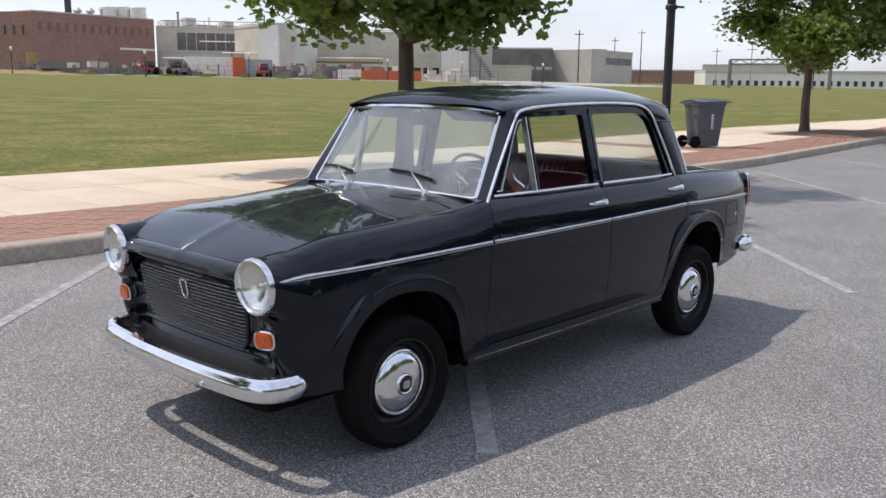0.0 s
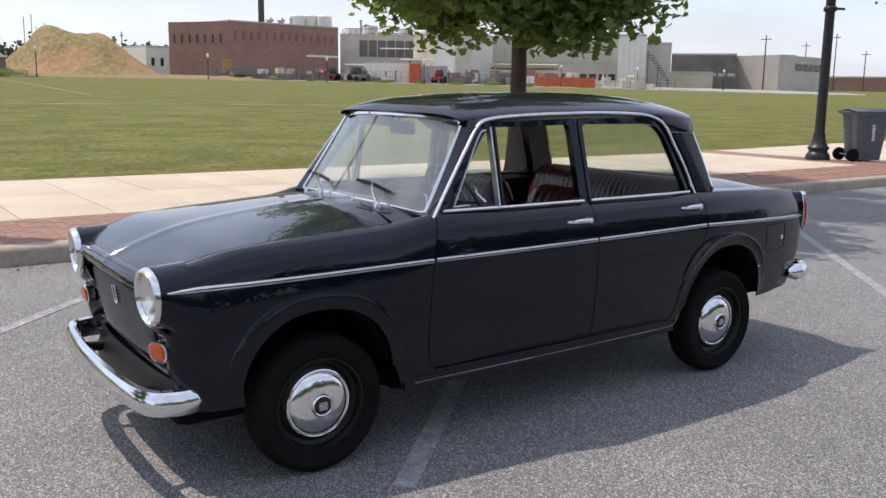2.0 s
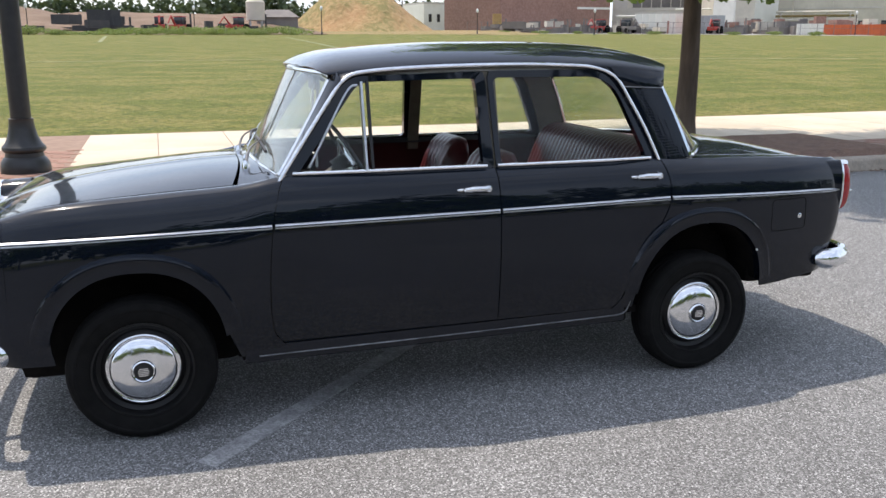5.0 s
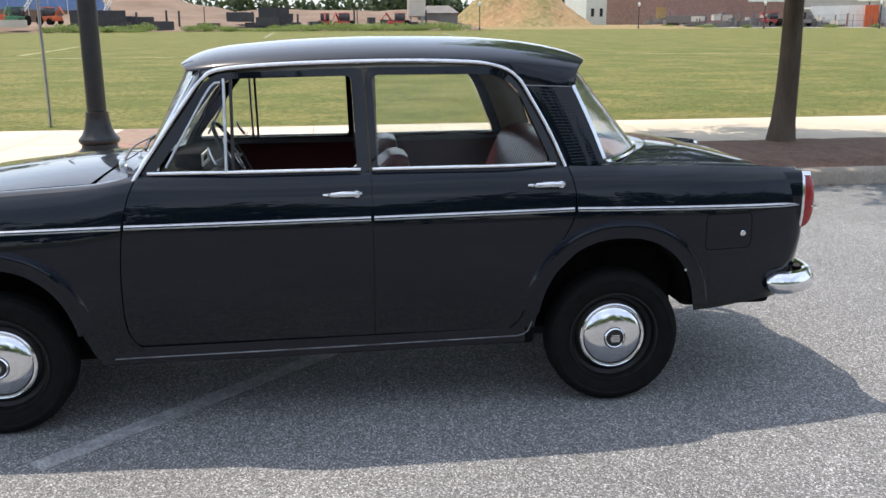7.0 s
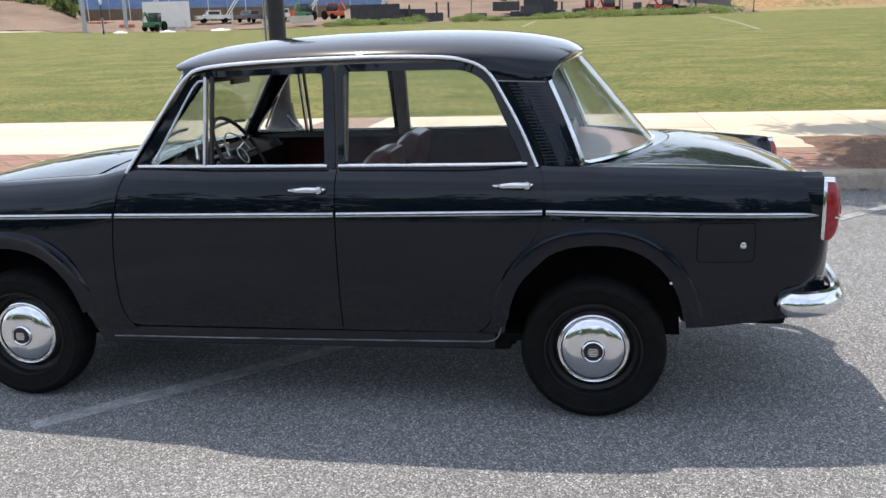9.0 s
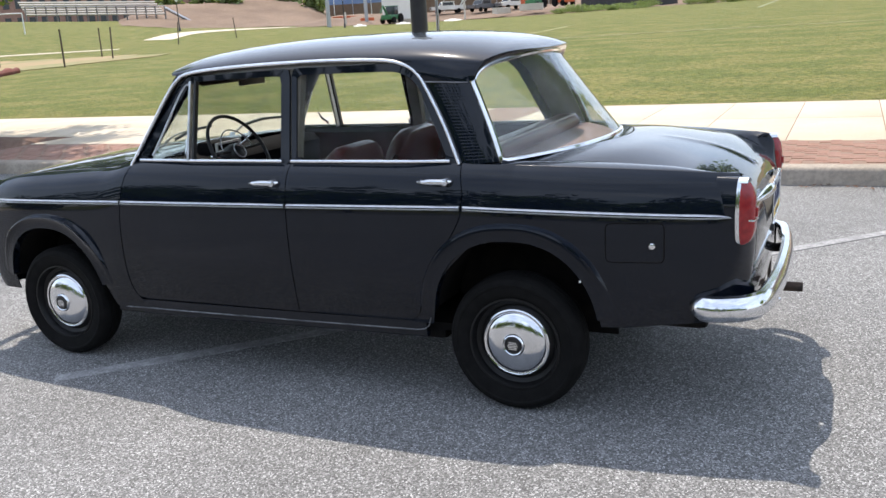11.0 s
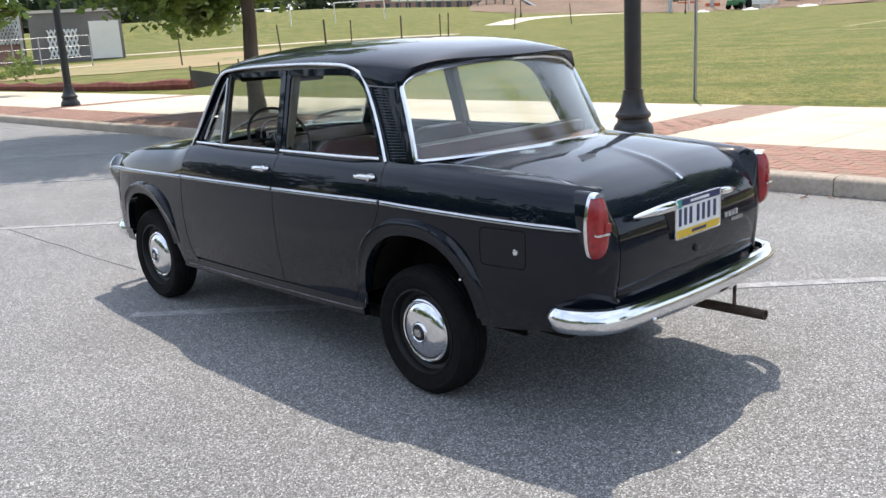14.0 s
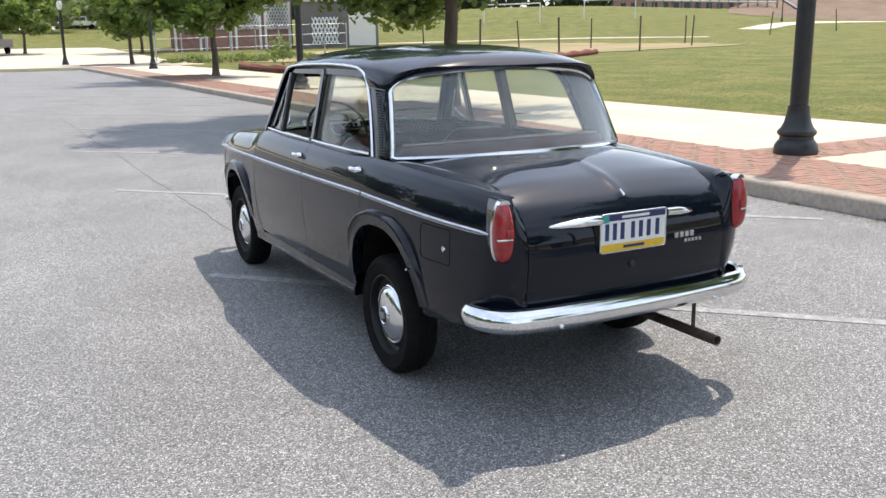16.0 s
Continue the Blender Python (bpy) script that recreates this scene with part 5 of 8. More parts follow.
# glass with bright surrounds
ws_out = [screen(x, k) for x, k in [(p.x, p.y) for p in even(rounded([Vector((-0.556, 0.0, 0)), Vector((0.556, 0.0, 0)), Vector((0.496, 1.0, 0)), Vector((-0.496, 1.0, 0))], [0.04, 0.04, 0.05, 0.05], 8), 120)]]
part("windscreen_trim", sweep(ws_out, [(-0.009, -0.006), (0.009, -0.006), (0.01, 0.002), (0.004, 0.009), (-0.006, 0.007)], (0, -1, 0.5), True), CHROME, car, "bright windscreen surround")
g = part("windscreen", sheet(lambda k, u: Vector(screen((0.553 - 0.06 * k) * u, k)) + Vector((0, 0.003, 0)), steps(0.002, 0.998, 10), steps(-1, 1, 24)), FILMED, car, "clear windscreen glass", thick=0.004)
g.visible_shadow = False
rw_out = [back_pt(x, k) for x, k in [(p.x, p.y) for p in even(rounded([Vector((-0.597, 0.0, 0)), Vector((0.597, 0.0, 0)), Vector((0.535, 0.985, 0)), Vector((-0.535, 0.985, 0))], [0.012, 0.012, 0.15, 0.15], 10), 160)]]
part("rear_window_trim", sweep(rw_out, [(-0.009, -0.006), (0.009, -0.006), (0.01, 0.002), (0.004, 0.009), (-0.006, 0.007)], (0, 1, 0.5), True), CHROME, car, "bright rear window surround")
g = part("rear_window", sheet(lambda k, u: Vector(back_pt((0.595 - 0.06 * k) * u, k)) + Vector((0, -0.003, 0)), steps(0.003, 0.985, 10), steps(-1, 1, 28)), REARGLASS, car, "clear wrapped rear window", thick=0.004)
g.visible_shadow = False
part("rear_header", sheet(lambda x, v: Vector(back_pt(x, 0.975)).lerp(Vector((x * 0.98, 2.275 - 0.1 * abs(x / 0.52) ** 2.2, 1.35 - 0.035 * abs(x / 0.5) ** 3)), v), steps(-0.53, 0.53, 24), steps(0, 1, 3)), PAINT, car, thick=0.01)



def brow(i, v):
    """The roof's skin carried down to the louvred pillar at the side and to the bright surround over the rear window."""
    if i < 8:
        y = 1.925 + 0.235 * i / 8
        low = c_pillar(0.842 + 0.03 * i / 8, i / 8) + Vector((0.006, 0, 0))
        high, out = Vector((roof_half(y) - 0.0005, y, roof_edge(y) + 0.002)), Vector((0.009, 0.001, 0))
    else:
        t = (i - 8) / 24
        if t < 0.4:
            q = 0.12 + 0.88 * t / 0.4
            x, k = 0.5445 * (1 - q) ** 2 + 2 * 0.535 * q * (1 - q) + 0.385 * q * q, 0.835 * (1 - q) ** 2 + 2 * 0.985 * q * (1 - q) + 0.985 * q * q
        else:
            x, k = 0.385 * (1 - (t - 0.4) / 0.6), 0.985
        low = Vector(back_pt(x, k)) + Vector((0, 0.003, 0.003))
        high = Vector(roof(1.0, 1 - t)) + Vector((0, -0.002, 0.001))
        side = max(0.0, 1 - t / 0.25)
        out = Vector((0.007 * side, 0.009, 0.002))
    return high.lerp(low, v) + out * math.sin(math.pi * min(v * 0.85 + 0.05, 1.0))


both("roof_brow", sheet(brow, range(33), steps(0, 1, 7)), PAINT, car, thick=0.003, angle=60)
both("pillar_bead", tube([c_pillar(0.84 + 0.03 * v, v) + Vector((0.009, 0, 0)) for v in steps(0.02, 0.97, 10)], 0.0028, 6), WORNTRIM, car, "thin bright bead above the louvres")

# tail lamps
for side in (1, -1):
    tl = thing("tail_lamp", "", "")
    tl.parent = car
    tl.matrix_basis = pose(side * 0.549, 3.119, 0.785, 0, 0, -side * 10)
    ov = []
    for a in steps(0, 2 * math.pi, 44)[:-1]:
        w, hgt = math.cos(a), math.sin(a)
        ov.append((0.0425 * math.copysign(abs(w) ** 0.7, w) * (1 - 0.22 * max(0, hgt)), 0.118 * math.copysign(abs(hgt) ** 0.85, hgt)))
    def lens(u, k):
        x, z = ov[u % 43]
        f = max(0.0, math.cos(k * math.pi / 2)) ** 0.62
        return x * 0.95 * f, 0.024 + 0.052 * math.sin(k * math.pi / 2) ** 0.85, z * 0.975 * f
    part("lens", sheet(lens, range(44), steps(0, 1, 9)), REDLENS, tl, "tall red tail lamp lens", angle=60)
    part("bezel", hoop([(x * 1.05, 0.016, z * 1.025) for x, z in ov], [(x * 0.94, 0.024, z * 0.968) for x, z in ov], (0, 0.006, 0)), CHROME, tl, "chrome tail lamp rim")
    part("housing", prism([(x * 1.07, -0.14, z * 1.035) for x, z in ov], (0, 0.158, 0)), PAINT, tl)
    cap = [(x, z) for x, z in ov if z > 0.1]
    part("cap", prism([(x * 1.03, 0.02, z * 1.025) for x, z in cap], (0, 0.032, 0)), CHROME, tl, "chrome cap over the lens")
    part("divider", block(-0.03 + 0.008 * side, 0.026 + 0.008 * side, 0.06, 0.079, -0.024, -0.017, 0.002), CHROME, tl)
    part("reflector", block(-side * 0.012 - 0.014, -side * 0.012 + 0.014, 0.06, 0.081, -0.014, 0.018, 0.004), REDLENS, tl, "small square red reflector")

# number plate, its lamps, lock, script
PY, PX = 3.214, 0.042
plate = part("number_plate", prism(rounded([(PX + 0.128, PY, 0.818), (PX - 0.182, PY, 0.818), (PX - 0.182, PY, 0.668), (PX + 0.128, PY, 0.668)], 0.012), (0, 0.003, 0)), WHITE, car, "white plate with blue top and yellow foot band")
part("plate_band", block(PX - 0.178, PX + 0.124, PY + 0.003, PY + 0.0042, 0.672, 0.7), YELLOW, plate)
part("plate_band", block(PX - 0.178, PX + 0.09, PY + 0.003, PY + 0.0042, 0.79, 0.814), NAVY, plate)
part("plate_band", block(PX + 0.09, PX + 0.124, PY + 0.003, PY + 0.0044, 0.785, 0.814), TEAL, plate)
for x in [PX + k for k in (0.098, 0.062, 0.026, -0.024, -0.062, -0.1, -0.142)]:
    part("plate_bar", block(x - 0.009, x + 0.009, PY + 0.003, PY + 0.0045, 0.715, 0.78), NAVY, plate)
part("plate_bar", block(PX - 0.1, PX + 0.03, PY + 0.0042, PY + 0.0055, 0.797, 0.807), WHITE, plate)
part("plate_bar", block(PX - 0.08, PX + 0.02, PY + 0.0042, PY + 0.0055, 0.68, 0.691), NAVY, plate)
part("plate_rim", tube(rounded([(PX + 0.128, PY + 0.004, 0.818), (PX - 0.182, PY + 0.004, 0.818), (PX - 0.182, PY + 0.004, 0.668), (PX + 0.128, PY + 0.004, 0.668)], 0.012), 0.003, 6, True, (0, 1, 0)), STEEL, plate)
part("plate_lamp", taper([(0.385, 3.168, 0.785), (0.33, 3.184, 0.789), (0.25, 3.2, 0.794), (0.18, 3.208, 0.797), (0.165, 3.206, 0.797)], [0.002, 0.012, 0.019, 0.021, 0.018], 12), CHROME, car, "chrome plate lamp wing")
part("plate_lamp", taper([(-0.31, 3.176, 0.78), (-0.275, 3.19, 0.786), (-0.215, 3.201, 0.793), (-0.15, 3.206, 0.797)], [0.002, 0.012, 0.018, 0.016], 12), CHROME, car, "chrome plate lamp wing")
part("boot_lock", lathe([(0.016, 0), (0.014, 0.01), (0.008, 0.013), (0, 0.013)], 18, "y", (0.008, 3.2, 0.607)), BLACK, car)
part("boot_strip", sweep([(0, y, deck_mid(y) + 0.012) for y in (3.11, 3.12, 3.13, 3.138)] , [(-0.004, -0.004), (0.004, -0.004), (0.002, 0.003), (-0.002, 0.003)]), CHROME, car, "small chrome strip on the boot edge")
part("boot_script", joined(*[block(-0.2 - 0.026 * i - 0.018, -0.2 - 0.026 * i, 3.193, 3.207, 0.684, 0.706, 0.002) for i in range(4)], *[block(-0.25 - 0.018 * i - 0.012, -0.25 - 0.018 * i, 3.193, 3.207, 0.662, 0.676, 0.002) for i in range(5)]), DULL, car, "small metal script as plain bars")
part("exhaust_pipe", joined(lathe([(0.021, 0), (0.021, 0.45), (0.017, 0.45), (0.017, 0.38)], 18, "y", (-0.35, 2.86, 0.255)), tube([(-0.35, 3.17, 0.26), (-0.35, 3.17, 0.4)], 0.008)), RUST, car, "rusty brown exhaust pipe on a hanger")

# wipers
for px, py in ((0.34, 0.435), (-0.21, 0.455)):
    base = Vector((px, py, bonnet_z(0.3, 0.47) + 0.012))
    end = Vector(screen(px - 0.17, 0.2)) + Vector((0, -0.016, 0.01))
    wp = thing("wiper", "", "")
    wp.parent = car
    part("pivot", lathe([(0.015, -0.03), (0.015, 0.004), (0.01, 0.014), (0, 0.016)], 16, "z", tuple(base)), CHROME, wp)
    part("arm", taper(path3([base, base.lerp(end, 0.5) + Vector((0, -0.012, 0.014)), end], 8), [0.0065, 0.006, 0.0055, 0.005, 0.0045, 0.004, 0.0035, 0.0035], 6), WORNTRIM, wp, "dull metal wiper arm")
    b0, b1 = Vector(screen(px - 0.03, 0.13)) + Vector((0, -0.009, 0.008)), Vector(screen(px - 0.31, 0.2)) + Vector((0, -0.009, 0.006))
    part("blade", sweep(path3([b0, b0.lerp(b1, 0.5) + Vector((0, -0.006, 0.01)), b1], 8), [(-0.004, -0.007), (0.004, -0.007), (0.005, 0.006), (-0.005, 0.006)]), BLACK, wp, "black wiper blade")
for x in (0.1, -0.36):
    part("washer_jet", lathe([(0.01, -0.01), (0.01, 0.008), (0.006, 0.014), (0, 0.014)], 12, "z", (x, 0.455, bonnet_z(x, 0.47) + 0.002)), CHROME, car)

# interior
part("floor_pan", block(-0.6, 0.6, 0.4, 2.2, 0.28, 0.31), UNDER, car)
both("door_card", sheet(lambda u, z: (side_x(0.56 + (gap_c(z) - 0.6) * u, min(z, 0.93)) - 0.045, 0.56 + (gap_c(z) - 0.6) * u, z), steps(0, 1, 20), steps(0.34, 0.935, 10)), CARD, car, "red vinyl door lining", thick=0.012)
both("door_cap", sweep([(0.6 - 0.0 * y, y, 0.945) for y in steps(0.56, 2.12, 12)], [(-0.02, -0.012), (0.014, -0.012), (0.014, 0.01), (-0.012, 0.012)]), BLACK, car, "black door top capping")
part("dashboard", sweep([(x, 0.66, 0.9) for x in steps(-0.6, 0.6, 12)], [(0.11, -0.12), (0.12, 0.035), (0.06, 0.045), (-0.06, 0.03), (-0.09, 0.0), (-0.08, -0.16), (0.0, -0.2)]), DASH, car, "black padded dashboard")
part("instrument_pod", block(0.08, 0.29, 0.62, 0.725, 0.92, 0.998, 0.02), DASH, car, "black instrument pod on the dashboard")
part("instrument_bezel", hoop([(x, 0.727, z) for x, z in ((0.09, 0.942), (0.28, 0.942), (0.28, 0.992), (0.09, 0.992))], [(x, 0.727, z) for x, z in ((0.102, 0.954), (0.268, 0.954), (0.268, 0.981), (0.102, 0.981))], (0, 0.008, 0)), WHITE, car, "bright rectangular instrument surround")
part("instrument_panel", block(0.2, 0.48, 0.735, 0.76, 0.83, 0.915, 0.012), STEEL, car, "bright instrument panel")
part("scuttle_shelf", block(-0.58, 0.58, 0.5, 0.6, 0.9, 0.93, 0.01), DASH, car)
sw = thing("steering_wheel", "", "")
sw.parent = car
sw.matrix_basis = pose(0.29, 0.875, 0.96, -60, 0, 0)
part("rim", tube([(0.183 * math.cos(a), 0.183 * math.sin(a), 0) for a in steps(0, 2 * math.pi, 48)[:-1]], 0.0085, 8, True), BLACK, sw, "thin black steering wheel rim")
part("horn_ring", tube([(0.11 * math.cos(a), 0.11 * math.sin(a), 0.0) for a in steps(math.pi * 1.05, math.pi * 1.95, 20)], 0.0032, 6), DULL, sw, "chrome half horn ring")
part("hub", lathe([(0.05, -0.08), (0.05, -0.03), (0.042, -0.01), (0.025, 0.002), (0, 0.006)], 24, "z"), BLACK, sw)
for a in (0.0, math.pi):
    part("spoke", tube([(0.03 * math.cos(a), -0.01, -0.02), (0.18 * math.cos(a), -0.01, 0)], 0.007, 6), BLACK, sw)
part("hub_ring", tube([(0.036 * math.cos(a), 0.036 * math.sin(a), 0.004) for a in steps(0, 2 * math.pi, 28)[:-1]], 0.0032, 6, True), DULL, sw, "dull chrome hub ring")
part("column", tube([(0.29, 0.66, 0.83), (0.29, 0.83, 0.935)], 0.03, 12), BLACK, car)
part("column_stalk", tube([(0.3, 0.82, 0.94), (0.14, 0.85, 1.02)], 0.006, 6), CHROME, car)
part("column_stalk", tube([(0.32, 0.82, 0.93), (0.46, 0.84, 0.955)], 0.006, 6), CHROME, car)


def pleated(x0, x1, y, z0, z1, lean, depth, pleats):
    """A seat back with vertical pleats: a padded loaf with a round top."""
    n = pleats * 4
    section = [(0.0, 0.0), (0.0, 0.3), (0.0, 0.6), (0.02, 0.82), (0.12, 0.93), (0.32, 0.99), (0.55, 1.0), (0.78, 0.98), (0.92, 0.9), (0.97, 0.75), (0.94, 0.5), (0.9, 0.2), (0.9, 0.0)]

    def f(i, j):
        u = i / n
        d, h = section[j]
        k = min(u, 1 - u) / (0.3 if x1 - x0 < 0.8 else 0.04)
        edge = 1 - (1 - min(1, k)) ** 2.2
        ridge = 0.006 * abs(math.sin(math.pi * u * pleats)) * edge if 0 < j < 7 else 0
        z = z0 + (z1 - z0) * h * ((0.8 + 0.2 * edge) if x1 - x0 < 0.8 else (0.9 + 0.1 * edge))
        mid = 0.5 + (d - 0.5) * (0.35 + 0.65 * edge)
        return x0 + (x1 - x0) * u, y + lean * h + depth * (mid - 0.5) - ridge, z
    return sheet(f, range(n + 1), range(len(section)))


for sx in (0.31, -0.31):
    fs = thing("front_seat", "", "")
    fs.parent = car
    part("backrest", pleated(sx - 0.24, sx + 0.24, 1.34, 0.46, 0.995, 0.17, 0.14, 9), VINYL, fs, "dark red pleated vinyl backrest", angle=60)
    part("cushion", block(sx - 0.25, sx + 0.25, 0.84, 1.34, 0.38, 0.55, 0.06), VINYL, fs, "red vinyl seat cushion")
rs = thing("rear_seat", "", "")
rs.parent = car
part("backrest", pleated(-0.565, 0.565, 2.075, 0.7, 1.015, 0.13, 0.17, 30), VINYL, rs, "dark red pleated vinyl bench back with pale piping", angle=60)
part("piping", tube([(x, 2.245, 1.011) for x in steps(-0.52, 0.52, 10)], 0.005, 6), PIPING, rs, "pale edge piping")
part("cushion", block(-0.5, 0.5, 1.66, 1.96, 0.36, 0.58, 0.06), VINYL, rs)
part("parcel_shelf", sheet(lambda u, v: ((0.57 - 0.04 * v) * u, 2.2 + (2.56 - 0.26 * u * u - 2.2) * v, 0.945 + 0.02 * v), steps(-1, 1, 20), steps(0, 1, 5)), SHELF, car, "dusty pink vinyl parcel shelf below the rear window", thick=0.01)
both("c_pillar_lining", sheet(lambda k, v: c_pillar(k, v) + Vector((-0.03, 0, 0)), steps(0.02, 1, 10), steps(0.02, 0.94, 6)), PILLAR, car, "olive-grey cloth pillar lining", thick=0.008)
both("a_pillar_lining", sheet(lambda k, v: a_pillar(k, v) + Vector((-0.03, 0.012, 0)), steps(0, 1, 8), steps(0.1, 0.95, 4)), BLACK, car, thick=0.008)
part("rear_view_mirror", joined(block(-0.1, 0.1, 0.765, 0.785, 1.245, 1.31, 0.02), tube([(0, 0.77, 1.3), (0, 0.73, 1.345)], 0.005)), BLACK, car, "black oval rear view mirror")
for sx in (0.3, -0.3):
    part("sun_visor", moved(block(-0.17, 0.17, -0.008, 0.008, -0.12, 0, 0.008), pose(sx, 0.75, 1.345, 55)), BLACK, car, "black padded sun visor")

# the hand-built body is a little wider towards its far rear corner
bpy.context.view_layer.update()
for ob in car.children_recursive:
    if ob.type == "MESH" and ob.data.users == 1:
        there, back = ob.matrix_world.copy(), ob.matrix_world.inverted()
        for v in ob.data.vertices:
            p = there @ v.co
            k = min(max((p.y - 1.5) / 0.7, 0.0), 1.0)
            if k > 0:
                p.x -= 0.0155 * k * k * (3 - 2 * k) * max(0.0, (0.66 - p.x) / 0.66) + 0.024 * k * max(0.0, -p.x / 0.66) ** 2
                v.co = back @ p

# ---- paving, trees and street furniture ----
TREES = [(-6.42, 6.76), (-7.8, 25.0), (-6.35, -9.9), (-6.9, -31.0), (-8.0, -58.0)]


def in_pit(x, y):
    return any(tx - 0.45 < x and abs(y - ty) < 2.3 for tx, ty in TREES)


# bark mulch beds round the trees
for tx, ty in TREES:
    rng = random.Random(int(ty * 10))
    x1 = kerb_x(ty) - 0.18
    bedm = part("mulch_bed", sheet(lambda x, y: (x, y, 0.135 + 0.06 * min(1, (x - tx + 0.45) / 0.4, (x1 - x) / 0.3 + 0.05, (ty + 2.28 - y) / 0.4, (y - ty + 2.28) / 0.4) + 0.012 * noise.noise((x * 4, y * 4, 0))),
                                    steps(tx - 0.45, x1, 26), steps(ty - 2.28, ty + 2.28, 44)), MULCH)
    tagged(bedm, "brown bark mulch bed round a street tree", "mulch bed", "tree beds", "structure")

# brick paving strip in a herringbone bond
BW, BL = 0.1, 0.2
brick_mesh = {}
for turn in (0, 1):
    w, l = (BW, BL) if turn == 0 else (BL, BW)
    brick_mesh[turn] = mesh_of("brick", block(-w / 2 + 0.002, w / 2 - 0.002, -l / 2 + 0.002, l / 2 - 0.002, -0.03, 0.0, 0.003), BRICK, False)
paving = thing("brick_paving", "red clay brick paving strip laid in herringbone", "brick paving", kind="structure")


def brick_here(x, y):
    k = kerb_x(y)
    if x > k - 0.17 - BL / 2 or in_pit(x, y):
        return False
    if x > k - 1.66 + BW / 2:
        return True
    return x > k - 5.62 and any(abs(y + 0.0 - ly) < 0.46 for ly in LAMPS[:3]) and not any(abs(0.09 + SLAB * i + SLAB / 2 - 0.005 - ly - 0.1) >= 0.46 and abs(y - (0.09 + SLAB * i + SLAB / 2)) < SLAB / 2 + 0.04 for ly in [min(LAMPS[:3], key=lambda q: abs(q - y))] for i in range(int((y - 0.09) // SLAB) - 1, int((y - 0.09) // SLAB) + 2))


bv, bf, single = [], [], 0
rng = random.Random(5)
bases = {t: block(-(BW if t == 0 else BL) / 2 + 0.002, (BW if t == 0 else BL) / 2 - 0.002, -(BL if t == 0 else BW) / 2 + 0.002, (BL if t == 0 else BW) / 2 - 0.002, -0.03, 0.0) for t in (0, 1)}
for j in range(-330, 420):
    for i in range(-80, -38):
        # herringbone cell: each step of BW shifts the pair
        m = (i - j) % 4
        x0, y0 = i * BW, j * BW
        if m == 0:
            cx, cy, t = x0 + BW, y0 + BW / 2, 1
        elif m == 2:
            cx, cy, t = x0 + BW / 2, y0 + BW, 0
        else:
            continue
        if not brick_here(cx, cy):
            continue
        z = 0.15 + rng.uniform(-0.002, 0.002)
        if -0.6 < cy < 2.4 and cx > -5.9 and single < 300:
            ob = new("brick", brick_mesh[t])
            ob.parent = paving
            ob.location = (cx, cy, z)
            single += 1
        else:
            v, f = bases[t]
            o = len(bv)
            bv += [(x + cx, y + cy, q + z) for x, y, q in v]
            bf += [tuple(k + o for k in q) for q in f]
me = bpy.data.meshes.new("brick_field")
me.from_pydata(bv, [], bf)
me.materials.append(BRICK)
field = new("brick_field", me)
field.parent = paving
tagged(field, "joined rest of the brick paving", kind="stuff")


# leaves and trees
def leaf(size):
    """A small five-lobed leaf, folded along its midrib."""
    pts = [(0, -0.5), (0.48, -0.2), (0.26, 0.06), (0.36, 0.32), (0, 0.56)]
    right = [(x * size, y * size, abs(x) * size * 0.35) for x, y in pts]
    left = [(-x, y, z) for x, y, z in right[1:-1]][::-1]
    return right + left, [tuple(range(5)), (4, 5, 6, 7, 0)]


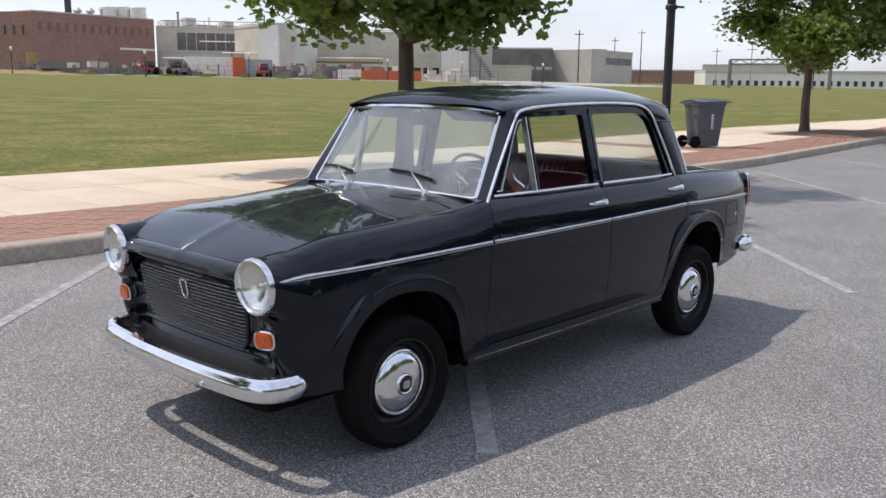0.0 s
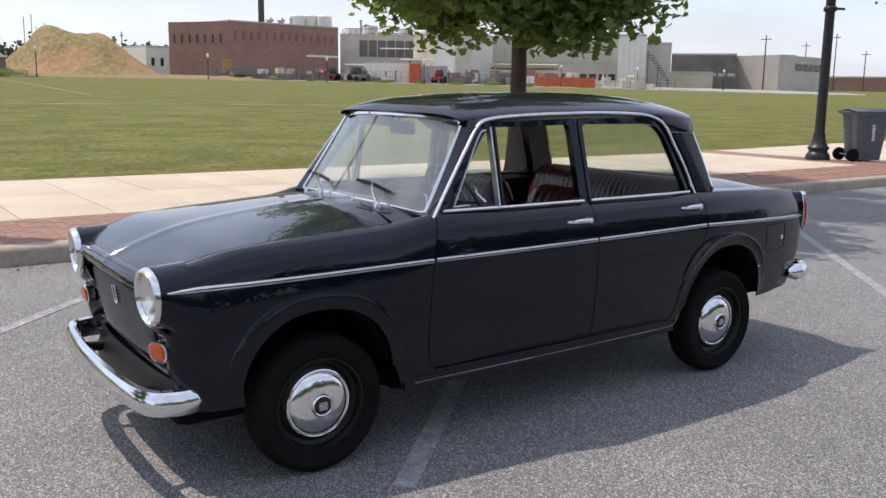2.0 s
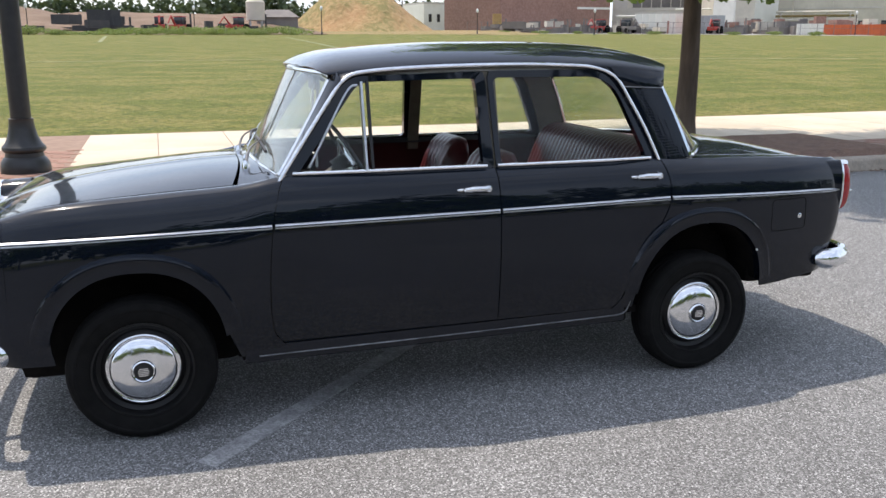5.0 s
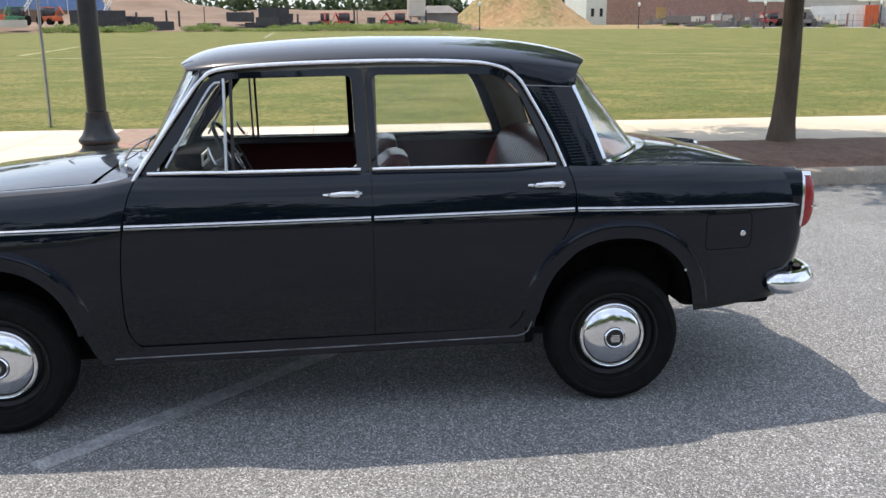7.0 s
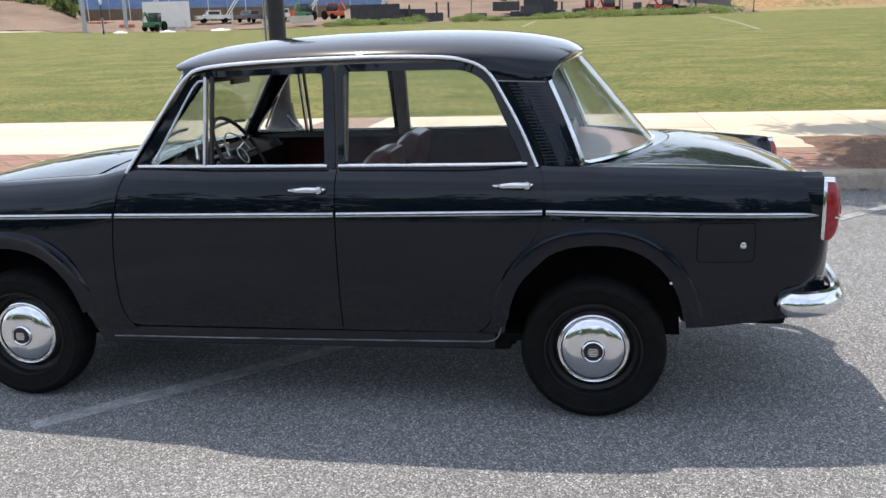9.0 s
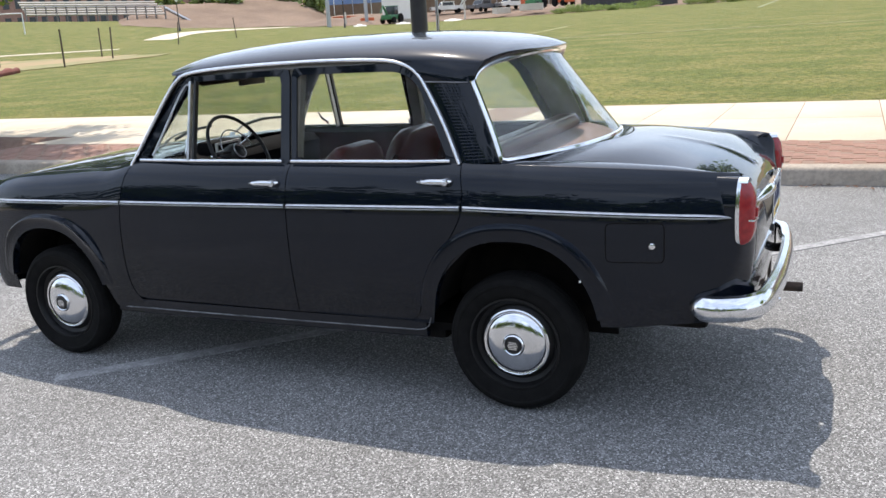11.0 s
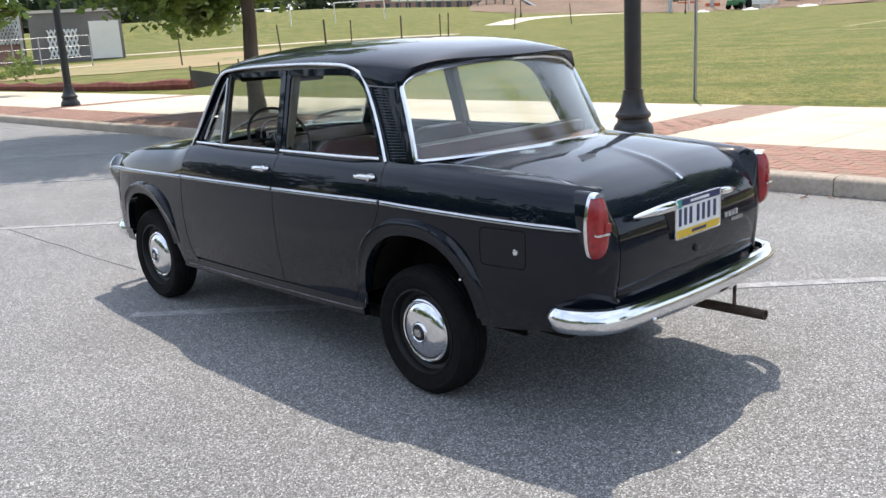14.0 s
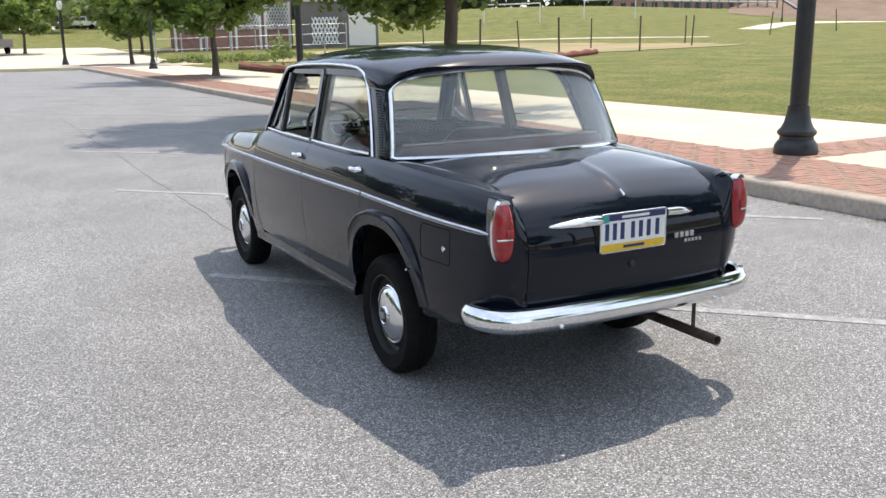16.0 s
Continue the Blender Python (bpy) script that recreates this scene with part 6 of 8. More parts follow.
def tree_parts(seed, height, radius, clear, leaves, size):
    rng = random.Random(seed)
    trunk_path = [Vector((0, 0, -0.05)), Vector((0.01, 0.0, 0.12)), Vector((0.03, 0.02, 0.9)), Vector((0.06, -0.02, 1.7)), Vector((0.02, 0.03, clear + 0.5)), Vector((0.05, 0.0, height * 0.62)), Vector((0.0, 0.04, height * 0.92))]
    wood = [taper(path3(trunk_path, 22), [0.19, 0.145] + [0.13 - 0.0055 * i for i in range(20)], 12)]
    limbs, tips = [], []
    for i in range(15):
        h = clear + (height * 0.86 - clear) * (i / 14) ** 1.1
        a = i * 2.4 + rng.uniform(-0.3, 0.3)
        out = radius * (0.62 + 0.3 * rng.random()) * math.sin(math.pi * (0.24 + 0.66 * (h - clear) / (height - clear)))
        p = Vector((0.03, 0, h * 0.97))
        d = Vector((math.cos(a), math.sin(a), 0.0))
        q = [p, p + d * out * 0.4 + Vector((0, 0, 0.25)), p + d * out * 0.75 + Vector((0, 0, 0.42)), p + d * out + Vector((0, 0, 0.55 + 0.25 * rng.random()))]
        pts = path3(q, 10)
        limbs.append(taper(pts, [0.062 - 0.0052 * k for k in range(10)], 7))
        tips += [pts[9], pts[7], pts[6], pts[5]]
        for k in (4, 6, 8):
            b = rng.uniform(0, 6.28)
            e = pts[k] + (d * 0.5 + Vector((math.cos(b), math.sin(b), rng.uniform(-0.15, 0.6)))) * rng.uniform(0.45, 0.95)
            limbs.append(taper(path3([pts[k], pts[k].lerp(e, 0.5) + Vector((0, 0, 0.06)), e], 6), [0.02, 0.017, 0.014, 0.011, 0.008, 0.005], 5))
            tips.append(e)
    lv, lf = [], []
    base_v, base_f = leaf(1.0)
    for _ in range(leaves):
        c = rng.choice(tips)
        r = abs(rng.gauss(0, 0.46))
        r = r if r < 0.9 else r * 0.5
        a, b = rng.uniform(0, 6.283), math.acos(rng.uniform(-1, 1))
        p = c + Vector((math.sin(b) * math.cos(a), math.sin(b) * math.sin(a), math.cos(b) * 0.8)) * r
        hor = math.hypot(p.x, p.y)
        if p.z < clear * 0.78 + 0.35 * max(0, 1 - hor / radius) or hor > radius * 1.08:
            continue
        s = size * rng.uniform(0.7, 1.25)
        m = Matrix.Translation(p) @ Euler((rng.gauss(0, 0.6), rng.gauss(0, 0.6), rng.uniform(0, 6.283))).to_matrix().to_4x4() @ Matrix.Scale(s, 4)
        o = len(lv)
        lv += [tuple(m @ Vector(v)) for v in base_v]
        lf += [tuple(i + o for i in f) for f in base_f]
    return joined(*wood), joined(*limbs), (lv, lf)


def soft_mesh(name, geo, mat):
    me = bpy.data.meshes.new(name)
    me.from_pydata(geo[0], [], geo[1])
    me.materials.append(mat)
    return me


tw, tlimb, tleaf = tree_parts(3, 7.4, 3.75, 1.95, 52000, 0.14)
few = tree_parts(3, 7.4, 3.75, 1.95, 9000, 0.3)[2]
tree = thing("street_tree", "broad green maple street tree in a mulch bed", "tree", "street trees", at=(TREES[0][0], TREES[0][1], 0.15), turn=20)
part("trunk", tw, BARK, tree, "grey-brown bark trunk")
part("limbs", tlimb, BARK, tree)
crown = new("crown", soft_mesh("crown", tleaf, LEAF))
crown.parent = tree
crown.location = (-0.32, -0.3, 0)
tagged(crown, "dense dark green maple leaves", kind="stuff")
for (tx, ty), turn, wide, tall in zip(TREES[1:3], (140, 250), (1.0, 1.12), (1.0, 1.12)):
    ob = copy_thing(tree, pose(tx, ty, 0.15, 0, 0, turn) @ Matrix.Diagonal((wide, wide, tall, 1)))
    if ty < 0:
        for kid in ob.children:
            if kid.name.startswith("crown"):
                kid.location = Matrix.Rotation(radians(-turn), 3, "Z") @ Vector((0.65, -0.55, -0.4))
plain = copy_thing(tree, pose(TREES[3][0], TREES[3][1], 0.15, 0, 0, 75) @ Matrix.Diagonal((1, 1, 0.92, 1)))
few_mesh = soft_mesh("crown", few, LEAF)
for ob in plain.children:
    if ob.name.startswith("crown"):
        ob.data = few_mesh
copy_thing(plain, pose(TREES[4][0], TREES[4][1], 0.15, 0, 0, 310))
# trees across the lot, which the hub caps and doors mirror
for tx, ty, turn, k in ((31, -24, 15, 1.25), (27, -13, 100, 1.1), (30, -3.5, 220, 1.3), (28, 5, 330, 1.05), (33, 13, 60, 1.35), (29, 24, 180, 1.2), (35, 36, 290, 1.4), (37, -38, 120, 1.3), (34, 50, 20, 1.4)):
    copy_thing(plain, pose(tx, ty, 0.0, 0, 0, turn) @ Matrix.Scale(k, 4))
for tx, ty, turn in ((-12.5, -80.0, 40), (-3.0, -84.0, 200)):
    copy_thing(plain, pose(tx, ty, lawn_height(tx, ty), 0, 0, turn))

# street lamps
lamp_prof = [(0.245, 0.0), (0.245, 0.05), (0.235, 0.1), (0.21, 0.14), (0.19, 0.16), (0.185, 0.2), (0.205, 0.215), (0.215, 0.235), (0.21, 0.26), (0.175, 0.3), (0.145, 0.37), (0.125, 0.46), (0.118, 0.53), (0.122, 0.545), (0.1, 0.55)]
shaft = [(0.1, 0.54), (0.098, 1.5), (0.094, 2.6), (0.092, 3.5), (0.1, 3.53), (0.12, 3.56), (0.1, 3.6), (0.085, 3.62)]


def street_lamp(at, bracket):
    lp = thing("street_lamp", "black cast iron lamp post with a flared base", "street lamp", "street lamps", at=at)
    part("base", lathe(lamp_prof, 16, "z"), IRON, lp, "flared octagonal base", angle=25)
    part("shaft", lathe(shaft, 20, "z"), IRON, lp, "fluted tapering shaft", angle=25)
    g = part("globe", lathe([(0.09, 3.62), (0.16, 3.75), (0.19, 3.9), (0.16, 4.08), (0.1, 4.2), (0.03, 4.26), (0, 4.27)], 20, "z"), WHITE, lp, "white acorn globe")
    part("finial", lathe([(0.11, 4.19), (0.05, 4.27), (0.03, 4.33), (0.015, 4.4), (0, 4.41)], 14, "z"), IRON, lp)
    if bracket:
        part("bracket", joined(lathe([(0.115, 2.98), (0.13, 3.0), (0.13, 3.06), (0.115, 3.08)], 16, "z"), tube([(0.1, 0, 3.03), (0.26, 0.1, 3.02)], 0.025)), IRON, lp, "small banner bracket")
    return lp


first = street_lamp((-6.1, -1.23, 0.15), True)
copy_thing(first, pose(kerb_x(15.5) - 2.75, 15.5, 0.15))
copy_thing(first, pose(kerb_x(-19.2) - 2.25, -19.3, 0.15, 0, 0, 90))
copy_thing(first, pose(kerb_x(-45) - 2.9, -45.7, 0.15))
copy_thing(first, pose(-4.0, -60.0, 0.17))

# bare sign post in the lawn edge
sp = thing("sign_post", "slim galvanised steel sign post in the lawn", "post", at=(-10.55, -3.02, 0.13))
part("post", joined(block(-0.03, 0.03, -0.004, 0.004, 0, 2.6), block(-0.03, -0.022, -0.025, 0.004, 0, 2.6), block(0.022, 0.03, -0.025, 0.004, 0, 2.6)), GALV, sp, smooth=False)

# wheeled bin on the brick strip
bin_ = thing("wheeled_bin", "dark grey plastic wheeled rubbish bin with closed lid", "bin", at=(-6.5, 16.1, 0.15), turn=150)


def bin_wall(u, k):
    o = rounded([Vector((-0.3, -0.36, 0)), Vector((0.3, -0.36, 0)), Vector((0.3, 0.36, 0)), Vector((-0.3, 0.36, 0))], 0.07, 4)
    p = o[u % len(o)]
    f = 0.74 + 0.26 * k
    return p.x * f, p.y * f, 0.03 + 0.95 * k


part("tub", joined(sheet(bin_wall, range(21), steps(0, 1, 6)), prism([bin_wall(i, 0) for i in range(20)], (0, 0, 0.01))), BINGREY, bin_, "tapered plastic tub", angle=50)
part("rim", hoop([(p[0] * 1.07, p[1] * 1.05, 0.93) for p in [bin_wall(i, 1) for i in range(20)]], [(p[0] * 0.97, p[1] * 0.97, 0.93) for p in [bin_wall(i, 1) for i in range(20)]], (0, 0, 0.06)), BINGREY, bin_)
part("lid", sheet(lambda u, v: (0.33 * u, 0.42 * v - 0.03, 1.0 + 0.06 * (1 - u * u) * (1 - 0.4 * v * v)), steps(-1, 1, 10), steps(-1, 1, 10)), BINGREY, bin_, "domed hinged lid", thick=0.02)
for sx in (-0.26, 0.26):
    part("wheel", lathe([(0.0, -0.03), (0.1, -0.03), (0.13, -0.025), (0.13, 0.025), (0.1, 0.03), (0.0, 0.03)], 24, "x", (sx, 0.36, 0.13)), RUBBER, bin_, "black rubber wheel")
part("axle", tube([(-0.28, 0.36, 0.13), (0.28, 0.36, 0.13)], 0.015), GALV, bin_)
part("grip", tube([(-0.25, 0.4, 0.97), (-0.25, 0.47, 0.99), (0.25, 0.47, 0.99), (0.25, 0.4, 0.97)], 0.018), BINGREY, bin_)
for i in range(6):
    for sx in (-1, 1):
        part("label_bar", block(sx * 0.287 - 0.003, sx * 0.287 + 0.003, -0.06, 0.0, 0.42 + 0.055 * i, 0.46 + 0.055 * i), WHITE, bin_)

# grass tufts along the walk
rng = random.Random(11)
tv, tf = [], []
for _ in range(45000):
    x = -9.93 - 18 * rng.random() ** 2.2
    y = rng.uniform(-34, 40)
    z = lawn_height(x, y)
    for _ in range(2):
        a, h = rng.uniform(0, 6.28), rng.uniform(0.008, 0.026)
        w, l = rng.uniform(0.004, 0.009), rng.uniform(0.01, 0.06)
        o = len(tv)
        dx, dy = rng.uniform(-0.03, 0.03), rng.uniform(-0.03, 0.03)
        tv += [(x + dx - w * math.sin(a), y + dy + w * math.cos(a), z - 0.01), (x + dx + w * math.sin(a), y + dy - w * math.cos(a), z - 0.01), (x + dx + l * math.cos(a), y + dy + l * math.sin(a), z + h)]
        tf.append((o, o + 1, o + 2))
tufts = new("grass_tufts", soft_mesh("grass_tufts", (tv, tf), BLADE))
tagged(tufts, "short uneven grass blades along the sidewalk edge", "grass", kind="stuff")

# fallen leaves in the gutter
rng = random.Random(12)
lv, lf = [], []
base_v, base_f = leaf(1.0)
for _ in range(260):
    y = rng.uniform(-1, 9) if rng.random() < 0.7 else rng.uniform(-14, 12)
    x = kerb_x(y) + 0.02 + abs(rng.gauss(0, 0.1))
    m = Matrix.Translation((x, y, 0.012)) @ Euler((rng.gauss(0, 0.2), rng.gauss(0, 0.2), rng.uniform(0, 6.28))).to_matrix().to_4x4() @ Matrix.Scale(rng.uniform(0.02, 0.045), 4)
    o = len(lv)
    lv += [tuple(m @ Vector(v)) for v in base_v]
    lf += [tuple(i + o for i in f) for f in base_f]
dead = new("fallen_leaves", soft_mesh("fallen_leaves", (lv, lf), MULCH))
tagged(dead, "dry brown leaves lying in the gutter", "leaves", kind="stuff")

# ---- the distance beyond the lawn ----
E0, E3, E7, E9, E12, E14, E16 = (3.1, -2.33), (3.78, -1.01), (3.92, 1.24), (3.82, 2.34), (3.37, 4.23), (2.79, 5.21), (2.22, 5.83)


def spot(e, bearing, d, slope=None):
    """A place d metres from e at a bearing in degrees, turned left from +y; its height on the ground, or on a sight line from eye level."""
    a = radians(bearing)
    x, y = e[0] - d * math.sin(a), e[1] + d * math.cos(a)
    return Vector((x, y, lawn_height(x, y) if slope is None else 1.44 + slope * d))


def slab_walls(a, b, depth, z0, z1):
    """Walls and flat roof over the front edge a-b, depth metres away from the lot."""
    n = (b - a).cross(Vector((0, 0, 1))).normalized()
    if n.dot(a - Vector((3, 1, 0))) < 0:
        n = -n
    c, d = b + n * depth, a + n * depth
    o = [Vector((p.x, p.y, z0)) for p in (a, b, c, d)]
    return prism(o, (0, 0, z1 - z0)), n


def far_building(name, label, a, b, depth, top, mat, windows=(), roof=0.5, group=""):
    """A building with its front from a to b. windows: (from, to, count, low, high, width share, material)."""
    a, b = a.copy(), b.copy()
    z0 = min(a.z, b.z) - 1.5
    h = thing(name, label, "building", group)
    geo, n = slab_walls(a, b, depth, z0, top)
    part("wall", geo, mat, h, smooth=False)
    lip, _ = slab_walls(a - n * 0.15, b - n * 0.15, depth + 0.3, top, top + roof)
    part("roof", lip, GREYWALL, h, smooth=False)
    run = b - a
    for f0, f1, count, low, high, share, wmat in windows:
        for i in range(count):
            p = a + run * (f0 + (f1 - f0) * (i + 0.5 - share / 2) / count) - n * 0.03
            q = a + run * (f0 + (f1 - f0) * (i + 0.5 + share / 2) / count) - n * 0.03
            o = [Vector((p.x, p.y, low)), Vector((q.x, q.y, low)), Vector((q.x, q.y, high)), Vector((p.x, p.y, high))]
            part("window", prism(o, n * 0.02 - n * 0.08), wmat, h, smooth=False)
    return h, n


# brick warehouse
A, B, C = spot(E0, 71.6, 222), spot(E0, 68.1, 212), spot(E0, 61.4, 228)
bt = 1.44 + 0.0704 * 212
bw, n = far_building("brick_warehouse", "old red brick warehouse with small upper windows", B, C, 30, bt, REDBRICK,
                     [(0.03, 0.97, 14, bt - 3.9, bt - 2.0, 0.34, OLDBRICK), (0.14, 0.22, 1, 2.6, 5.6, 1.0, DARKGLASS), (0.8, 0.93, 1, 2.8, 5.8, 1.0, GREYWALL), (0.69, 1.0, 1, bt - 7.2, bt - 6.7, 1.0, OFFWHITE)], 0.3)
geo, n = slab_walls(A, B, 25, 1.0, bt - 0.02)
part("wall", geo, REDBRICK, bw, smooth=False)
for i in range(7):
    p = A.lerp(B, 0.1 + 0.13 * i)
    part("window", block(p.x - 0.2, p.x + 0.2, p.y - 0.2, p.y + 0.2, bt - 4.8, bt - 2.8), DARKGLASS, bw, smooth=False)
ch = spot(E0, 66.1, 232)
part("chimney", lathe([(0.85, 3), (0.7, bt + 13), (0.8, bt + 13.2), (0.8, bt + 14)], 16, "z", (ch.x, ch.y, 0)), DARKSTEEL, bw, "dark steel chimney")
for az, d, w, hh in ((63.95, 250, 4.2, 4.3), (63.1, 252, 4.2, 4.6), (62.25, 250, 4.0, 4.4)):
    p = spot(E0, az, d)
    part("roof_tank", lathe([(w / 2, bt), (w / 2, bt + hh), (w / 2 - 0.3, bt + hh + 0.3), (0, bt + hh + 0.5)], 20, "z", (p.x, p.y, 0)), OFFWHITE, bw, "white roof tank")
for az in (65.6, 64.9):
    p = spot(E0, az, 236)
    part("roof_vent", lathe([(0.5, bt - 1), (0.5, bt + 1.6), (1.0, bt + 1.9), (1.0, bt + 2.3), (0.2, bt + 3.0), (0, bt + 3.0)], 12, "z", (p.x, p.y, 0)), GALV, bw, "bright roof vent")
for f0, f1, z0, z1, mat in ((0.775, 0.925, 2.4, 4.9, REDPAINT), (0.765, 0.935, 4.9, 6.3, GREYWALL)):
    p, q = B.lerp(C, f0), B.lerp(C, f1)
    o = (C - B).cross(Vector((0, 0, 1))).normalized()
    o = o if o.dot(B) < 0 else -o
    p, q = p - o * 0.6, q - o * 0.6
    part("loading_door", prism([(p.x, p.y, z0), (q.x, q.y, z0), (q.x, q.y, z1), (p.x, p.y, z1)], o * 0.3), mat, bw, smooth=False)

# industrial works
far_building("works_hall", "weathered grey industrial hall with dark upper openings", spot(E0, 61.3, 246), spot(E0, 56.6, 246), 25, 1.44 + 0.058 * 246, BEIGE,
             [(0.25, 0.98, 6, 10.2, 14.6, 0.9, DARKWALL), (0.0, 0.5, 1, 7.8, 8.4, 1, GREYWALL), (0.02, 0.2, 1, 9.0, 12.0, 0.9, GREYWALL)])
far_building("works_annex", "low grey annex with pipes in front of the hall", spot(E0, 61.2, 232), spot(E0, 54.8, 232), 8, 1.44 + 0.033 * 232, GREYWALL, [(0.05, 0.9, 5, 6.0, 7.2, 0.6, DARKWALL)])
far_building("white_block", "plain off-white windowless industrial block", spot(E0, 56.7, 236), spot(E0, 54.1, 216), 5, 1.44 + 0.0640 * 216, BEIGE)
far_building("white_block", "plain off-white windowless industrial block", spot(E0, 54.1, 215.5), spot(E0, 51.7, 236), 5, 1.44 + 0.0640 * 216 - 0.1, OFFWHITE, [(0.5, 0.62, 1, 3.5, 6, 1, GREYWALL)])
far_building("grey_works", "large grey-beige works building with a strip of windows", spot(E0, 51.9, 244), spot(E0, 43.8, 244), 25, 1.44 + 0.0565 * 244, BEIGE,
             [(0.33, 0.98, 9, 4.8, 6.4, 0.72, DARKGLASS), (0.0, 1.0, 5, 9.2, 9.6, 1, GREYWALL)])
far_building("white_tower", "tall white clad stair tower", spot(E0, 43.9, 222), spot(E0, 42.2, 222), 8, 1.44 + 0.0605 * 222, OFFWHITE, [(0.1, 0.9, 4, 3, 14, 0.04, GREYWALL)])
far_building("stair_block", "grey block with an outside steel stair", spot(E0, 42.2, 226), spot(E0, 40.7, 226), 10, 1.44 + 0.052 * 226, GREYWALL)
stair_a, stair_b = spot(E0, 42.1, 221), spot(E0, 40.8, 221)
st = thing("outside_stair", "dark steel outside stair on a works block", "stair")
for i in range(12):
    p = stair_a.lerp(stair_b, i / 12)
    q = stair_a.lerp(stair_b, (i + 1) / 12)
    z = 10.5 - 0.58 * i
    part("tread", prism([(p.x, p.y, z), (q.x, q.y, z), (q.x + 0.3, q.y + 1.2, z), (p.x + 0.3, p.y + 1.2, z)], (0, 0, -0.3)), DARKWALL, st, smooth=False)
for f in (0.02, 0.5, 0.98):
    p = stair_a.lerp(stair_b, f)
    part("post", block(p.x - 0.12, p.x + 0.12, p.y - 0.12, p.y + 0.12, 1.5, 11.5 - 6.6 * f), DARKWALL, st)
far_building("dark_shed", "dark weathered shed with a shallow roof", spot(E0, 40.7, 268), spot(E0, 36.9, 268), 25, 1.44 + 0.041 * 268, DARKWALL, [(0.0, 1.0, 7, 6.6, 7.4, 0.8, GREYWALL)])
far_building("low_shed", "low grey shed in front of the dark shed", spot(E0, 40.9, 250), spot(E0, 38.2, 250), 10, 1.44 + 0.022 * 250, BEIGE)
far_building("grey_hall", "plain grey concrete hall with a high window band", spot(E0, 37.2, 290), spot(E0, 34.5, 268), 5, 1.44 + 0.0398 * 268, GREYWALL)
far_building("grey_hall", "plain grey concrete hall with a high window band", spot(E0, 34.5, 267.5), spot(E0, 32.0, 292), 30, 1.44 + 0.0398 * 268 - 0.1, GREYWALL, [(0.03, 0.97, 8, 8.4, 10.4, 0.86, DARKGLASS)])
far_building("long_shed", "long low white shed with a row of windows", spot(E0, 27.6, 300), spot(E0, 12.0, 330), 18, 1.44 + 0.0165 * 300, OFFWHITE, [(0.02, 0.98, 34, 2.6, 4.2, 0.45, DARKGLASS)], 1.0)
far_building("rust_shed", "low rust-coloured shed behind the tracks", spot(E0, 32.0, 330), spot(E0, 27.5, 330), 20, 1.44 + 0.0185 * 330, REDBRICK)
far_building("far_shed", "far grey flat shed", spot(E0, 27.8, 420), spot(E0, 21.0, 420), 20, 1.44 + 0.0245 * 420, GREYWALL)
far_building("white_house", "small white house with dark windows", spot(E3, 73.3, 262), spot(E3, 71.0, 268), 14, 1.44 + 0.041 * 262, OFFWHITE, [(0.05, 0.95, 4, 7.2, 9.4, 0.35, DARKGLASS)])

# roof clutter and pipe bridges of the works
clutter = thing("rooftop_plant", "pale ducts and tanks on the works roofs", "roof plant")
rng = random.Random(21)
for az, d, z, w, hh in ((60.6, 250, 15.6, 4, 2.2), (59.4, 252, 15.6, 3, 3.2), (58.6, 252, 15.6, 6, 1.4), (57.2, 250, 15.6, 3, 2.4), (55.6, 240, 15.2, 5, 1.6), (52.6, 244, 15.0, 5, 1.2), (49.5, 250, 15.4, 6, 1.6), (46.5, 250, 15.4, 4, 2.2)):
    p = spot(E0, az, d)
    part("duct", block(p.x - w / 2, p.x + w / 2, p.y - w / 2, p.y + w / 2, z - 0.6, z + hh, 0.3), rng.choice((OFFWHITE, GREYWALL, BEIGE)), clutter)
for z in (6.4, 7.3, 8.2):
    part("pipe", tube([spot(E0, 51.8, 231, 0) + Vector((0, 0, z - 1.44)), spot(E0, 47.6, 231, 0) + Vector((0, 0, z - 1.44))], 0.28), (BEIGE, DRYGRASS, BEIGE)[int(z) % 3], clutter)
for az in (51.5, 50.2, 49.0, 47.8):
    p = spot(E0, az, 231)
    part("trestle", block(p.x - 0.25, p.x + 0.25, p.y - 0.25, p.y + 0.25, 2, 8.4), GREYWALL, clutter)


# pipe runs, stacks and roof rails of the works
pipes = thing("works_pipework", "pale and rusty pipe runs on the works walls", "pipework")
for az0, az1, d, z, r, mat in ((61.0, 57.0, 229, 7.6, 0.22, OFFWHITE), (60.4, 56.4, 228, 6.3, 0.16, BEIGE), (57.5, 54.6, 226, 9.0, 0.2, OFFWHITE), (58.8, 56.2, 244, 12.4, 0.16, OFFWHITE), (61.2, 57.0, 245, 9.6, 0.25, OFFWHITE),
                              (51.6, 46.4, 229, 5.2, 0.18, RUST), (51.0, 48.4, 228, 4.4, 0.22, BEIGE), (61.0, 52.2, 246, 17.6, 0.09, DARKWALL), (59.5, 51.9, 248, 16.6, 0.08, DARKWALL), (53.8, 44.2, 250, 16.4, 0.08, DARKWALL)):
    a, b = spot(E0, az0, d, 0), spot(E0, az1, d, 0)
    part("pipe", tube([(a.x, a.y, z), (b.x, b.y, z)], r, 8), mat, pipes)
for i in range(26):
    az, d = 61.0 - 0.36 * i, 246 + (i % 3)
    p = spot(E0, az, d)
    part("stanchion", tube([(p.x, p.y, 14.6), (p.x, p.y, 16.6 + (i % 4) * 0.35)], 0.07, 6), DARKWALL, pipes)
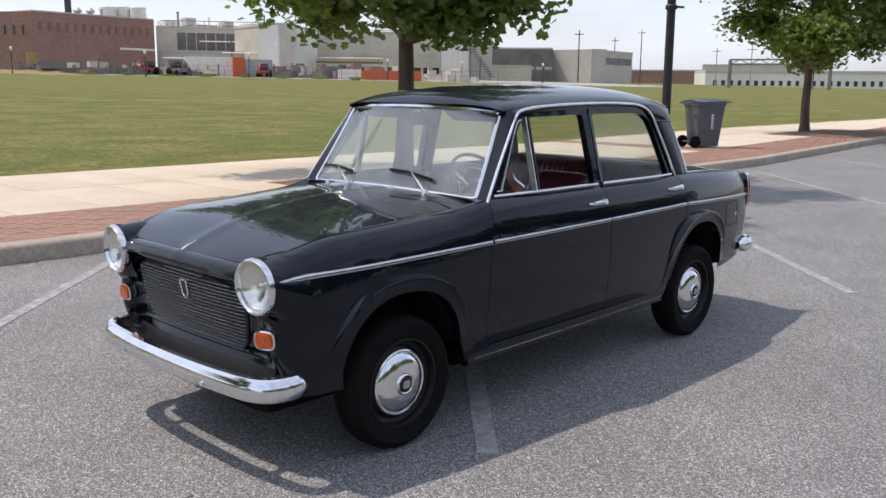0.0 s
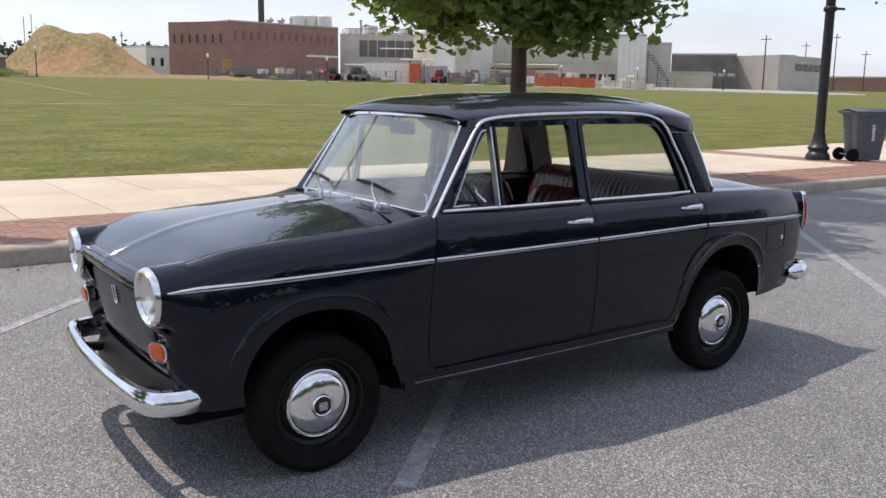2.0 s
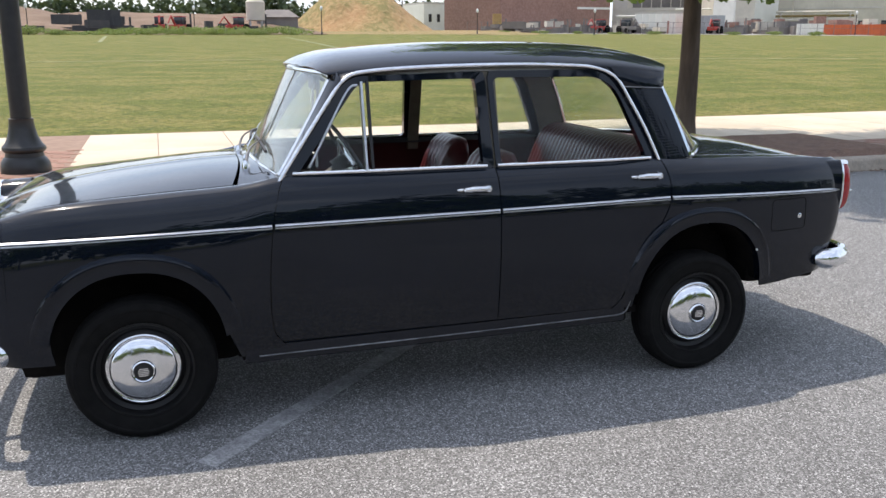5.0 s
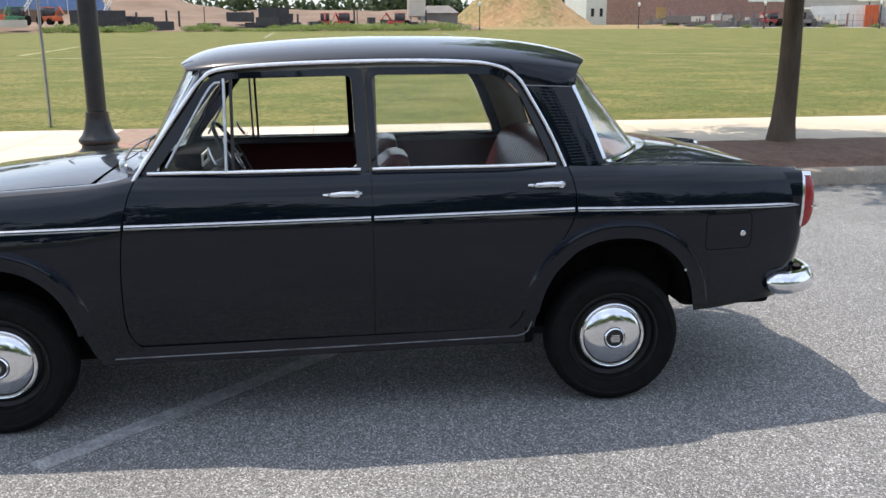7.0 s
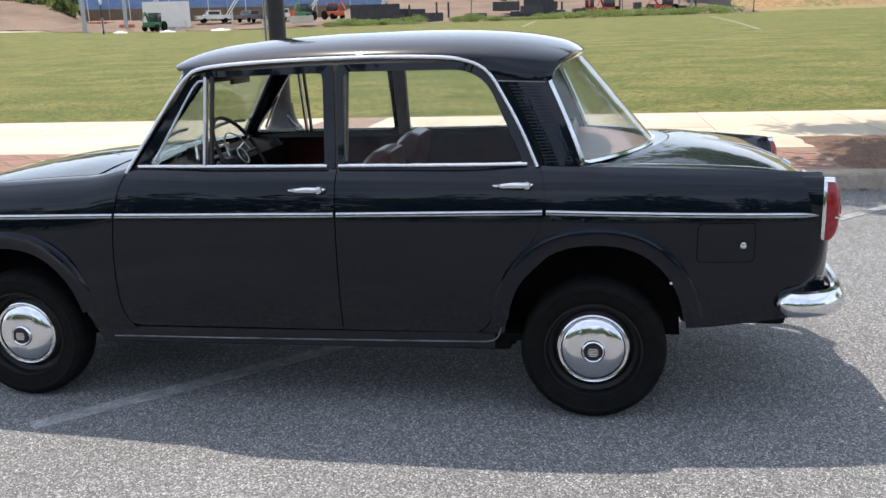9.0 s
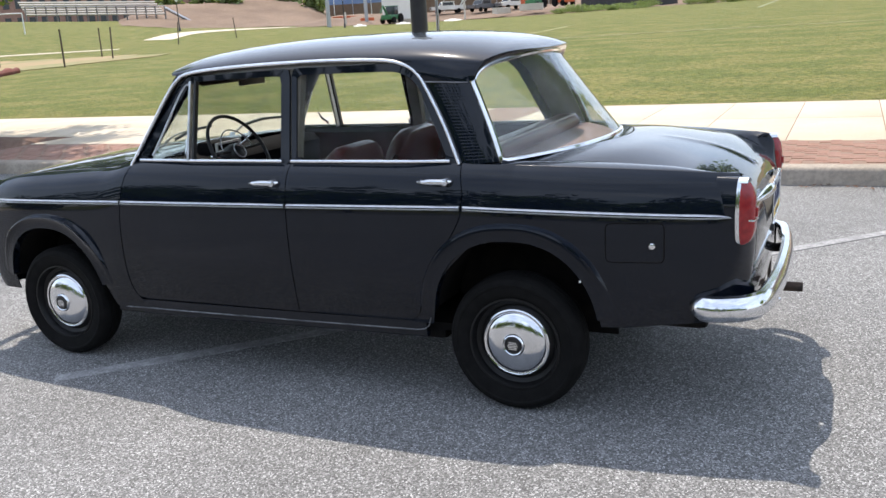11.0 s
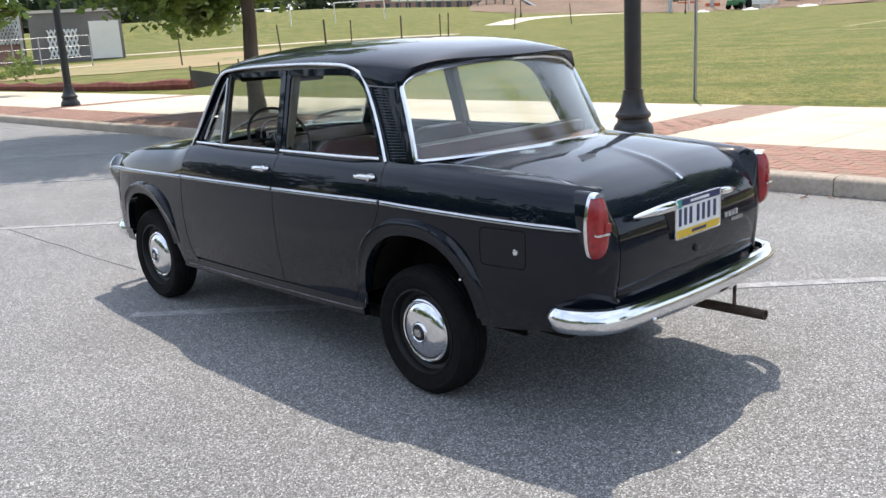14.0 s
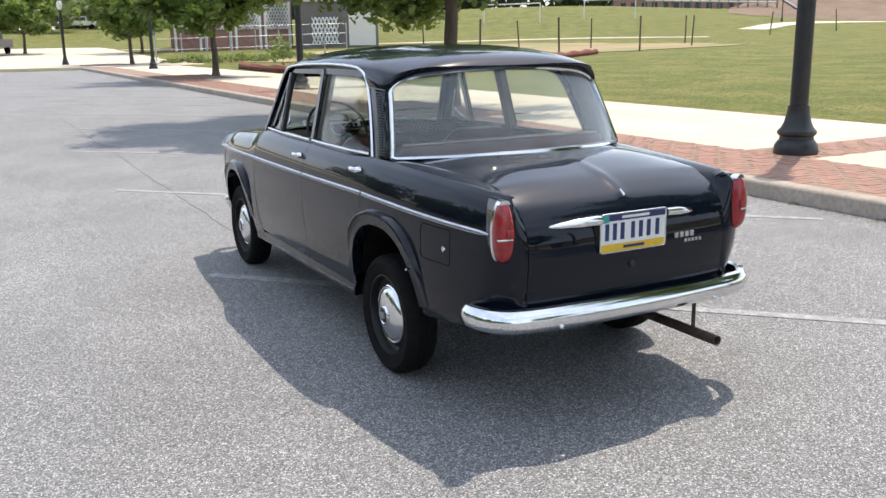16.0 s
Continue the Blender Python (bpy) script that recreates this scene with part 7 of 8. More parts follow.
for az, d, z0, z1, r, mat in ((60.0, 247, 9, 19.5, 0.3, GALV), (58.2, 248, 9, 18.4, 0.22, OFFWHITE), (56.9, 230, 3, 13.2, 0.18, DARKWALL), (54.9, 228, 3, 17.8, 0.2, DARKWALL), (50.9, 231, 3, 12, 0.2, BEIGE), (48.8, 243.6, 3, 14, 0.25, BEIGE), (64.3, 240, 15, 19.0, 0.3, GALV), (65.0, 240, 15, 18.2, 0.3, GALV)):
    p = spot(E0, az, d)
    part("stack", lathe([(r, z0), (r, z1), (r * 1.4, z1 + 0.1), (r * 1.4, z1 + 0.4), (0, z1 + 0.5)], 10, "z", (p.x, p.y, 0)), mat, pipes)


def yard_clutter(name, label, mat, seed, count, az0, az1, d0, d1, e=E0):
    """Pallets, drums, frames and rods too small to tell apart."""
    rng = random.Random(seed)
    v, f = [], []
    for _ in range(count):
        p = spot(e, rng.uniform(az0, az1), rng.uniform(d0, d1))
        tall = rng.random() < 0.3
        w, l, h = (0.12, 0.12, rng.uniform(1.5, 3.2)) if tall else (rng.uniform(0.3, 1.6), rng.uniform(0.3, 2.4), rng.uniform(0.3, 1.7))
        z = p.z if tall or rng.random() < 0.7 else p.z + rng.uniform(0.5, 2.0)
        a, b = block(-w, w, -l, l, -0.2, h)
        t = rng.uniform(0, 3.1)
        o = len(v)
        v += [(p.x + x * math.cos(t) - y * math.sin(t), p.y + x * math.sin(t) + y * math.cos(t), z + q) for x, y, q in a]
        f += [tuple(i + o for i in g) for g in b]
    ob = new(name, soft_mesh(name, (v, f), mat))
    return tagged(ob, label, "yard clutter", kind="stuff")


yard_clutter("yard_clutter", "dark jumble of machinery and scrap in the works yard", DARKWALL, 71, 190, 69, 50, 182, 206)
yard_clutter("yard_pallets", "pale jumble of pallets and frames in the works yard", BEIGE, 72, 110, 68, 42, 184, 208)
yard_clutter("yard_scrap", "rusty jumble of scrap before the works", REDBRICK, 73, 60, 66, 46, 184, 206)

yard_clutter("site_clutter", "dark jumble of plant and scrap on the building site", DARKSTEEL, 74, 34, 104, 84, 146, 160, E9)
yard_clutter("site_stacks", "pale jumble of blocks and timber on the building site", BEIGE, 75, 6, 121, 102, 141, 145, E9)
yard_clutter("site_frames", "orange and brown jumble of formwork on the building site", ORANGE, 76, 10, 121, 103, 150, 170, E9)


# containers and trailers
def container(name, label, e, az0, az1, d, slope, mat, ribs=True):
    a, b = spot(e, az0, d), spot(e, az1, d)
    top = 1.44 + slope * d
    c = thing(name, label, "container")
    geo, n = slab_walls(a, b, 2.6, min(a.z, b.z) - 0.2, top)
    part("body", geo, mat, c, smooth=False)
    if ribs:
        k = max(4, int((b - a).length / 1.2))
        for i in range(k + 1):
            p = a.lerp(b, i / k) - n * 0.06
            part("rib", block(p.x - 0.08, p.x + 0.08, p.y - 0.08, p.y + 0.08, min(a.z, b.z), top), mat, c, smooth=False)
    return c


container("orange_container", "long faded orange steel container", E0, 48.94, 45.2, 181, 0.0165, ORANGE)
container("white_container", "white steel container beside an orange one", E0, 50.4, 49.0, 181, 0.0178, OFFWHITE)
container("white_trailer", "long white box trailer in the works yard", E0, 59.7, 56.9, 186, 0.0292, OFFWHITE)
container("orange_container", "short orange container behind a white trailer", E0, 56.85, 56.2, 184, 0.0292, ORANGE)
container("cage_trailer", "pale slatted cage trailer in the yard", E0, 56.1, 54.5, 186, 0.027, GALV)
container("site_trailer", "white construction site trailer", E9, 117.6, 114.9, 152, 0.0385, OFFWHITE, False)
container("dark_dumpster", "dark open-top steel dumpster", E7, 94.0, 92.2, 150, 0.0335, DARKSTEEL)
container("dark_dumpster", "long dark low steel dumpster", E9, 105.2, 102.2, 150, 0.0300, DARKSTEEL)
container("tan_box", "small tan steel box by the brick warehouse", E0, 68.45, 67.95, 190, 0.0305, TAN)

# mound of dry earth
mc = spot(E3, 77.0, 185)
crest = spline([(-15.5, 0), (-12, 2.2), (-8, 5.2), (-5, 7.7), (-3, 8.5), (-1.2, 8.1), (1.2, 8.3), (3.5, 9.1), (5.4, 9.5), (7, 8.8), (9, 6.4), (11, 4.6), (12.6, 3.2), (15.5, 0)])


def mound(u, v):
    a, r = 2 * math.pi * u, v
    across = Vector((-mc.y, mc.x, 0)).normalized()
    along = Vector((mc.x, mc.y, 0)).normalized()
    ridge = 15.5 * r * math.cos(a)
    deep = 17.0 * r * math.sin(a)
    wob = 1 + 0.12 * noise.noise((math.cos(a) * 2, math.sin(a) * 2, 3))
    p = mc + across * ridge * wob + along * deep
    away = min(1.0, abs(deep) / 17.0 / max(0.05, 1 - (abs(ridge) / 15.5) ** 2) ** 0.5)
    h = crest(ridge) * (0.5 + 0.5 * math.cos(math.pi * away)) ** 0.8
    h *= 1 + 0.1 * noise.noise((p.x * 0.22, p.y * 0.22, 1)) * min(1.0, 2 * away)
    h += 0.22 * noise.noise((p.x * 0.7, p.y * 0.7, 2)) * min(1.0, h)
    return p.x, p.y, lawn_height(p.x, p.y) - 0.2 + max(h, 0)


m = part("earth_mound", sheet(mound, steps(0, 1, 96), steps(0.001, 1, 34)), MOUND)
tagged(m, "tall mound of earth overgrown with dry grass", "mound")

# bare earth and embankment behind the lawn
def bank(e, az0, az1, d0, d1, low, high, name, label, mat, seed, ends=8):
    def f(u, v):
        d = d0 + (d1 - d0) * v
        p = spot(e, az0 + (az1 - az0) * u, d)
        k = v * v * (3 - 2 * v)
        edge = min(1, u * ends, (1 - u) * ends)
        return p.x, p.y, p.z - 0.15 + (low + (high - low) * k * edge) * (1 + 0.18 * noise.noise((p.x * 0.08, p.y * 0.08, seed))) + 0.12 * noise.noise((p.x * 0.5, p.y * 0.5, seed))
    ob = part(name, sheet(f, steps(0, 1, 60), steps(0, 1, 14)), mat)
    return tagged(ob, label, "embankment", kind="structure")


bank(E7, 108.0, 80.0, 141, 200, 0.18, 4.2, "earth_bank", "bare brown earth bank of a building site", DIRT, 1)
bank(E9, 123.0, 103.0, 138, 172, 0.2, 1.6, "earth_yard", "bare brown earth yard before the stands", DIRT, 4)
bank(E7, 111.0, 91.0, 168, 232, 0.3, 9.0, "earth_hill", "tall heap of bare brown earth on the building site", DIRT, 5, 2.3)
bank(E3, 84.0, 66.0, 150, 190, 0.16, 0.8, "dry_verge", "dry straw-coloured verge along the field", DRYGRASS, 2)
bank(E3, 70.0, 30.0, 172, 215, 0.14, 0.4, "works_yard", "pale gravel works yard", LIMESTONE, 3)
bank(E12, 134.0, 121.0, 155, 215, 0.2, 3.6, "stadium_bank", "dark bare earth bank beside the stands", DIRT, 6)

# far woods and weeds: many small leaf clumps
def woods(name, label, rows, mat, seed, size, per):
    rng = random.Random(seed)
    v, f = [], []
    for e, az, d, wide, high in rows:
        c = spot(e, az, d)
        for _ in range(per):
            a, b, r = rng.uniform(0, 6.283), math.acos(rng.uniform(-1, 1)), rng.random() ** 0.4
            lump = 1 + 0.3 * noise.noise((math.cos(a) * 1.7 + az, math.sin(a) * 1.7, math.cos(b) * 2 + d))
            p = c + Vector((wide / 2 * r * lump * math.sin(b) * math.cos(a), wide / 2 * r * lump * math.sin(b) * math.sin(a), high * 0.5 + high * 0.5 * r * lump * math.cos(b)))
            s = size * rng.uniform(0.6, 1.4)
            m = Matrix.Translation(p) @ Euler((rng.gauss(0, 0.8), rng.gauss(0, 0.8), rng.uniform(0, 6.28))).to_matrix().to_4x4() @ Matrix.Scale(s, 4)
            o = len(v)
            v += [tuple(m @ Vector(q)) for q in ((0.5, 0, 0), (0.15, 0.42, 0.1), (-0.45, 0.25, 0), (-0.4, -0.3, 0.1), (0.2, -0.45, 0))]
            f.append((o, o + 1, o + 2, o + 3, o + 4))
    ob = new(name, soft_mesh(name, (v, f), mat))
    return tagged(ob, label, "woods", kind="stuff")


rng = random.Random(31)
rows = [(E3, az + rng.uniform(-0.4, 0.4), rng.uniform(380, 470), rng.uniform(12, 22), rng.uniform(13, 20)) for az in [66 + 0.75 * i for i in range(52)]]
rows += [(E12, az + rng.uniform(-0.4, 0.4), rng.uniform(255, 330), rng.uniform(10, 20), rng.uniform(14, 24)) for az in [104 + 0.8 * i for i in range(58)]]
rows += [(E16, az + rng.uniform(-0.4, 0.4), rng.uniform(230, 300), rng.uniform(10, 18), rng.uniform(9, 18)) for az in [150 + 0.9 * i for i in range(40)]]
rows += [(E3, az, 300 + 6 * i, w, h) for i, (az, w, h) in enumerate(((85.6, 16, 17), (84.4, 18, 20), (83.3, 18, 21), (82.3, 14, 16), (81.6, 9, 11)))]
woods("far_woods", "dark green band of far trees", rows, FARLEAF, 32, 1.9, 260)
rows = [(E16, az, rng.uniform(150, 165), rng.uniform(5, 9), rng.uniform(5, 8)) for az in (170, 172.5, 175, 177, 179, 181)]
rows += [(E12, az, rng.uniform(190, 215), 6, 7) for az in (122.5, 124, 125.5, 127.5, 129, 131)]
woods("park_trees", "small round green trees across the field", rows, WEED, 33, 0.9, 420)
rows = [(E7, 106 - 0.5 * i + rng.uniform(-0.2, 0.2), rng.uniform(134, 141), rng.uniform(2, 6), rng.uniform(0.5, 1.4)) for i in range(50) if i not in (12, 13, 14, 15, 22, 23)]
rows += [(E0, 70 - 2.3 * i, rng.uniform(170, 178), rng.uniform(1.5, 4), rng.uniform(0.3, 0.7)) for i in range(10)]
woods("field_weeds", "tall green weeds along the far field edge", rows, WEED, 34, 0.17, 480)
rows = [(E16, 168.5 - 1.3 * i, rng.uniform(60, 66), 2.0, rng.uniform(0.25, 0.6)) for i in range(7)] + [(E16, 162.2, 52, 1.6, 1.7)]
woods("garden_weeds", "ragged green weeds before a fenced garden", rows, WEED, 35, 0.16, 260)

# lamps of the field path
for e, az, d in ((E3, 79.45, 141), (E3, 69.8, 157), (E7, 97.25, 140), (E9, 119.9, 122), (E0, 55.9, 160), (E0, 47.3, 180), (E0, 37.5, 190), (E12, 130.7, 120), (E7, 88.0, 145), (E0, 62.0, 155), (E0, 42.6, 185)):
    p = spot(e, az, d)
    lp = thing("path_lamp", "slim black lamp post with a small white globe", "street lamp", "field path lamps", at=tuple(p))
    part("shaft", lathe([(0.13, -0.2), (0.13, 0.4), (0.07, 0.5), (0.06, 3.5), (0.1, 3.55)], 10, "z"), IRON, lp)
    part("globe", lathe([(0.06, 3.55), (0.2, 3.75), (0.22, 3.95), (0.14, 4.2), (0, 4.3)], 10, "z"), WHITE, lp)

# wooden and steel masts by the railway
for az, d, hh, mast in ((35.3, 240, 13.5, BARK), (31.5, 300, 17, BARK), (33.1, 290, 14, DARKWALL), (29.9, 300, 12, BARK), (27.0, 280, 11, GALV), (25.0, 260, 11, GALV), (17.5, 250, 12, GALV), (21.5, 240, 13, BARK), (53.0, 235, 18, DARKWALL), (74.3, 250, 12, DARKWALL), (82.4, 330, 20, GALV), (82.1, 332, 20, GALV), (79.6, 330, 20, GALV), (79.2, 332, 21, GALV), (78.5, 330, 18, GALV)):
    p = spot(E0, az, d)
    u = thing("utility_pole", "tall bare utility pole by the works", "pole", "utility poles", at=tuple(p))
    part("mast", lathe([(0.2, -0.5), (0.13, hh), (0, hh + 0.05)], 8, "z"), mast, u)
    part("crossarm", block(-1.4, 1.4, -0.08, 0.08, hh - 1.1, hh - 0.9), mast, u)
g = thing("railway_gantry", "dark steel railway gantry over the tracks", "gantry")
pa, pb = spot(E0, 26.2, 215), spot(E0, 20.6, 215)
for p in (pa, pb):
    part("leg", block(p.x - 0.3, p.x + 0.3, p.y - 0.3, p.y + 0.3, 0, 8.0), DARKWALL, g)
for z in (7.0, 8.0):
    part("beam", tube([(pa.x, pa.y, z), (pb.x, pb.y, z)], 0.22, 6), DARKWALL, g)
for i in range(10):
    p, q = pa.lerp(pb, i / 10), pa.lerp(pb, (i + 1) / 10)
    part("brace", tube([(p.x, p.y, 7.0 + (i % 2)), (q.x, q.y, 8.0 - (i % 2))], 0.1, 5), DARKWALL, g)


# parked vehicles far off
def pickup(e, az, d, turn, mat, label, lift=0.0):
    p = spot(e, az, d)
    c = thing("pickup_truck", label, "truck", "far pickup trucks", at=(p.x, p.y, p.z + 0.1 + lift), turn=turn)
    prof = [(-3.0, 0.6), (-3.05, 1.15), (-1.6, 1.22), (-1.0, 1.95), (0.95, 1.97), (1.05, 1.25), (3.0, 1.25), (3.0, 0.58)]
    part("body", prism([(-1.0, y, z) for y, z in prof], (2.0, 0, 0)), mat, c)
    for sx in (-1.0, 1.0):
        part("side_glass", block(sx - 0.02, sx + 0.02, -1.05, 0.8, 1.3, 1.82), DARKGLASS, c)
        for wy in (-1.75, 1.7):
            part("wheel", lathe([(0, -0.12), (0.36, -0.12), (0.38, 0), (0.36, 0.12), (0, 0.12)], 16, "x", (sx, wy, 0.38)), RUBBER, c)
    part("windscreen", prism([(-0.86, -1.52, 1.29), (0.86, -1.52, 1.29), (0.8, -1.08, 1.86), (-0.8, -1.08, 1.86)], (0, -0.03, 0.02)), DARKGLASS, c)
    part("grille", block(-0.8, 0.8, -3.09, -3.02, 0.7, 1.08), DARKWALL, c)
    return c


pickup(E12, 114.2, 158, 35, OFFWHITE, "white pickup truck parked on bare earth", 1.0)
pickup(E12, 112.0, 157, 70, DARKPAINT, "dark grey pickup truck parked on bare earth", 0.9)
pickup(E12, 110.2, 159, 60, OFFWHITE, "white pickup truck parked beside the stands", 1.0)
pickup(E16, 173.6, 160, 90, OFFWHITE, "white car parked across the far lawn")
pickup(E16, 175.9, 158, 90, REDPAINT, "red car parked across the far lawn")
pickup(E16, 171.6, 160, 90, OFFWHITE, "white car parked across the far lawn")
pickup(E16, 178.6, 88, 20, DARKWALL, "dark van parked at the end of the lot")


def machine(e, az, d, turn, mat, label):
    p = spot(e, az, d)
    c = thing("site_machine", label, "machine", "site machines", at=(p.x, p.y, p.z + 0.1 + (0.9 if e is E9 and d > 145 else 0.0)), turn=turn)
    part("chassis", block(-0.9, 0.9, -1.9, 1.9, 0.6, 1.3, 0.1), mat, c)
    part("cab", block(-0.75, 0.75, -0.4, 0.9, 1.3, 2.5, 0.12), DARKGLASS, c)
    part("roof", block(-0.8, 0.8, -0.45, 0.95, 2.5, 2.62, 0.04), mat, c)
    part("arm", taper([(0, -1.4, 1.2), (0, -2.6, 2.6), (0, -3.6, 1.5)], [0.2, 0.16, 0.1], 6), mat, c)
    for sx in (-0.95, 0.95):
        for wy, r in ((-1.2, 0.5), (1.1, 0.75)):
            part("wheel", lathe([(0, -0.2), (r * 0.9, -0.2), (r, 0), (r * 0.9, 0.2), (0, 0.2)], 16, "x", (sx, wy, r)), RUBBER, c)
    return c


machine(E9, 108.0, 146, 80, GREENPAINT, "green tractor parked on bare earth")
machine(E9, 106.3, 150, 140, ORANGE, "orange site machine on bare earth")
machine(E9, 117.0, 140, 90, GREENPAINT, "green tractor beside a white trailer")
machine(E3, 88.0, 152, 60, REDPAINT, "red farm machine at the field edge")
machine(E7, 90.0, 155, 90, REDPAINT, "red farm machine at the field edge")
machine(E3, 84.6, 158, 30, REDPAINT, "red farm machine at the field edge")
machine(E0, 55.0, 180, 40, REDPAINT, "red truck in the works yard")
machine(E0, 61.8, 185, 20, REDPAINT, "red truck beside the brick warehouse")
machine(E0, 60.2, 182, 100, DARKWALL, "dark truck in the works yard")
tank = thing("site_tank", "pale cylindrical tank on legs at the field edge", "tank", at=tuple(spot(E3, 83.5, 160)))
part("drum", lathe([(0, 2.0), (1.6, 2.2), (1.6, 5.2), (1.2, 5.7), (0, 5.8)], 16, "z"), BEIGE, tank)
for x, y in ((-1, -1), (1, -1), (1, 1), (-1, 1)):
    part("leg", block(x - 0.1, x + 0.1, y - 0.1, y + 0.1, 0, 2.4), GALV, tank)
shed = thing("field_shed", "grey open shed with a low hipped roof", "shed", at=tuple(spot(E3, 82.2, 170)), turn=80)
part("roof", ([(-4, -3, 2.8), (4, -3, 2.8), (4, 3, 2.8), (-4, 3, 2.8), (-2, 0, 4.2), (2, 0, 4.2)], [(0, 1, 5, 4), (1, 2, 5), (2, 3, 4, 5), (3, 0, 4), (0, 3, 2, 1)]), DARKWALL, shed, smooth=False)
part("wall", block(-3.6, 3.6, -2.6, 2.6, 0, 2.78), DARKWALL, shed, smooth=False)

# blue stands of the sports ground
sa, sb = spot(E9, 121.0, 176), spot(E9, 102.9, 190)
stands = thing("grandstand", "blue seating decks of a sports ground under construction", "grandstand")
run = sb - sa
nn = run.cross(Vector((0, 0, 1))).normalized()
if nn.dot(sa) < 0:
    nn = -nn
for i in range(5):
    a, b = sa + nn * 1.1 * i, sb + nn * 1.1 * i
    z = sa.z + 3.4 + 0.55 * i
    part("seat_tier", prism([(a.x, a.y, z), (b.x, b.y, z), (b.x + nn.x, b.y + nn.y, z), (a.x + nn.x, a.y + nn.y, z)], (0, 0, 0.6)), BLUE, stands, smooth=False)
part("front_wall", prism([(sa.x, sa.y, sa.z - 0.5), (sb.x, sb.y, sa.z - 0.5), (sb.x, sb.y, sa.z + 3.4), (sa.x, sa.y, sa.z + 3.4)], nn * 0.4), DIRT, stands, smooth=False)
for i in range(7):
    p = sa.lerp(sb, 0.04 + 0.15 * i)
    part("mast", tube([(p.x, p.y, p.z), (p.x + nn.x * 5, p.y + nn.y * 5, p.z + 6.4)], 0.12, 6), GALV, stands)
for i in range(17):
    p = sa.lerp(sb, 0.02 + 0.06 * i) - nn * 0.3
    part("fence_post", tube([(p.x, p.y, p.z), (p.x, p.y, p.z + 6.9 + 0.5 * (i % 3))], 0.07, 6), GALV if i % 2 else OFFWHITE, stands)
for f in (0.18, 0.43, 0.7, 0.95):
    p, q = sa.lerp(sb, f) - nn * 0.6, sa.lerp(sb, f + 0.055) - nn * 0.6
    for up in (0.0, 0.7):
        part("stair_string", tube([(p.x, p.y, p.z + 1.2 + up), (q.x, q.y, q.z + 5.8 + up)], 0.12, 6), OFFWHITE, stands)
for up in (6.2, 6.9):
    part("rail", tube([(sa.x + nn.x * 5.4, sa.y + nn.y * 5.4, sa.z + up), (sb.x + nn.x * 5.4, sb.y + nn.y * 5.4, sa.z + up)], 0.05, 6), GALV, stands)
for f0, f1, mat in ((0.08, 0.2, BEIGE), (0.24, 0.34, OFFWHITE), (0.4, 0.46, YELLOW), (0.5, 0.62, OFFWHITE), (0.68, 0.8, BEIGE), (0.84, 0.94, GREYWALL)):
    a, b = sa.lerp(sb, f0) + nn * 11, sa.lerp(sb, f1) + nn * 11
    geo, _ = slab_walls(a, b, 5, sa.z, sa.z + 6.8 + 9.0 * (f1 - f0))
    part("press_box", geo, mat, stands, smooth=False)
for e, az, d in ((E9, 120.9, 132), (E9, 118.6, 150)):
    p = spot(e, az, d)
    fm = thing("floodlight_mast", "tall pale steel floodlight mast", "mast", at=tuple(p))
    part("mast", lathe([(0.32, -0.3), (0.22, 16), (0, 16.1)], 10, "z"), GALV, fm)
for az, d, w in ((104.5, 146, 2.2), (119.0, 130, 1.2), (116.3, 135, 1.4), (113.2, 139, 1.8)):
    p = spot(E9, az, d)
    pile = part("gravel_pile" if w > 2 else "plastic_sheeting", lathe([(w, -0.2), (w * 0.7, 0.1 + 0.05 * w), (w * 0.45, 0.12), (w * 0.25, 0.3), (0, 0.22)], 9, "z", tuple(p)), LIMESTONE if w > 2 else OFFWHITE)
    tagged(pile, "low pile of pale gravel" if w > 2 else "pale plastic sheeting lying on the grass", "pile")

# goals, bleachers and path on the rise
def goal(e, az0, az1, d, turn):
    a, b = spot(e, az0, d), spot(e, az1, d)
    gl = thing("football_goal", "white tubular football goal on the grass", "goal", "football goals")
    back = Vector((-(b - a).y, (b - a).x, 0)).normalized() * turn
    h = Vector((0, 0, 2.44))
    for p in (a, b):
        part("post", tube([p, p + h], 0.07, 8), WHITE, gl)
        part("stay", tube([p + h, p + back * 2.2], 0.045, 6), WHITE, gl)
    part("crossbar", tube([a + h, b + h], 0.07, 8), WHITE, gl)
    part("ground_bar", tube([a + back * 2.2, b + back * 2.2], 0.04, 6), WHITE, gl)


goal(E12, 142.3, 139.2, 122, 1)
goal(E12, 148.5, 145.0, 118, 1)
ba, bb = spot(E12, 138.9, 172), spot(E12, 131.3, 172)
bl = thing("bleachers", "dark steel bleachers with rails and a stair", "bleachers")
run = bb - ba
for i in range(6):
    f = Vector((0, 0, 1.6 + 0.45 * i))
    o = Vector((-0.5, -0.9, 0)).normalized() * 0.9 * i
    part("bench", tube([ba + f + o, bb + f + o], 0.18, 4), GREYWALL, bl)
for i in range(15):
    p = ba.lerp(bb, i / 14)
    part("post", block(p.x - 0.1, p.x + 0.1, p.y - 0.1, p.y + 0.1, p.z, p.z + 2.9), DARKWALL, bl)
part("rail", tube([ba + Vector((0, 0, 2.9)), bb + Vector((0, 0, 2.9))], 0.08, 6), GALV, bl)
part("stair", tube([bb + Vector((0, 0, 2.6)), bb + (bb - ba).normalized() * 4.5], 0.3, 4), GALV, bl)
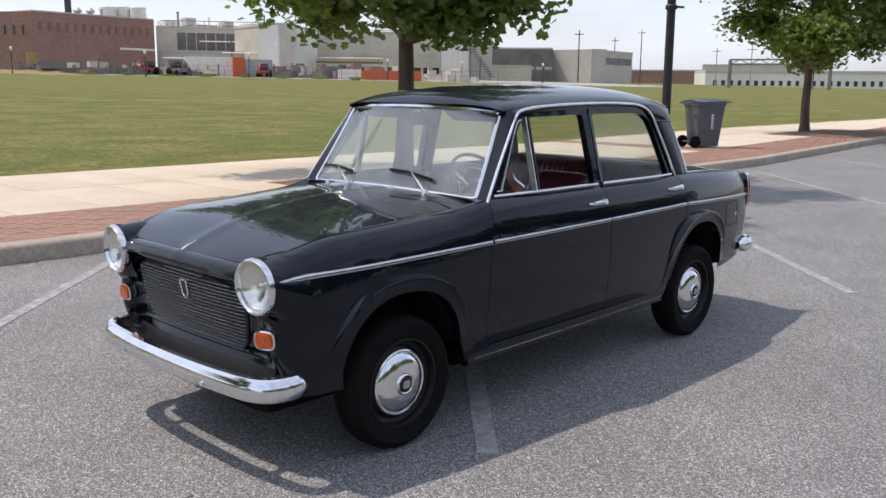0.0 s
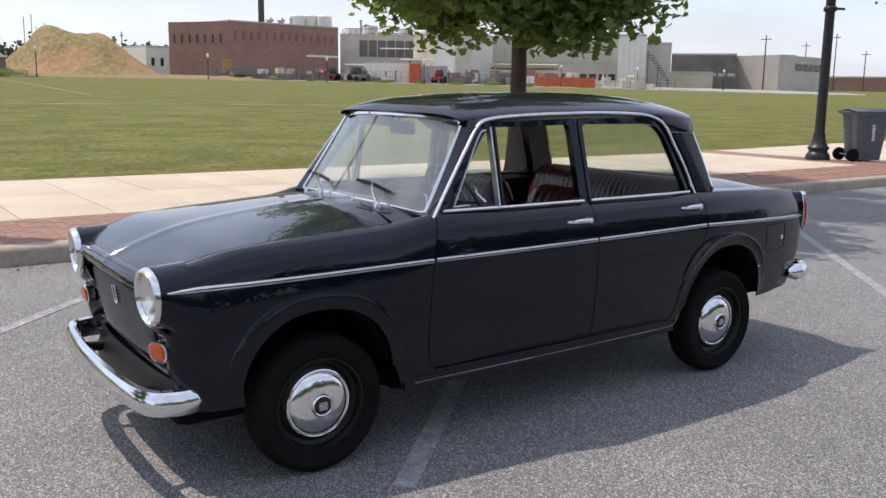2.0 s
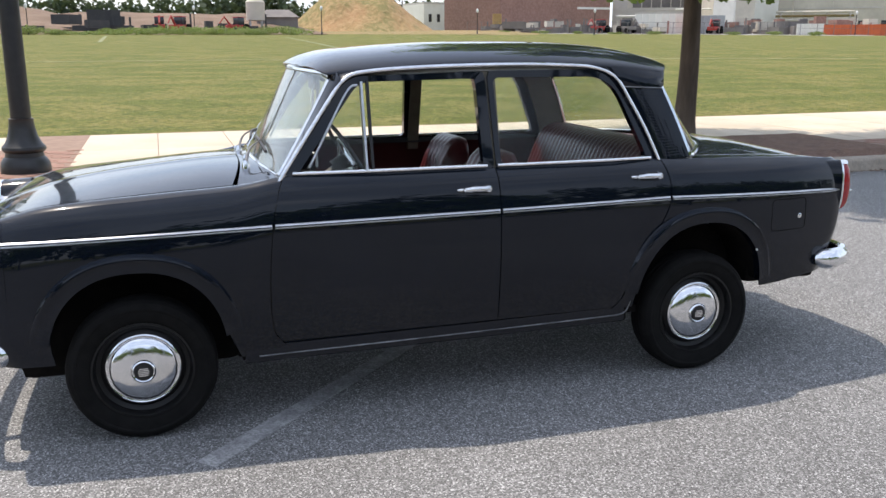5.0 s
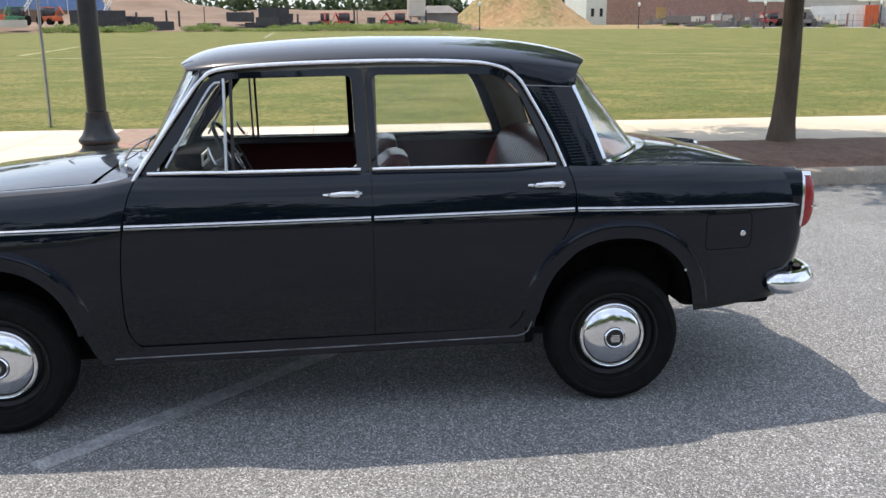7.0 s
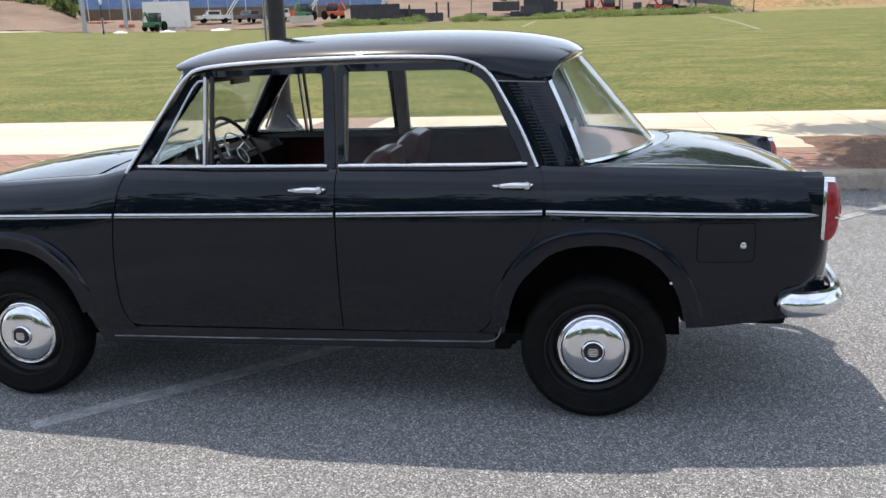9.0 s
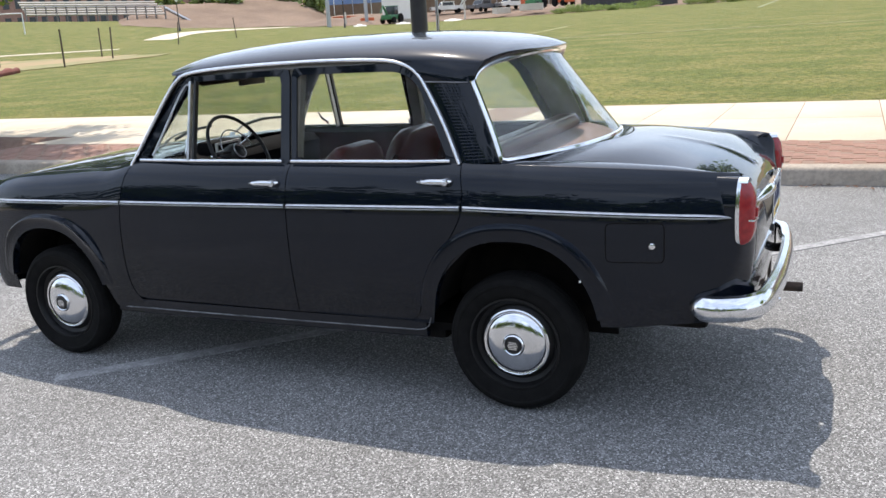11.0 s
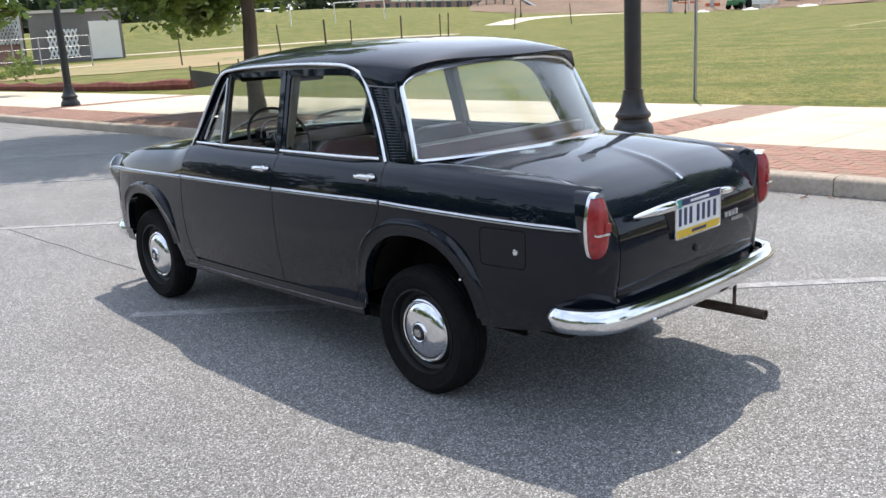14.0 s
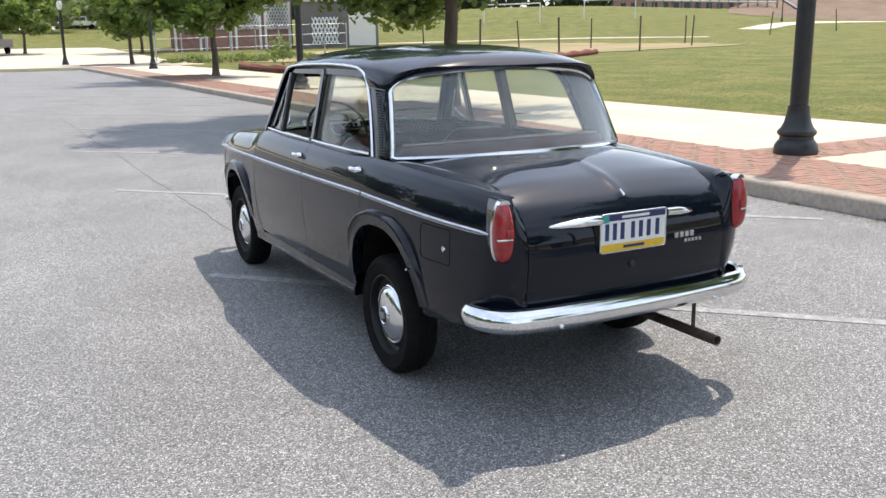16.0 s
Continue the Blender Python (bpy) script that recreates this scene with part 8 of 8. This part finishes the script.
far_building("brick_school", "large red brick school with rows of windows", spot(E12, 141.0, 250), spot(E12, 126.5, 250), 20, 19.0, REDBRICK, [(0.02, 0.98, 22, 8.0, 10.4, 0.5, DARKGLASS), (0.02, 0.98, 22, 12.5, 15.0, 0.5, DARKGLASS)])
def ribbon(name, label, pts, width, mat, lift=0.06):
    path = path3(pts, 40)
    v = []
    for i, p in enumerate(path):
        t = (path[min(i + 1, 39)] - path[max(i - 1, 0)]).normalized()
        s = Vector((t.y, -t.x, 0)) * width / 2
        for q in (p - s, p + s):
            v.append((q.x, q.y, lawn_height(q.x, q.y) + lift))
    ob = part(name, (v, [(2 * i, 2 * i + 1, 2 * i + 3, 2 * i + 2) for i in range(39)]), mat, thick=0.012)
    return tagged(ob, label, "path", kind="structure")


ribbon("field_path", "narrow pale concrete path across the field", [(-12, -88, 0), (-26, -81, 0), (-38.7, -73.9, 0), (-50, -67, 0), (-55, -62.5, 0), (-59, -57, 0)], 1.5, CONCRETE, 0.03)
ribbon("field_path", "pale gravel path towards the sports ground", [(-72, -64, 0), (-83.8, -69.6, 0), (-97.8, -71.4, 0), (-113, -73.5, 0)], 3.0, CONCRETE, 0.03)
for pts, wide, mat in (([(-33.5, 34, 0), (-36.5, 18, 0), (-37.6, 3, 0), (-37, -14, 0)], 0.3, FADED), ([(-50, 11.5, 0), (-75, 13.5, 0), (-108, 15.6, 0)], 0.28, CHALK), ([(-80, -4.3, 0), (-100, -5.0, 0), (-120, -5.6, 0)], 0.35, CHALK), ([(-41, -13.1, 0), (-48, -13.6, 0), (-56, -14.3, 0)], 0.25, FADED)):
    ribbon("pitch_line", "faint worn pitch line on the grass", pts, wide, mat, 0.008)


def dry_plot(u, r):
    a = 2 * math.pi * u
    k = r * (1 + 0.28 * noise.noise((math.cos(a) * 1.6, math.sin(a) * 1.6, 5.0)) + 0.1 * noise.noise((math.cos(a) * 6, math.sin(a) * 6, 9.0)))
    x, y = -31.5 + 17.5 * k * math.cos(a) - 4.0 * k * math.sin(a), -53.5 + 14.5 * k * math.sin(a)
    return x, y, lawn_height(x, y) + 0.03


ob = part("dry_plot", sheet(dry_plot, steps(0, 1, 70), steps(0.02, 1, 12)), PLOT, thick=0.02)
tagged(ob, "dry tan weedy soil of an unused plot", "bare soil", kind="structure")

# silt fence and straw sock round the building plot
fence = thing("silt_fence", "sagging black fabric silt fence on stakes", "fence")
fp = path3([spot(E12, 150.4, 30.5), spot(E12, 149, 32), spot(E12, 147, 35.5), spot(E12, 144.8, 40)], 30)
part("fabric", sheet(lambda i, v: Vector((fp[i].x, fp[i].y, fp[i].z)) + Vector((0.05 * math.sin(i), 0, -0.02 + v * (0.2 + 0.42 * abs(2 * i / 29 - 1) ** 1.6 + 0.03 * math.sin(i * 0.9)))), range(30), [0, 0.5, 1]), BLACK, fence, "sagging black fabric", thick=0.01)
for i in range(0, 30, 6):
    part("stake", block(fp[i].x - 0.02, fp[i].x + 0.02, fp[i].y - 0.02, fp[i].y + 0.02, fp[i].z - 0.1, fp[i].z + 0.75), BARK, fence)
SOCK = material("red_straw_sock", (0.13, 0.034, 0.026), 0.95, colour2=(0.21, 0.065, 0.045), scale=3, bump=0.8, bump_scale=14, distance=0.05)
for pts in ([spot(E12, 145.2, 39.5), spot(E12, 143, 45), spot(E12, 140.4, 53)], [Vector((x, y, lawn_height(x, y))) for x, y in ((-11.7, -22.3), (-10.8, -26), (-10.5, -33), (-10.7, -40), (-11.6, -44))]):
    path = path3(pts, 30)
    ob = part("straw_sock", taper([p + Vector((0, 0, 0.12)) for p in path], [0.19 + 0.05 * math.sin(i * 1.3) for i in range(30)], 8), SOCK)
    tagged(ob, "lumpy red-brown straw sock on the grass", "straw sock")
stakes = [(E12, 147.3, 44), (E12, 142.4, 47), (E12, 137.8, 56), (E12, 135.0, 66), (E14, 152.4, 60), (E14, 146.4, 62), (E14, 142.0, 66), (E14, 136.4, 72), (E12, 131.0, 90), (E12, 127.5, 98)]
for e, az, d in stakes:
    p = spot(e, az, d)
    s = part("stake", block(-0.035, 0.035, -0.035, 0.035, -0.1, 2.1), BARK)
    s.location = p
    s.rotation_euler = (0.06 * math.sin(az), 0.07 * math.cos(az * 3), 0)
    tagged(s, "thin wooden stake standing in the grass", "stake", "field stakes")

# lattice-fronted garden building and garage
la, lb = spot(E16, 168.6, 88), spot(E16, 161.3, 88)
gh, n = far_building("garden_building", "low brick building with white lattice screens", la, lb, 10, la.z + 4.6, REDBRICK, [], 0.3)
run = lb - la
for k in range(4):
    p0, p1 = la + run * (0.04 + 0.245 * k) - n * 0.12, la + run * (0.04 + 0.245 * k + 0.2) - n * 0.12
    for i in range(9):
        f0 = i / 8
        for s in (1, -1):
            a = p0.lerp(p1, f0)
            b = p0.lerp(p1, min(1, max(0, f0 + s * 0.5)))
            z1 = 4.3 - (2.4 if abs(f0 + s * 0.5 - min(1, max(0, f0 + s * 0.5))) < 1e-6 else 2.4 * abs(b.x - a.x) / max(1e-6, abs(p1.x - p0.x) * 0.5))
            part("lattice_slat", tube([(a.x, a.y, la.z + 4.3), (b.x, b.y, la.z + z1)], 0.07, 4), WHITE, gh, smooth=False)
            part("lattice_slat", tube([(a.x, a.y, la.z + 1.9), (b.x, b.y, la.z + 1.9 + 4.3 - z1)], 0.07, 4), WHITE, gh, smooth=False)
    for q in (p0, p1):
        part("lattice_post", block(q.x - 0.1, q.x + 0.1, q.y - 0.1, q.y + 0.1, la.z, la.z + 4.4), WHITE, gh)
ga, gb = spot(E16, 161.0, 86), spot(E16, 156.0, 86)
gg, n = far_building("garage", "dark garage with a white door and lattice panel", ga, gb, 8, ga.z + 4.2, DARKWALL, [(0.62, 0.98, 1, ga.z + 0.2, ga.z + 3.4, 0.92, OFFWHITE)], 0.25)
p0, p1 = ga.lerp(gb, 0.18) - n * 0.1, ga.lerp(gb, 0.5) - n * 0.1
for i in range(8):
    for s in (1, -1):
        a, b = p0.lerp(p1, i / 7), p0.lerp(p1, min(1, max(0, i / 7 + s * 0.43)))
        fr = abs((b - a).length / max((p1 - p0).length * 0.43, 1e-6))
        part("lattice_slat", tube([(a.x, a.y, ga.z + 0.4), (b.x, b.y, ga.z + 0.4 + 2.4 * fr)], 0.07, 4), WHITE, gg, smooth=False)
        part("lattice_slat", tube([(a.x, a.y, ga.z + 2.8), (b.x, b.y, ga.z + 2.8 - 2.4 * fr)], 0.07, 4), WHITE, gg, smooth=False)
wire = thing("wire_fence", "tall thin wire mesh fence on steel posts", "fence")
wa, wb = spot(E16, 169.5, 70), spot(E16, 158.0, 74)
for i in range(9):
    p = wa.lerp(wb, i / 8)
    part("post", tube([p, p + Vector((0, 0, 2.4))], 0.05, 6), GALV, wire)
for z in (0.1, 0.8, 1.6, 2.35):
    part("wire", tube([wa + Vector((0, 0, z)), wb + Vector((0, 0, z))], 0.015, 4), GALV, wire)
yard = part("yard_fence", joined(*[tube([spot(E0, az, 176), spot(E0, az, 176) + Vector((0, 0, 2.2))], 0.05, 5) for az in [70 - 0.9 * i for i in range(34)]], *[tube([spot(E0, 70 - 1.0 * i, 176) + Vector((0, 0, z)) for i in range(32)], 0.02, 4) for z in (0.2, 1.2, 2.15)]), DARKWALL)
tagged(yard, "long steel yard fence before the works", "fence", kind="structure")

# closing the place behind the lot: trees beyond the far side of the parking lot
rng = random.Random(41)
v_rows = []
for i in range(60):
    y = -90 + 3.2 * i
    high = rng.uniform(13, 20) if noise.noise((y * 0.07, 3.0, 0)) > -0.12 and not 1 < y < 8 else rng.uniform(4, 8)
    v_rows.append(((44 + rng.uniform(-4, 8), y), 0.0, 0.0, rng.uniform(6, 10), high))
woods("lot_trees", "green trees beyond the far side of the lot", v_rows, FARLEAF, 42, 1.1, 260)
